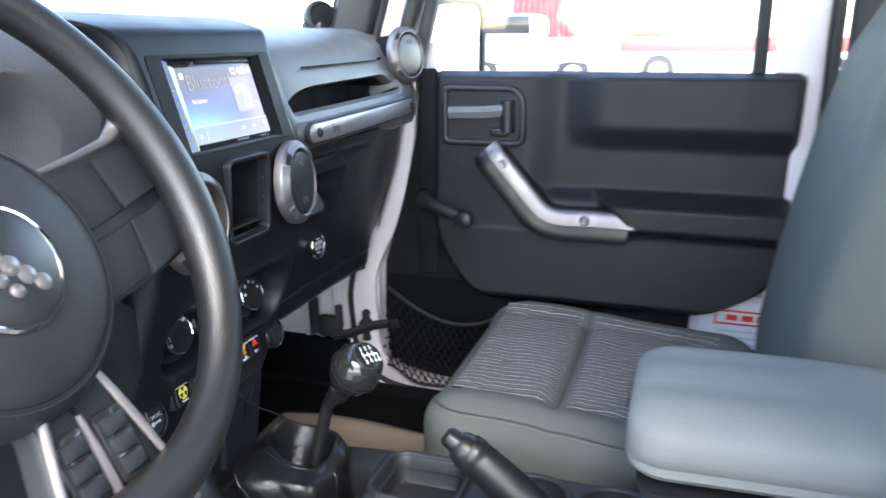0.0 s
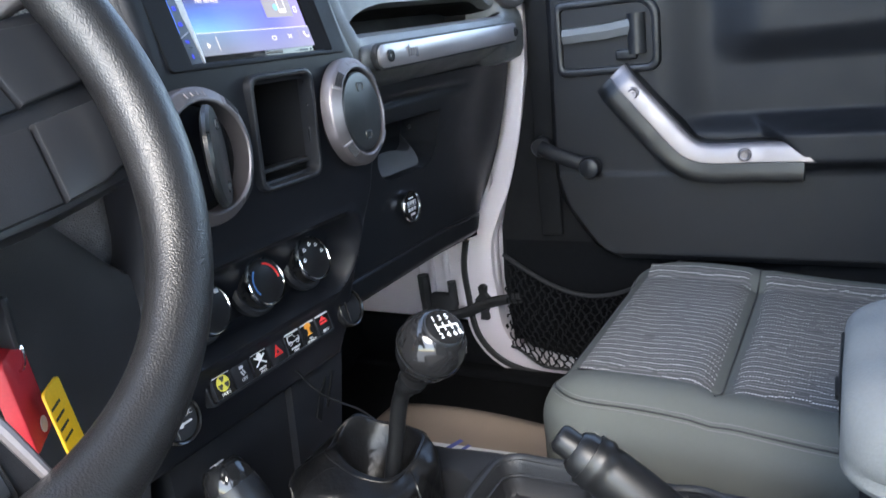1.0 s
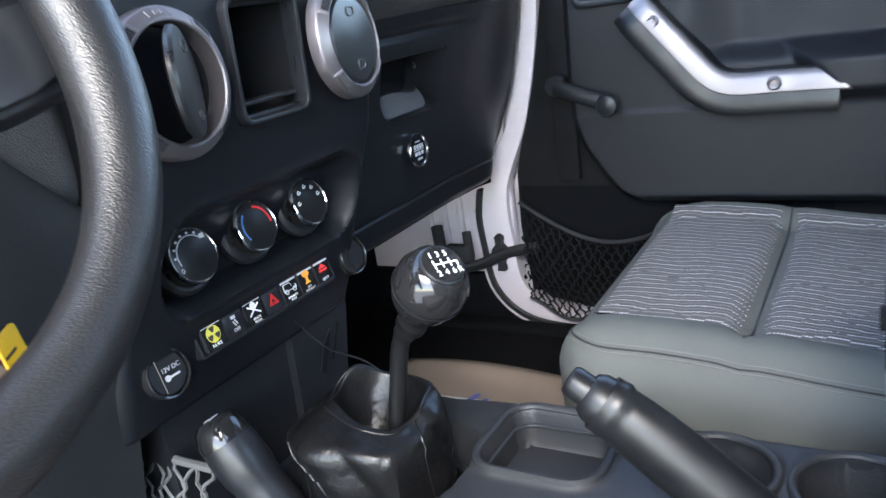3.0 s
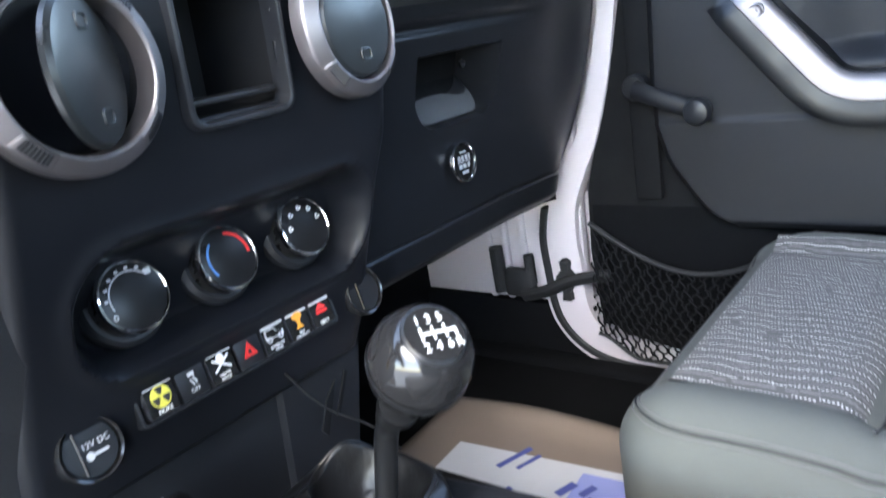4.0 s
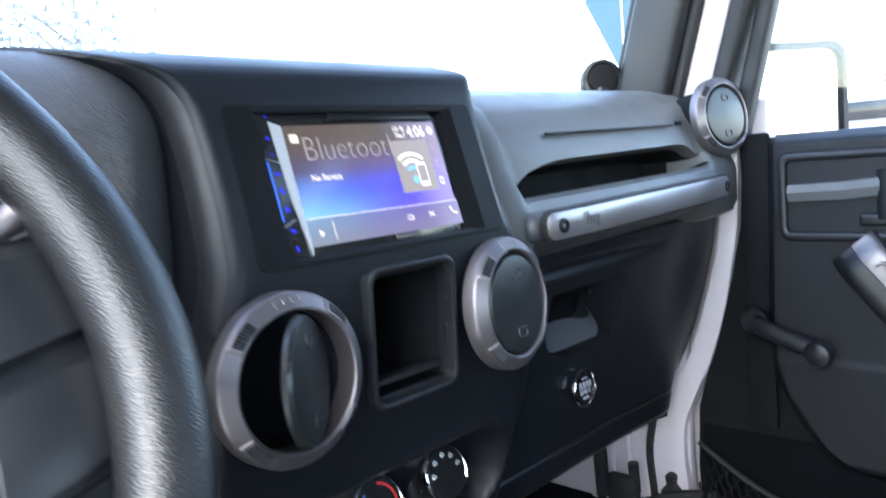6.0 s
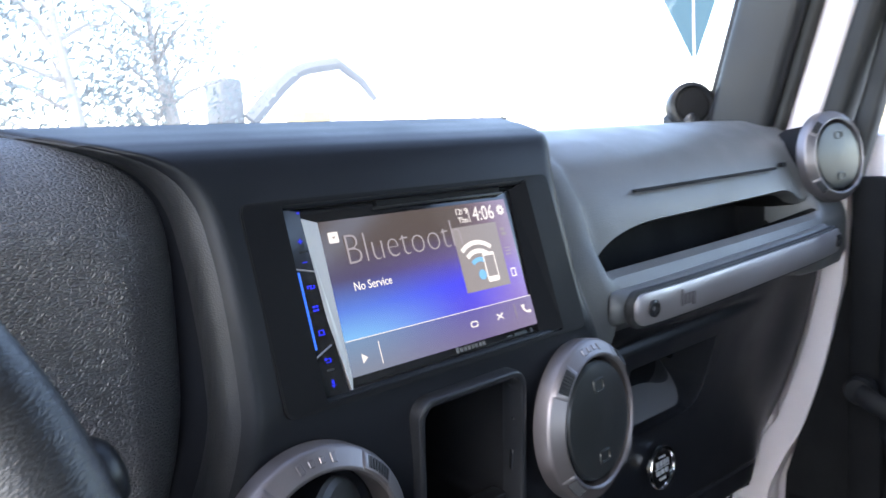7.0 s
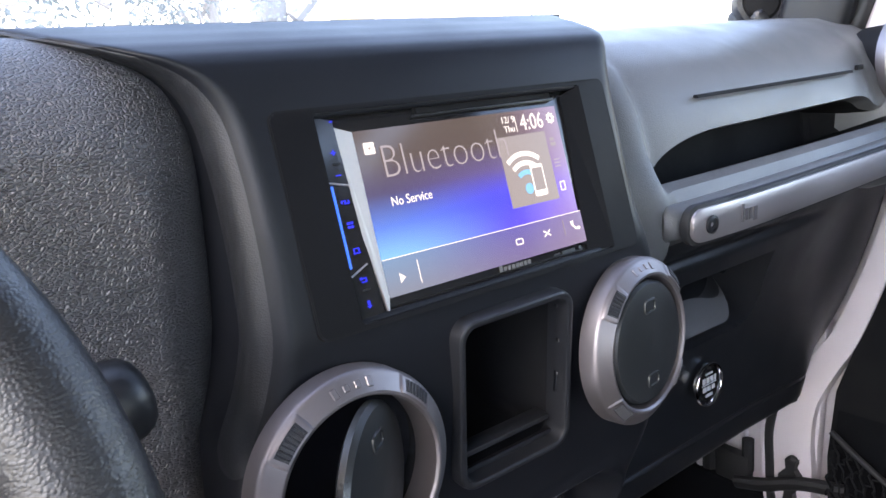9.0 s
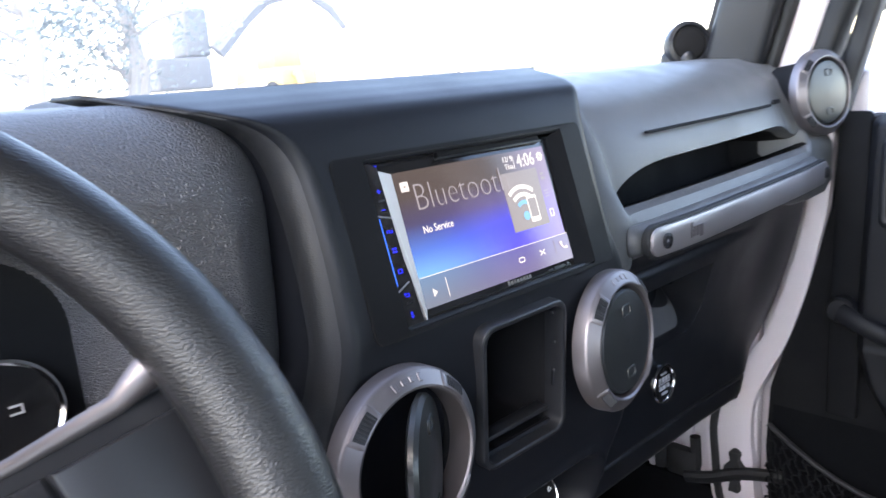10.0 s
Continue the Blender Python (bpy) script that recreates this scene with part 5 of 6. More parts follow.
part("ignition_lock", tube([(0.055, -0.035, -0.1), (0.088, -0.04, -0.085)], [0.018, 0.015], 16), M_SMOOTH, column, local=True)
wiper = part("wiper_stalk", tube([(-0.35, 0.6, 1.1), (-0.29, 0.602, 1.126), (-0.222, 0.604, 1.1445)], [0.006, 0.006, 0.0075], 12), M_SMOOTH, column)
tip = Matrix.Translation((-0.226, 0.604, 1.1435)) @ Vector((0.039, 0, 0.0097)).to_track_quat("Z", "Y").to_matrix().to_4x4()
part("stalk_collar", lathe([(0.0, -0.001), (0.0115, 0.0), (0.0135, 0.002), (0.0138, 0.011), (0.0125, 0.0125)], 28, tip), M_SLATE, wiper, "grey stalk collar")
part("stalk_end", lathe([(0.012, 0.012), (0.0155, 0.0135), (0.0172, 0.017), (0.0176, 0.023), (0.017, 0.029), (0.0152, 0.0335), (0.0118, 0.0365), (0.007, 0.0382), (0.0, 0.0388)], 32, tip), M_SMOOTH, wiper, "rounded black stalk end")
part("indicator_stalk", tube([(-0.05, 0.03, -0.11), (-0.12, 0.04, -0.125), (-0.2, 0.046, -0.14)], [0.006, 0.007, 0.012], 12), M_SMOOTH, column, local=True)

# ---- key on its ring ----
keys = thing("ignition_key", Matrix.Translation((-0.285, 0.6, 0.985)), "ignition key with red tag and yellow tag hanging from the column", "key")
part("key_head", box(-0.287, 0.598, 1.018, 0.006, 0.03, 0.034, 0.003, 2), M_SMOOTH, keys)
part("key_ring", tube([(-0.285 + 0.0, 0.598 + 0.014 * math.cos(a), 0.998 + 0.014 * math.sin(a)) for a in np.linspace(0, 2 * math.pi, 25)[:-1]], 0.0011, 6, loop=True), M_CHROME, keys, "steel split ring")
part("red_tag", plate(rrect(0.036, 0.068, 0.006, 4), -0.005, 0.005, Matrix.Translation((-0.286, 0.598, 0.967)) @ pose(0, 0, 0, 88, 0, 40) @ pose(0, 0, 0, 0, 0, 8), 0.002), M_RED, keys, "red plastic tag")
part("yellow_tag", plate(rrect(0.022, 0.066, 0.003, 4), -0.001, 0.001, Matrix.Translation((-0.267, 0.59, 0.938)) @ pose(0, 0, 0, 88, 0, 30) @ pose(0, 0, 0, 0, 0, 10), 0.0005), M_YELLOW, keys, "yellow plastic tag")
part("tag_writing", bars([(-0.004, 0.02 - 0.008 * k, 0.012, 0.002) for k in range(4)], Matrix.Translation((-0.267, 0.59, 0.938)) @ pose(0, 0, 0, 88, 0, 30) @ pose(0, 0, 0, 0, 0, 10) @ Matrix.Translation((0, 0, 0.0011)), 0.0003), M_BLACKMARK, keys)
part("tag_eyelet", lathe([(0.0, 0.0055), (0.0055, 0.0055), (0.0055, 0.004), (0.0, 0.004)], 20, Matrix.Translation((-0.286, 0.598, 0.967)) @ pose(0, 0, 0, 88, 0, 40) @ pose(0, 0, 0, 0, 0, 8) @ Matrix.Translation((0.004, -0.024, 0)), cap=False), M_WHITEMARK, keys, "white rivet")
# ---- passenger door ----
door = thing("passenger_door", Matrix.Translation((0.7, 0.3, 0.55)), "closed passenger door with black moulded trim and window", "car door")
REAR = curve_of([0.757, 0.77, 0.80, 0.83, 0.87, 0.92, 1.0, 1.1, 1.205], [0.075, 0.04, -0.01, -0.046, -0.055, -0.058, -0.06, -0.062, -0.064])
FRONT = curve_of([0.757, 0.778, 0.81, 0.85, 0.9, 0.95, 1.205], [0.50, 0.535, 0.562, 0.588, 0.603, 0.606, 0.60])


def door_trim(u, v):
    z = 0.757 + v * 0.449
    y0, y1 = REAR(z), FRONT(z)
    y = y0 + u * (y1 - y0)
    x = 0.678
    # hollow behind the handles, and the proud upper panel that overhangs it
    back = (1 - step(0.34, 0.43, y)) * step(0.96, 0.992, z)
    under = 1 - step(1.058, 1.112, z)
    beside = step(0.27, 0.36, y)
    x += 0.03 * back * (0.06 + 0.94 * (1 - (1 - under) * (1 - beside)))
    # armrest with a slanted front end
    d = max(rbox(y - 0.095, z - 0.944, 0.42, 0.086, 0.02), 0.75 * (y - 0.292 + 0.8 * max(0, 0.985 - z)))
    x -= 0.034 * (1 - step(-0.026, 0.003, d))
    # ledge line below it
    x -= 0.004 * step(0.908, 0.9, z)
    # roll to the window sill
    x += 0.03 * step(1.188, 1.207, z) ** 2
    edge = min(u, 1 - u) * (y1 - y0)
    x += 0.012 * (1 - step(0, 0.012, edge)) + 0.012 * (1 - step(0.757, 0.769, z))
    return Vector((x, y, z))


thicken(part("door_trim", sheet(door_trim, 190, 150), M_DOOR, door, "grained black door trim with armrest"), 0.006)
# skin and front edge take a deeper black, which includes the dashboard's shade
part("door_shell", rings([[(x, y, z) for y, z in ((0.725, 0.6), (0.69, 0.562), (0.6, 0.545), (0.2, 0.545), (0.125, 0.6), (0.095, 0.7), (0.09, 0.775), (0.02, 0.815), (-0.035, 0.86), (-0.06, 1.2), (0.646, 1.2), (0.653, 1.08), (0.67, 1.0), (0.7, 0.9), (0.728, 0.8), (0.733, 0.7))]
                          for x in (0.717, 0.722, 0.80)]), M_DEEP, door, "black lower door skin, deepened for the dashboard's shade")
part("sill_strip", box(0.722, 0.305, 1.196, 0.03, 0.71, 0.014, 0.004), M_RUBBER, door)
part("front_edge", box(0.7, 0.622, 1.0, 0.012, 0.04, 0.42, 0.005), M_DEEP, door, "black door edge, deepened for the dashboard's shade")
# window opening
part("window_post", box(0.727, 0.012, 1.5, 0.03, 0.024, 0.62, 0.006), M_RUBBER, door, "black window channel")
part("window_post", rings([[(0.72 + px, y + py, z) for px, py in rrect(0.03, 0.024, 0.006, 3)] for y, z in ((0.655, 1.19), (0.6, 1.4), (0.5, 1.8))]), M_RUBBER, door)
part("window_header", box(0.71, 0.27, 1.8, 0.03, 0.52, 0.03, 0.006), M_RUBBER, door)
pane = part("window_pane", box(0.73, 0.31, 1.5, 0.004, 0.6, 0.6, 0), M_GLASS, door, "clear side window", smooth=False)
pane.visible_shadow = False
side = pose(0, 0, 0, 90, 0, -90)                        # a face that looks towards -x: x along -y, y up


def on_door(x, y, z):
    return Matrix.Translation((x, y, z)) @ side


# inner release handle in its bezel
hb = on_door(0.676, 0.5, 1.123)
bezel = part("handle_bezel", hoop(rrect(0.166, 0.116, [0.036, 0.012, 0.014, 0.018], 6), rrect(0.142, 0.092, [0.026, 0.006, 0.008, 0.01], 6), -0.01, 0.009, hb, 0.006), M_SMOOTH, door, "black release handle bezel")
part("bezel_floor", plate(rrect(0.146, 0.096, [0.026, 0.006, 0.008, 0.01], 6), -0.012, 0.0018, hb), M_DOOR, bezel)
lev = rings([[hb @ Vector((x, y + dy, z)) for y, z in ((-0.011, 0.0), (-0.012, 0.012), (0.0, 0.017), (0.010, 0.014), (0.011, 0.002))] for x, dy in ((-0.068, 0.006), (-0.04, 0.007), (0.0, 0.008), (0.03, 0.011), (0.04, 0.012))])
part("release_lever", lev, M_SLATE, bezel, "grey black release lever")
part("lever_pivot", tube([hb @ Vector((0.048, -0.03, 0.004)), hb @ Vector((0.048, 0.03, 0.004))], 0.014, 18), M_SMOOTH, bezel)
part("lock_slide", box(0, 0, 0, 0.034, 0.016, 0.012, 0.004, 3, m=hb @ Matrix.Translation((0.032, -0.03, 0.006))), M_SMOOTH, bezel)
# pull handle: black grip and silver plate with two screws
PULL = ((0.484, 1.068), (0.462, 1.043), (0.424, 0.998), (0.388, 0.956), (0.365, 0.94), (0.335, 0.935), (0.28, 0.936), (0.215, 0.935))
mid = smooth_path([(0, y, z) for y, z in PULL], 60)


def pull_band(lo, hi, x_out, x_in, cut=0.0):
    """A band along the pull's line, from lo to hi across it, standing from x_out to x_in."""
    secs = []
    for i, p in enumerate(mid):
        d = (mid[min(i + 1, 59)] - mid[max(i - 1, 0)]).normalized()
        s = Vector((0, d.z, -d.y)) * (-1)                   # towards the cabin's upper rear
        a = i / 59
        l, h = lo, hi
        xi = x_in + 0.012 * (1 - step(0, 0.12, a))
        ring = []
        for f, xx in ((0.0, x_out), (0.02, xi + 0.004), (0.12, xi + 0.0008), (0.3, xi), (0.7, xi), (0.88, xi + 0.0008), (0.98, xi + 0.004), (1.0, x_out)):
            q = p + s * (l + (h - l) * f)
            ring.append((xx + 0.2 * (0.042 - l - (h - l) * f), q.y - cut * (f - 0.5) * step(0.85, 1, a), q.z))
        secs.append(ring)
    return rings(secs)


part("pull_grip", pull_band(-0.0205, 0.042, 0.69, 0.639), M_GRIP, door, "black moulded pull handle")
pull_plate = part("pull_plate", pull_band(-0.018, 0.0145, 0.66, 0.6365, 0.034), M_SATIN, door, "satin silver pull handle plate")
for y, z, x in ((0.455, 1.035, 0.6468), (0.2945, 0.9365, 0.6442)):
    part("plate_screw", lathe([(0.0085, 0), (0.0085, 0.002), (0.007, 0.0028), (0.005, 0.002), (0.0048, 0.0012), (0.003, 0.0012), (0.0028, 0.002), (0.0, 0.002)], 24, on_door(x, y, z), cap=False), M_SATIN, pull_plate, "recessed hex screw")
    part("screw_seat", lathe([(0.0098, 0), (0.0098, 0.0012), (0.0086, 0.0012), (0.0086, 0)], 24, on_door(x, y, z), cap=False), M_RUBBER, pull_plate)
# window crank
part("crank_hub", lathe([(0.018, 0), (0.018, 0.014), (0.015, 0.018), (0.0, 0.019)], 28, on_door(0.682, 0.62, 0.953), cap=False), M_SMOOTH, door, "black crank hub")
arm_path = smooth_path([(0.664, 0.618, 0.952), (0.656, 0.592, 0.943), (0.657, 0.555, 0.929), (0.662, 0.532, 0.921)], 14)
crank = part("crank_arm", tube(arm_path, [0.013] * 4 + [0.0125] * 6 + [0.012] * 4, 14, flat=0.7, up=(1, 0, 0)), M_DOOR, door, "black window crank arm")
part("crank_knob", lathe([(0.012, -0.012), (0.0125, 0.0), (0.017, 0.006), (0.018, 0.016), (0.015, 0.022), (0.008, 0.0245), (0.0, 0.025)], 28, on_door(0.666, 0.532, 0.92), cap=False), M_SMOOTH, crank, "round black crank knob")


# cord net pocket on the lower door
def net_mesh(fn, nu, nv, r):
    """Knotted cord: two families of slanting strands."""
    out = bmesh.new()
    for s in (1, -1):
        for k in range(-nv, nu + nv):
            pts = []
            for j in range(nv * 3 + 1):
                v = j / (nv * 3)
                u = (k + s * v * nv * 0.5 + 0.16 * math.sin(j * 2.1 + k * 1.7)) / nu
                if 0 <= u <= 1:
                    pts.append(fn(u, v))
            if len(pts) > 2:
                tube(pts, r, 4, bm=out)
    return out


def pocket_point(u, v):
    y = 0.72 - u * 0.36
    top = 0.752 - 0.075 * math.sin(math.pi * min(1, u * 1.08)) + 0.01 * u
    low = 0.532 + 0.018 * (1 - step(0, 0.2, u)) * 2
    z = low + v * (top - low)
    return Vector((0.692 - 0.016 * math.sin(math.pi * v) * math.sin(math.pi * min(1, u + 0.1)), y, z))


part("net_pocket", net_mesh(pocket_point, 22, 12, 0.0017), M_DEEP, door, "black cord net pocket", kind="stuff")
part("net_border", tube([pocket_point(u, 1) for u in np.linspace(0, 1, 30)], 0.004, 8), M_RUBBER, door)
part("net_border", tube([pocket_point(u, 0) for u in np.linspace(0, 1, 30)], 0.003, 8), M_RUBBER, door)
part("pocket_back", sheet(lambda u, v: Vector((0.714, 0.722 - u * 0.5, 0.575 + v * 0.2)), 4, 4), M_CARPET, door)

# door check strap on the jamb
strap = thing("door_check", Matrix.Translation((0.72, 0.79, 0.64)), "black door check strap bolted to the jamb", "door check")
part("strap_arm", tube(smooth_path([(0.708, 0.70, 0.662), (0.704, 0.73, 0.658), (0.70, 0.77, 0.648), (0.695, 0.81, 0.63), (0.69, 0.85, 0.62)], 16), 0.0135, 10, flat=0.7), M_RUBBER, strap)
part("strap_bracket", rings([[(x, 0.775 + dy * w, z) for x, dy in ((0.698, -1), (0.698, 1), (0.712, 1), (0.712, -1))] for z, w in ((0.615, 0.008), (0.63, 0.006), (0.645, 0.016), (0.656, 0.016), (0.668, 0.006), (0.682, 0.008))]), M_RUBBER, strap, "black forked bracket")
part("strap_guide", box(0.70, 0.86, 0.64, 0.02, 0.055, 0.05, 0.006), M_RUBBER, strap)
part("strap_post", tube([(0.70, 0.838, 0.64), (0.70, 0.84, 0.69)], 0.009, 10), M_RUBBER, strap)
part("strap_post", tube([(0.70, 0.90, 0.62), (0.70, 0.903, 0.70)], 0.012, 10), M_RUBBER, strap)
for z in (0.677, 0.621):
    part("strap_bolt", lathe([(0.009, 0), (0.009, 0.006), (0.006, 0.009), (0.0, 0.009)], 12, on_door(0.71, 0.776, z), cap=False), M_RUBBER, strap)

# warning label on the pillar
label_sheet = thing("warning_label", Matrix.Translation((0.739, 0.01, 0.72)), "white warning label with red heading on the white pillar", "label")
lm = on_door(0.7385, 0.0, 0.72)
part("label_paper", plate(rrect(0.15, 0.11, 0.003, 2), 0, 0.0008, lm), M_PAPER, label_sheet)
part("label_heading", hoop(rrect(0.118, 0.03, 0.002, 2, 0.012, 0.022), rrect(0.11, 0.022, 0.001, 2, 0.012, 0.022), 0.001, 0.0014, lm), M_RMARK, label_sheet, "red heading frame")
part("label_heading_bar", bars([(-0.015 + 0.028 * k, 0.022, 0.022, 0.012) for k in range(3)], lm @ Matrix.Translation((0, 0, 0.001)), 0.0004), M_RMARK, label_sheet)
part("label_lines", bars([(0.01, -0.006 - 0.013 * k, 0.1 - 0.02 * (k % 2), 0.004) for k in range(4)], lm @ Matrix.Translation((0, 0, 0.001)), 0.0003), M_LIGHTMARK, label_sheet)

# outside mirror
mirror = thing("side_mirror", Matrix.Translation((0.84, 0.7, 1.22)), "black square side mirror on the passenger door", "side mirror")
MM = Matrix.Translation((0.945, 0.652, 1.246)) @ pose(0, 0, 0, 90, 0, -31)
part("mirror_shell", rings([[MM @ Vector((x * s, y * s, z)) for x, y in rrect(0.2, 0.212, 0.03, 6)] for s, z in ((0.7, -0.09), (0.95, -0.06), (1.0, -0.01), (1.0, 0.008), (0.97, 0.012), (0.88, 0.012), (0.86, 0.004), (0.5, 0.003))]), M_SMOOTH, mirror, "black mirror shell")
part("mirror_glass", plate(rrect(0.17, 0.182, 0.02, 6), 0.003, 0.005, MM), M_MIRROR, mirror, "mirror glass")
part("mirror_arm", tube([(0.78, 0.70, 1.215), (0.84, 0.70, 1.21), (0.9, 0.70, 1.21)], [0.03, 0.026, 0.03], 12, flat=0.6), M_SMOOTH, mirror)

# tweeter pod at the foot of the pillar
tw = thing("tweeter", Matrix.Translation((0.655, 0.82, 1.285)), "small round black tweeter at the windscreen pillar's foot", "loudspeaker")
TM = Matrix.Translation((0.652, 0.826, 1.309)) @ pose(0, 0, 0, 82, 0, -38)
part("tweeter_housing", lathe([(0.02, -0.03), (0.03, -0.02), (0.032, -0.002), (0.031, 0.003), (0.026, 0.005), (0.024, 0.001), (0.0, 0.0)], 32, TM, cap=False), M_SMOOTH, tw)
part("tweeter_grille", lathe([(0.0235, 0.001), (0.02, 0.004), (0.0, 0.006)], 28, TM, cap=False), M_DEEP, tw)
part("tweeter_foot", box(0.658, 0.842, 1.286, 0.04, 0.05, 0.03, 0.01, 3), M_SMOOTH, tw)

# ---- passenger seat ----
seat = thing("passenger_seat", Matrix.Translation((0.405, 0.15, 0.53)), "grey cloth passenger seat with striped centre panels and vinyl seams", "car seat")
SX, SW2 = 0.405, 0.252


def cushion_z(x, y):
    a = (x - SX) / SW2
    top = 0.752 + 0.016 * step(0.55, 0.9, abs(a))
    top += 0.014 * step(0.16, 0.36, y) - 0.012 * (1 - step(0.0, 0.25, y))
    top -= 0.012 * math.exp(-((y - 0.268) / 0.012) ** 2) * (1 - 0.8 * step(0.6, 0.85, abs(a)))                     # cross seam
    top -= 0.006 * math.exp(-((abs(a) - 0.66) / 0.03) ** 2)                   # seams beside the bolsters
    return top


def cushion_ring(inset, drop=0.0, flat=None):
    """One ring of the cushion's skin, inset from its plan, on the top or at a height."""
    wide, deep, r = 0.5 - 2 * inset, 0.5 - 2 * inset, max(0.004, 0.07 - 0.7 * inset)
    pts = even(rrect(wide, deep, r, 8, SX, 0.212), 200)
    return [(q.x, q.y, flat if flat is not None else cushion_z(q.x, q.y) - drop) for q in pts]


ROLL = 0.06
skin = [cushion_ring(0.02, flat=0.56), cushion_ring(0.008, flat=0.60), cushion_ring(0.001, flat=0.65)]
skin += [cushion_ring(ROLL * (1 - math.sin(radians(a))), ROLL * (1 - math.cos(radians(a)))) for a in (90, 80, 70, 60, 50, 40, 30, 20, 10)]
skin += [cushion_ring(o) for o in np.linspace(ROLL, 0.247, 60)]
part("cushion", rings(skin), M_SEAT, seat, "grey cloth seat cushion")
part("cushion_base", box(SX, 0.18, 0.575, 0.46, 0.5, 0.07, 0.02, 3), M_SEAT, seat)


def panel(x0, x1, y0, y1, lift):
    return sheet(lambda u, v: Vector((x0 + u * (x1 - x0), y0 + v * (y1 - y0), cushion_z(x0 + u * (x1 - x0), y0 + v * (y1 - y0))
                                      + lift * min(1, 9 * min(u, 1 - u, v, 1 - v)))), 50, 26)


part("striped_panel", panel(0.228, 0.6, 0.278, 0.424, 0.003), M_CLOTH, seat, "striped cloth front panel")
part("striped_panel", panel(0.228, 0.6, 0.04, 0.260, 0.003), M_CLOTH, seat, "striped cloth rear panel")


def seam(pts, r=0.0018):
    return tube(smooth_path(pts, 40), r, 6)


# double stitching along the bolster on the tunnel side and over the nose
for o, d, mt, rr in ((0.0145, 0.0205, M_RUBBER, 0.0011), (0.0175, 0.0175, M_STITCH, 0.0006), (0.0118, 0.0237, M_STITCH, 0.0006)):
    edge = [Vector(q) for q in cushion_ring(o, d)]
    run = [q for q in edge if q.y > 0.02 and not (q.x > SX + 0.16 and q.y < 0.3)]
    start = max(range(len(run)), key=lambda k: (run[k] - run[k - 1]).length)
    part("seam", tube(run[start:] + run[:start], rr, 6), mt, seat)
part("seam", seam([(x, 0.268, cushion_z(x, 0.268) + 0.001) for x in np.linspace(0.2, 0.61, 9)], 0.0012), M_RUBBER, seat)
part("seam", seam([(0.1565, 0.268, 0.7), (0.1555, 0.268, 0.66), (0.158, 0.268, 0.62)], 0.0011), M_RUBBER, seat)


def backrest(u, v):
    """u across from tunnel side to door side round the front, v from the foot up."""
    z = 0.70 + v * 0.66
    a = 2 * math.pi * u
    lean = -0.018 - 0.13 * max(0, v - 0.12) ** 1.35
    w = (0.25 - 0.05 * step(0.55, 1, v)) * (1 - 0.25 * step(0.93, 1, v))
    d = 0.075 * (1 - 0.4 * step(0.8, 1, v))
    c, s = math.cos(a), math.sin(a)
    x = w * (abs(c) ** 0.55) * (1 if c > 0 else -1)
    y = d * (abs(s) ** 0.6) * (1 if s > 0 else -1)
    if s > 0:
        y += 0.008 * step(0.5, 0.75, abs(x) / w) - 0.034 * step(0.84, 1.0, abs(x) / w)
    return Vector((SX + x, lean - 0.075 + y, z))


bm = rings([[backrest(i / 64, j / 30) for i in range(64)] for j in range(31)])
part("backrest", bm, M_SEAT, seat, "grey cloth backrest with bolsters")
part("seat_rail", box(SX - 0.18, 0.15, 0.52, 0.04, 0.42, 0.04, 0.008), M_RUBBER, seat)
part("seat_rail", box(SX + 0.18, 0.15, 0.52, 0.04, 0.42, 0.04, 0.008), M_RUBBER, seat)
# driver seat out of view, added to stop low light from the open side
driver_seat = copy_thing(seat, Matrix.Translation((-0.405, 0.13, 0.53)))
driver_seat.name = "driver_seat"
tagged(driver_seat, "unseen grey cloth driver seat with striped centre panels", "car seat")

# ---- centre console ----
console = thing("centre_console", Matrix.Translation((0, 0.3, 0.63)), "black plastic centre console with tray and cup holders", "centre console")
CZ = 0.735


def console_top(u, v):
    x = -0.105 + 0.21 * u
    y = -0.1 + v * 0.74
    z = CZ + 0.006 * step(0.2, 0.0, y) - 0.012 * step(0.45, 0.62, y)
    edge = min(u, 1 - u) * 0.21
    z -= 0.016 * (1 - step(0, 0.018, edge))
    # tray
    d = rbox(x - 0.032, y - 0.4, 0.094, 0.104, 0.022)
    z += 0.007 * math.exp(-((d - 0.004) / 0.005) ** 2) - 0.032 * (1 - step(-0.008, 0.0, d))
    # cup holders
    for cy in (0.262, 0.165):
        d = math.hypot(x - 0.035, y - cy) - 0.042
        z += 0.004 * math.exp(-((d - 0.003) / 0.005) ** 2) - 0.065 * (1 - step(-0.006, 0.0, d))
    # well round the gear levers
    d = rbox(x + 0.02, y - 0.545, 0.13, 0.17, 0.045)
    z -= 0.05 * (1 - step(-0.01, 0.004, d))
    # slot of the hand brake
    d = rbox(x + 0.05, y - 0.24, 0.034, 0.2, 0.015)
    z -= 0.03 * (1 - step(-0.006, 0.002, d))
    return Vector((x, y, z))


thicken(part("console_top", sheet(console_top, 84, 220), M_CONSOLE, console, "grained black console top"), 0.003)
part("tray_rim", tube([(x, y, CZ + 0.0035 - 0.012 * step(0.45, 0.62, y)) for x, y in rrect(0.102, 0.112, 0.026, 8, 0.032, 0.4)], 0.0042, 10, loop=True), M_CONSOLE, console, "rounded rim of the tray")
part("tray_step", tube([(x, y, CZ - 0.012) for x, y in rrect(0.088, 0.098, 0.02, 8, 0.032, 0.4)], 0.0022, 8, loop=True), M_CONSOLE, console)
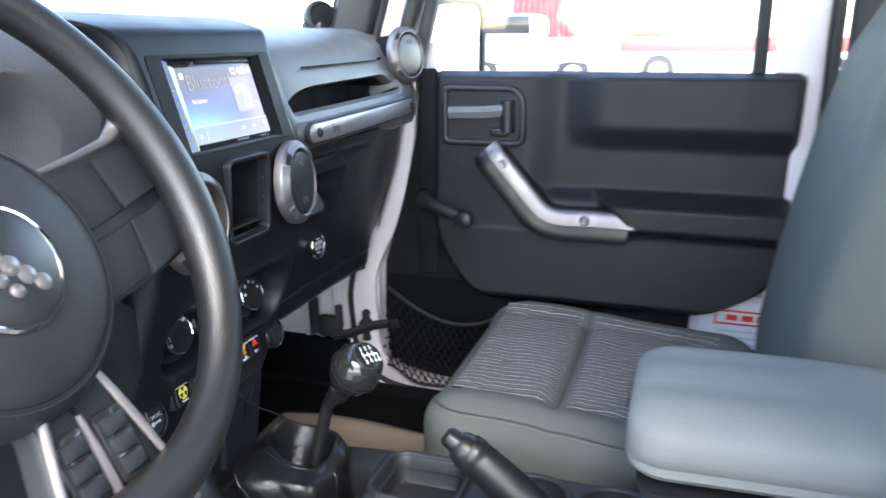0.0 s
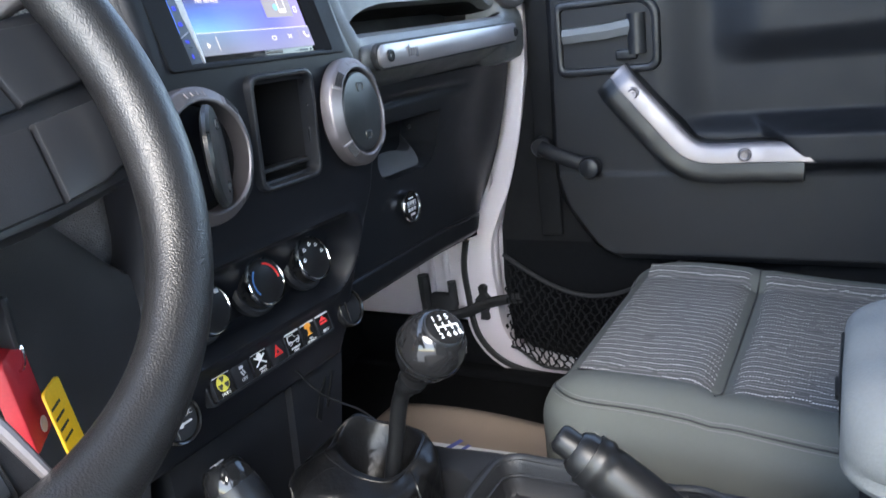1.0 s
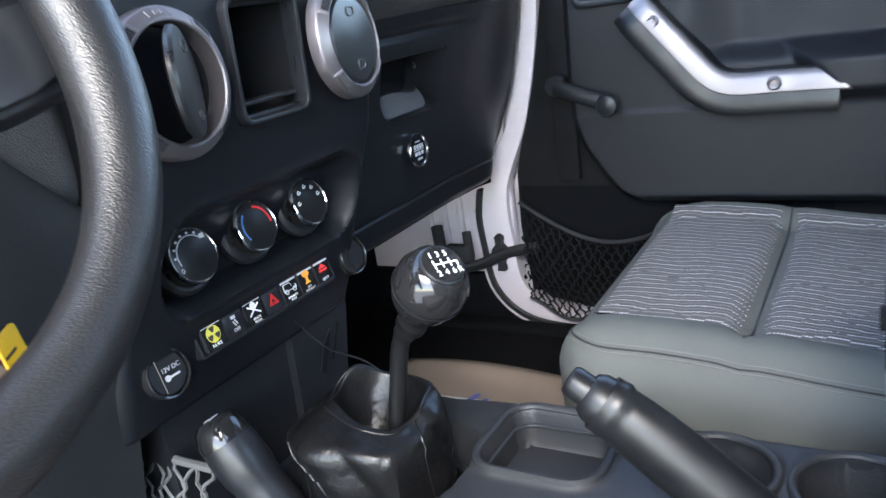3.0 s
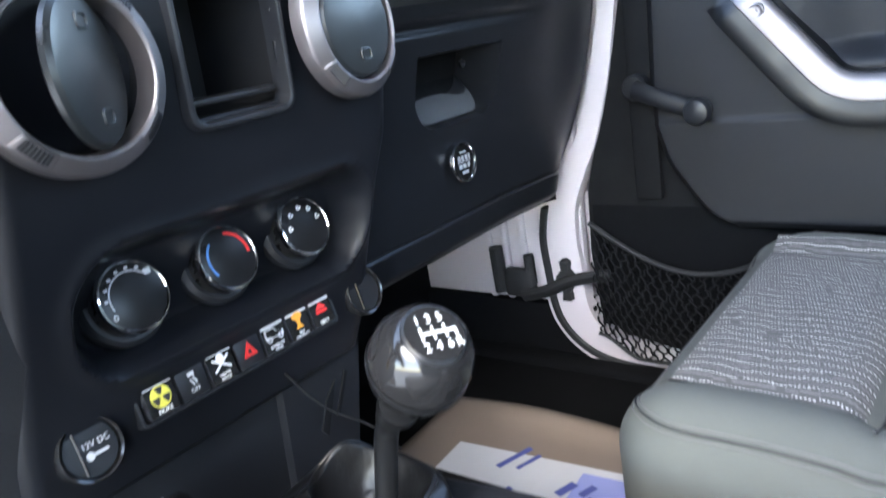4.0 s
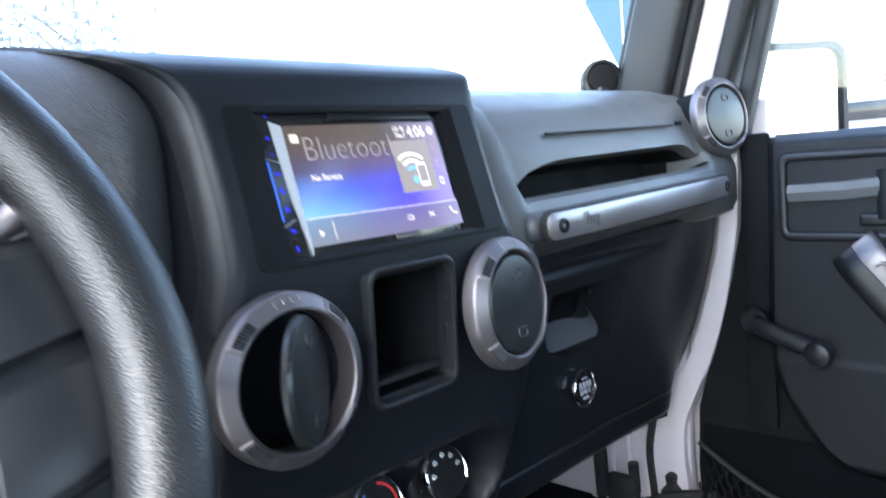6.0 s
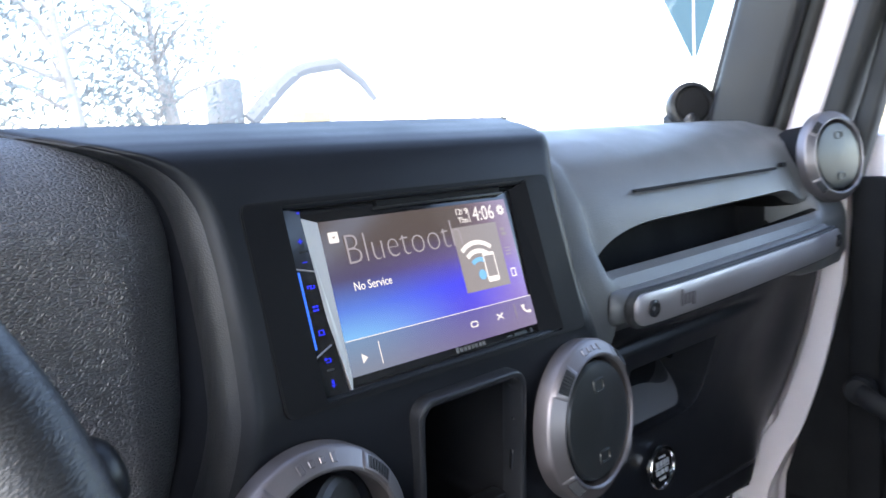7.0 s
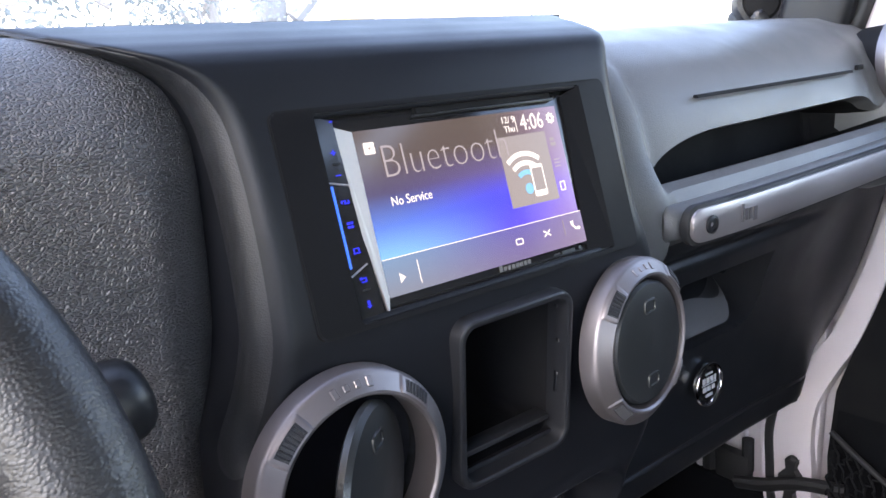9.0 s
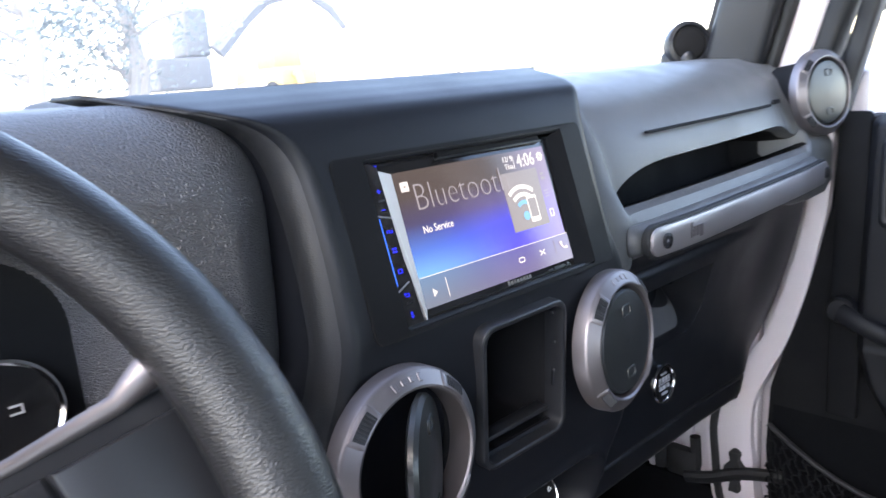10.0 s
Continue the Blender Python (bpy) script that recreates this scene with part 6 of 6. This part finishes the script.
for cy in (0.262, 0.165):
    part("cup_rim", tube([(0.035 + 0.044 * math.cos(a), cy + 0.044 * math.sin(a), CZ + 0.0045) for a in np.linspace(0, 2 * math.pi, 49)[:-1]], 0.0038, 10, loop=True), M_CONSOLE, console, "rounded rim of the cup holder")
    part("cup_liner", lathe([(0.0415, 0.002), (0.0405, -0.03), (0.038, -0.062), (0.0, -0.063)], 48, Matrix.Translation((0.035, cy, CZ)), cap=False), M_SMOOTH, console, "black cup holder liner")
part("console_side", rings([[(x, y, z) for x, z in ((-0.105, CZ - 0.016), (-0.1, 0.56), (0.1, 0.56), (0.105, CZ - 0.016), (0.1, CZ - 0.08), (-0.1, CZ - 0.08))] for y in (-0.1, 0.2, 0.45, 0.64)]), M_CONSOLE, console)
part("console_bridge", rings([[(x, y, z) for x, z in ((-0.12, 0.62), (-0.12, 0.83), (0.12, 0.83), (0.12, 0.62))] for y in (0.7, 0.78)]), M_SMOOTH, console)
br = [(0.04, 0.69), (0.05, 0.83), (0.152, 0.83), (0.118, 0.69)]
bridge = part("bridge_panel", rings([[(x, 0.69, z) for x, z in br], [(x, 0.73, z) for x, z in br]]), M_DOOR, console, "black trim panel under the switches", smooth=False)
for pts in (((0.107, 0.784), (0.086, 0.737), (0.080, 0.745), (0.092, 0.77)), ((0.123, 0.785), (0.103, 0.747), (0.1, 0.749), (0.12, 0.787))):
    part("trim_slot", rings([[(x, 0.688, z) for x, z in pts], [(x, 0.692, z) for x, z in pts]]), M_DEEP, bridge, smooth=False)

# armrest box behind the cup holders
arm = thing("armrest_box", Matrix.Translation((0.0, -0.05, 0.73)), "grey vinyl padded armrest lid on the console box", "armrest")
AX, AW, AF = 0.025, 0.108, 0.152


def lid(u, v):
    """A padded lid: u round its girth, v from the front end to the rear."""
    a = 2 * math.pi * u
    c, s = math.cos(a), math.sin(a)
    t = v * v
    end = math.sqrt(max(0.0, 1 - max(0.0, 1 - t / 0.1) ** 2))
    w, h = AW * (0.66 + 0.34 * end), 0.045 * (0.64 + 0.36 * end)
    crease = 1 - 0.05 * math.exp(-((s + 0.22) / 0.1) ** 2)          # seam between the pad and its lower lip
    x = w * abs(c) ** 0.62 * (1 if c > 0 else -1) * crease
    z = h * abs(s) ** 0.7 * (1 if s > 0 else -1)
    sag = 0.0025 * math.sin(9 * x / AW + 1) * math.sin(5 * t + 0.6) * max(0.0, s)
    return Vector((AX + x, AF - 0.42 * t, 0.882 + z + 0.004 * math.sin(math.pi * t) + sag))


part("padded_lid", rings([[lid(i / 64, j / 40) for i in range(64)] for j in range(41)]), M_VINYL, arm, "grained grey vinyl lid")
part("box_body", rings([[(AX + x, y, z) for x, y in rrect(0.2 - 0.012 * k, 0.36, 0.02, 5, 0, -0.06)] for k, z in enumerate((0.72, 0.76, 0.8, 0.838))][::-1]), M_DASH, arm, "black console box")
part("lid_lip", rings([[(AX + x, y, z) for x, y in rrect(0.206, 0.4, 0.03, 6, 0, -0.06)] for z in (0.832, 0.84)]), M_SMOOTH, arm)
LM = Matrix.Translation((AX + 0.01, AF + 0.0005, 0.881)) @ pose(0, 0, 0, 88)
part("lid_latch", tube([LM @ Vector((x, y, 0)) for x, y in rrect(0.1, 0.046, 0.016, 6)], 0.0009, 6, loop=True), M_DEEP, arm, "shut line of the latch button")
part("latch_slot", plate([(0.03 * math.cos(a) * 0.4, 0.012 * math.sin(a) * 0.6) for a in np.linspace(0, 2 * math.pi, 25)[:-1]], -0.004, 0.0008, LM @ Matrix.Translation((-0.01, 0.0, 0))), M_DEEP, arm, "dark latch hole")

# ---- gear lever ----
gear_lever = thing("gear_lever", Matrix.Translation((-0.03, 0.54, 0.68)), "black gear lever with round gloss knob and leather boot", "gear lever")
KC = Vector((-0.0395, 0.4495, 0.9105))
KM = Matrix.Translation(KC) @ pose(0, 0, 0, 40, -14, 0)
knob_profile = [(0.0, 0.029), (0.012, 0.0283), (0.0175, 0.0262), (0.0235, 0.0205), (0.0285, 0.009), (0.0285, -0.004), (0.025, -0.016), (0.019, -0.026), (0.014, -0.033), (0.0125, -0.038), (0.0, -0.039)]
kn = part("knob", lathe(knob_profile, 48, KM, cap=False), M_GLOSS, gear_lever, "round gloss black knob")
part("knob_band", lathe([(0.0291, -0.002), (0.0293, -0.0032), (0.0287, -0.0045)], 48, KM, cap=False), M_SMOOTH, kn)
part("knob_cap", lathe([(0.0168, 0.0268), (0.016, 0.0288), (0.0, 0.0296)], 40, KM, cap=False), M_GLOSS, kn)
part("cap_ring", lathe([(0.0178, 0.0258), (0.0174, 0.0278), (0.0164, 0.0284), (0.016, 0.027)], 40, KM, cap=False), M_SMOOTH, kn)
SH = KM @ Matrix.Translation((0, 0, 0.0297)) @ pose(0, 0, 0, 0, 0, -32)
for text, dx, dy in (("1", -0.0075, 0.008), ("3", -0.001, 0.008), ("5", 0.0055, 0.008), ("2", -0.0075, -0.008), ("4", -0.001, -0.008), ("6", 0.0055, -0.008), ("R", 0.011, -0.008)):
    part("shift_digit", letters(text, 0.007, SH @ Matrix.Translation((dx, dy, -0.0003)), 0.0005), M_WHITEMARK, kn)
part("shift_gate", bars([(-0.0078, 0, 0.0012, 0.0075), (-0.001, 0, 0.0012, 0.0075), (0.0058, 0, 0.0012, 0.0075), (0.0017, 0, 0.0195, 0.0012), (0.0114, -0.002, 0.0012, 0.004)], SH @ Matrix.Translation((0, 0, -0.0006)), 0.0005), M_WHITEMARK, kn)
part("stalk", tube(smooth_path([KC + Vector((0.0, 0.02, -0.03)), (-0.034, 0.49, 0.855), (-0.03, 0.506, 0.80), (-0.026, 0.53, 0.72)], 16), [0.0125] * 2 + [0.0095] * 2 + [0.0074] * 12, 16), M_GRIP, gear_lever, "black lever stalk")
BOOT = smooth_path([(0.046, 0, 0.688), (0.056, 0, 0.69), (0.065, 0, 0.7), (0.069, 0, 0.716), (0.067, 0, 0.735), (0.063, 0, 0.754), (0.06, 0, 0.77), (0.057, 0, 0.781), (0.047, 0, 0.788), (0.042, 0, 0.7905), (0.039, 0, 0.7895), (0.036, 0, 0.78), (0.026, 0, 0.755), (0.012, 0, 0.735)], 44)
NB = 120


def bell(a, at, wide):
    d = (a - at + math.pi) % (2 * math.pi) - math.pi
    return math.exp(-(d / wide) ** 2)


def boot_point(i, k):
    """Slack leather: k runs from the foot over the open mouth and down inside to the stalk."""
    r, _, z = BOOT[k]
    a = 2 * math.pi * i / NB
    f = k / 43
    slack = math.sin(math.pi * min(1, f * 1.15))
    fold = slack * (0.0035 * math.sin(2 * a + 3.2 * f) + 0.0025 * math.sin(3 * a - 6 * f + 1.0) + 0.002 * math.sin(7 * a + 9 * f) * math.sin(4 * f + a))
    crease = 0.0065 * slack * (1 - 0.7 * step(0.45, 0.62, f)) * (abs(math.sin(2 * a + 5.0 * f + 0.6)) ** 0.5 - 0.65) + 0.003 * slack * (1 - 0.8 * step(0.45, 0.62, f)) * (abs(math.sin(1.5 * a - 8.0 * f)) ** 0.6 - 0.6)
    crease += 0.0038 * slack * (1 - 0.8 * step(0.42, 0.6, f)) * math.sin(19 * f + 1.6 * math.sin(2 * a + 1)) * (0.55 + 0.45 * math.sin(1.5 * a + 0.7))
    mouth = step(0.42, 0.62, f) * (1 - step(0.75, 0.98, f))
    belly = math.exp(-((f - 0.5) / 0.12) ** 2)
    out = 0.02 * belly * bell(a, 2.45, 0.6) - 0.004 * belly * bell(a, 5.6, 0.7)
    peak = mouth * (0.017 * bell(a, 1.1, 0.5) + 0.006 * bell(a, 2.4, 0.4) - 0.014 * bell(a, 4.0, 0.9) - 0.004 * bell(a, 5.5, 0.5))
    sq = 1 / max(abs(math.cos(a)), abs(math.sin(a))) ** (0.5 * (1 - f))
    c = Vector((-0.022 - 0.004 * belly + 0.008 * mouth, 0.548 - 0.012 * (z - 0.7) / 0.1, 0))
    g = r * sq + fold + crease + out
    return c + Vector((0.9 * g * math.cos(a), 0.98 * g * math.sin(a), z + peak + 0.4 * fold))


part("boot", rings([[boot_point(i, k) for i in range(NB)] for k in range(44)], cap=False), M_LEATHER, gear_lever, "creased black leather boot")
piping = []
for i in range(42, 113):
    d = (2 * math.pi * i / NB - 4.1) / 1.8
    piping.append(boot_point(i, int(round(6 + (17 if d < 0 else 8) * abs(d) ** 1.6))))
part("boot_piping", tube(piping, 0.0014, 6), M_LEATHER, gear_lever, "leather piping")
part("mouth_seam", tube([boot_point(i, 28) for i in range(NB)], 0.0009, 6, loop=True), M_LEATHER, gear_lever)
for a0 in (14, 50, 84, 108):
    part("boot_seam", tube([boot_point((a0 + k // 9) % NB, k) for k in range(4, 28)], 0.001, 5), M_LEATHER, gear_lever)
part("boot_surround", hoop(rrect(0.15, 0.18, 0.045, 8), rrect(0.108, 0.128, 0.03, 8), 0, 0.006, Matrix.Translation((-0.018, 0.545, 0.686)), 0.002), M_SMOOTH, gear_lever)

# ---- transfer lever ----
tl = thing("transfer_lever", Matrix.Translation((-0.09, 0.62, 0.68)), "short black four wheel drive lever with plastic grip", "transfer lever")
part("grip", tube(smooth_path([(-0.088, 0.58, 0.67), (-0.093, 0.61, 0.715), (-0.097, 0.634, 0.755), (-0.099, 0.648, 0.78)], 14), [0.021] * 4 + [0.0225] * 4 + [0.0245] * 4 + [0.0235] * 2, 24), M_SMOOTH, tl)
TLM = Matrix.Translation((-0.099, 0.648, 0.78)) @ pose(0, 0, 0, -30, 0, 0)
part("grip_cap", lathe([(0.0236, -0.004), (0.0236, 0.002), (0.0205, 0.014), (0.016, 0.019), (0.0, 0.0205)], 32, TLM, cap=False), M_GLOSS, tl, "gloss black cap")
part("cap_marks", bars([(-0.003, 0.004, 0.006, 0.002), (0.004, 0.0, 0.002, 0.008), (-0.002, -0.004, 0.008, 0.002)], TLM @ Matrix.Translation((0, 0, 0.02)), 0.0006), M_LIGHTMARK, tl)

# ---- hand brake ----
hbk = thing("hand_brake", Matrix.Translation((-0.05, 0.2, 0.72)), "black hand brake lever with push button", "hand brake")
path = smooth_path([(-0.049, 0.125, 0.68), (-0.051, 0.19, 0.738), (-0.053, 0.25, 0.789), (-0.055, 0.3, 0.83), (-0.056, 0.316, 0.842)], 26)
part("brake_grip", tube(path, [0.0165 + 0.0038 * math.sin(math.pi * min(1, i / 25 * 1.1)) + 0.002 * (i > 20) for i in range(26)], 20, flat=1.15, up=(0, 0, 1)), M_GRIP, hbk, "black ribless brake grip")
part("grip_inlay", tube([p + Vector((0.0, -0.007, 0.0125)) for p in path[9:22]], [0.002] + [0.0052] * 11 + [0.002], 10), M_GLOSS, hbk)
bd = (path[-1] - path[-3]).normalized()
part("brake_collar", tube([path[-1] - bd * 0.004, path[-1] + bd * 0.006, path[-1] + bd * 0.012], [0.0185, 0.0178, 0.014], 20), M_GRIP, hbk)
part("brake_button", tube([path[-1] + bd * 0.006, path[-1] + bd * 0.024, path[-1] + bd * 0.027], [0.0118, 0.0112, 0.009], 14), M_GRIP, hbk, "black push button")

# ---- loose things ----
mat = thing("paper_floor_mat", Matrix.Translation((0.37, 0.7, 0.502)), "tan paper floor mat with white and blue printed sheet", "floor mat")
curl = sheet(lambda u, v: Vector((0.2 + 0.325 * u, 0.52 + 0.37 * v, 0.503 + 0.006 * math.sin(3 * u + 2 * v) ** 2 + 0.012 * step(0.85, 1, u) * math.sin(math.pi * v))), 24, 24)
thicken(part("kraft_sheet", curl, M_TAN, mat, "plain tan paper"), 0.001)
PM = Matrix.Translation((0.345, 0.64, 0.514)) @ pose(0, 0, 0, 0, 0, 4)
part("printed_sheet", plate(rrect(0.15, 0.32, 0.002, 2), 0, 0.0008, PM), M_PAPER, mat, "white printed sheet")
part("blue_field", plate(rrect(0.1, 0.1, 0.001, 2, 0.01, -0.08), 0.0008, 0.0014, PM), M_BLUEPAPER, mat, "pale blue printed field")
for row in ((0.03, 0.088, 0.058, 0.009), (0.036, 0.066, 0.04, 0.007), (0.03, -0.012, 0.03, 0.012), (0.045, -0.034, 0.024, 0.01), (0.02, -0.05, 0.036, 0.012), (-0.03, -0.03, 0.03, 0.01), (-0.03, 0.04, 0.03, 0.008)):
    part("printed_word", bars([row], PM @ Matrix.Translation((0, 0, 0.0014)) @ pose(0, 0, 0, 0, 0, -24), 0.0004), M_BLUEINK, mat)
cable = thing("charging_cable", Matrix.Translation((0.05, 0.66, 0.78)), "thin black cable hanging under the switches", "cable")
part("wire", tube(smooth_path([(0.038, 0.682, 0.835), (0.046, 0.672, 0.818), (0.053, 0.663, 0.8), (0.064, 0.65, 0.782), (0.08, 0.625, 0.765), (0.085, 0.6, 0.745)], 20), 0.0012, 6), M_DEEP, cable)


def side_net(u, v):
    return Vector((-0.116 - 0.012 * math.sin(math.pi * v), 0.75 - 0.1 * u, 0.67 + 0.088 * v))


net = thing("console_net", Matrix.Translation((-0.115, 0.64, 0.67)), "grey cord net pouch on the console's driver side", "net pouch")
part("net", net_mesh(side_net, 4, 4, 0.0018), M_STITCH, net, kind="stuff")
part("net_edge", tube([side_net(u, 1) for u in np.linspace(0, 1, 12)], 0.004, 8), M_STITCH, net)

# ---- outside ----
def noisy_ground(u, v):
    return Vector((-300 + 600 * u, -300 + 600 * v, 0))


alone("ground", sheet(noisy_ground, 20, 20), surface("pale_gravel", (0.5, 0.49, 0.47), 0.95, var=0.2, scale=0.6, bump=0.4, bscale=30, depth=0.01), "pale gravel yard", "ground", kind="structure")
M_BARK = surface("bark", (0.22, 0.21, 0.195), 0.95, bump=0.6, bscale=30, depth=0.02)
# leaf colour greyed and paled in place of the bloom and haze outside
M_LEAF = surface("paled_foliage", (0.11, 0.135, 0.135), 0.8, var=0.4, scale=2, bump=0)
rng = random.Random(4)


def tree(x, y, h, spread):
    t = thing("tree", Matrix.Translation((x, y, 0)), "leafy tree with grey trunk at the yard's edge", "tree", "trees at the yard's edge")
    b = tube([(0, 0, 0), (0.05 * h, 0, h * 0.3), (0.02 * h, 0.03 * h, h * 0.6), (0, 0, h * 0.9)], [0.03 * h, 0.022 * h, 0.014 * h, 0.004 * h], 8)
    ends = []
    for k in range(14):
        a, z = rng.uniform(0, 6.28), h * rng.uniform(0.15, 0.8)
        e = Vector((spread * math.cos(a) * rng.uniform(0.5, 1), spread * math.sin(a) * rng.uniform(0.5, 1), z + h * rng.uniform(0.05, 0.25)))
        tube([(0.02 * h, 0.02 * h, z), Vector((0, 0, z)).lerp(e, 0.5) + Vector((0, 0, 0.02 * h)), e], [0.009 * h, 0.006 * h, 0.002 * h], 5, bm=b)
        ends.append(e)
    part("trunk", b, M_BARK, t, local=True)
    verts, faces = [], []
    for e in ends:
        for q in range(130):
            c = e + Vector((rng.gauss(0, 0.2), rng.gauss(0, 0.2), rng.gauss(0, 0.2))) * h * 0.5
            u = Vector((rng.gauss(0, 1), rng.gauss(0, 1), rng.gauss(0, 1))).normalized() * h * rng.uniform(0.008, 0.02)
            w = u.orthogonal().normalized() * u.length * 0.6
            n = len(verts)
            verts += [c - u, c + w, c + u, c - w]
            faces.append((n, n + 1, n + 2, n + 3))
    me = bpy.data.meshes.new("crown")
    me.from_pydata(verts, [], faces)
    me.materials.append(M_LEAF)
    ob = new("crown", me)
    ob.parent = t
    tagged(ob, kind="stuff")


for x, y, h, s in ((6.5, 24, 9, 3.2), (3, 27, 10, 3.5), (10.5, 27, 9, 3), (-2, 26, 8, 3), (13.5, 33, 8, 3), (46, 46, 6, 2.6)):
    tree(x, y, h, s)

M_REDBODY = surface("red_vehicle_paint", (0.26, 0.05, 0.045), 0.5, coat=0.1, bump=0)
M_YELBODY = surface("yellow_vehicle_paint", (0.42, 0.3, 0.1), 0.5, bump=0)


def wheel_at(parent, x, y, r):
    w = part("wheel", lathe([(0.0, -0.1), (r * 0.6, -0.1), (r, -0.08), (r, 0.08), (r * 0.6, 0.1), (0.0, 0.1)], 24, Matrix.Translation((x, y, r)) @ pose(0, 0, 0, 0, 90, 0), cap=False), M_RUBBER, parent)
    part("wheel_rim", lathe([(0.0, -0.11), (r * 0.58, -0.11), (r * 0.58, 0.11), (0.0, 0.11)], 20, Matrix.Translation((x, y, r)) @ pose(0, 0, 0, 0, 90, 0), cap=False), M_SILVER, w)


M_GREYBODY = surface("pale_grey_vehicle_paint", (0.2, 0.21, 0.23), 0.4, coat=0.3, bump=0)
truck = thing("pickup_truck", Matrix.Translation((20, 3.5, 0)), "pale grey pickup truck parked across the yard", "truck")
part("truck_body", box(20, 4.4, 0.95, 1.9, 3.6, 0.7, 0.12, 3), M_GREYBODY, truck)
part("truck_cab", box(20, 5.0, 1.55, 1.7, 1.7, 0.7, 0.2, 3), M_GREYBODY, truck)
part("truck_window", box(19.13, 5.0, 1.62, 0.04, 1.3, 0.42, 0.02), M_GLOSS, truck)
for yy in (3.2, 5.6):
    wheel_at(truck, 19.15, yy, 0.4)
crate = thing("shipping_container", Matrix.Translation((27, 5.3, 0)), "faded maroon steel container beyond the parked truck", "container")
part("container_box", box(27, 5.3, 1.9, 2.4, 2.2, 1.9, 0.03), surface("faded_maroon_paint", (0.14, 0.03, 0.045), 0.6, bump=0), crate)
for k in range(10):
    part("container_rib", box(25.78, 4.4 + 0.2 * k, 1.9, 0.05, 0.08, 1.8, 0.01), M_REDBODY, crate)
part("container_skid", box(27, 5.3, 0.5, 2.2, 2.0, 0.95, 0.02), M_GREYBODY, crate)
trailer = thing("flat_trailer", Matrix.Translation((22, -2, 0)), "long low red flatbed trailer across the yard", "trailer")
part("trailer_deck", box(22, -1.5, 1.1, 2.3, 7.5, 0.35, 0.04), M_REDBODY, trailer)
part("trailer_load", box(22, -0.2, 1.75, 1.8, 1.6, 0.9, 0.1), M_YELBODY, trailer, "yellow machine on the deck")
part("trailer_load", box(22, 1.6, 1.6, 1.6, 0.9, 0.6, 0.1), M_REDBODY, trailer)
for yy in (-4.0, -3.0, 1.2):
    wheel_at(trailer, 20.95, yy, 0.42)
M_DARKBODY = surface("grey_machine_paint", (0.11, 0.115, 0.12), 0.6, bump=0)


def heap(u, v):
    a, r = 2 * math.pi * u, v
    h = 3.6 * (1 - r) ** 1.0 * (1 + 0.12 * math.sin(3 * a + 5 * r)) - 0.05
    return Vector((22 + 7.5 * r * math.cos(a), 32 + 5 * r * math.sin(a), max(h, -0.05)))


alone("gravel_heap", sheet(heap, 48, 16), surface("white_gravel", (0.7, 0.7, 0.7), 0.95, var=0.15, scale=1.2, bump=0.5, bscale=8, depth=0.05), "white gravel heap beyond the windscreen", "gravel heap")
digger = thing("excavator", Matrix.Translation((17, 38, 0)), "grey excavator with raised arm behind the gravel heap", "excavator")
part("digger_body", box(17.5, 38.5, 2.2, 3.0, 3.6, 1.6, 0.2, 3), M_DARKBODY, digger)
part("digger_cab", box(18.6, 38, 4.2, 1.4, 1.8, 2.4, 0.2, 3), M_DARKBODY, digger)
part("digger_track", box(17.5, 37.4, 0.6, 3.4, 0.8, 1.1, 0.4, 4), M_RUBBER, digger)
part("digger_boom", tube(smooth_path([(19.5, 37, 3.2), (22, 36.5, 5.6), (24.6, 36, 6.2)], 10), [0.45] * 5 + [0.36] * 5, 8), M_DARKBODY, digger)
part("digger_stick", tube([(24.4, 36, 6.3), (26, 35.8, 5.2), (26.8, 35.7, 4.2)], [0.3, 0.26, 0.2], 8), M_DARKBODY, digger)
loader = thing("wheel_loader", Matrix.Translation((19, 31, 0)), "yellow wheel loader standing beyond the yard", "loader")
part("loader_body", box(19, 31, 1.5, 2.0, 4.0, 1.2, 0.2, 3), M_YELBODY, loader)
part("loader_cab", box(19, 30.6, 2.6, 1.5, 1.5, 1.2, 0.1), M_YELBODY, loader)
part("loader_bucket", box(18.6, 28.2, 0.9, 2.6, 0.9, 0.9, 0.2, 3), M_YELBODY, loader)
part("loader_arm", tube([(18.8, 29.5, 1.8), (18.7, 28.7, 1.7), (18.6, 28.3, 1.2)], 0.18, 8), M_YELBODY, loader)
for xx in (18.0, 20.0):
    for yy in (29.7, 32.3):
        wheel_at(loader, xx, yy, 0.75)
flag = thing("banner_flag", Matrix.Translation((20.6, 12.9, 0)), "tall blue banner flag on a thin pole", "flag")
part("flag_pole", tube([(20.9, 12.3, 0), (20.9, 12.3, 7.0)], 0.04, 8), M_SILVER, flag)
part("flag_cloth", rings([[Vector((20.9, 12.3, 3.3)), Vector((21.2, 11.6, 5.5)), Vector((21.0, 11.8, 7.0)), Vector((20.7, 12.9, 7.0)), Vector((20.6, 13.4, 5.8))], [Vector((20.93, 12.3, 3.3)), Vector((21.23, 11.6, 5.5)), Vector((21.03, 11.8, 7.0)), Vector((20.73, 12.9, 7.0)), Vector((20.63, 13.4, 5.8))]]), surface("blue_flag_cloth", (0.02, 0.055, 0.075), 0.8, bump=0.1), flag, smooth=False)
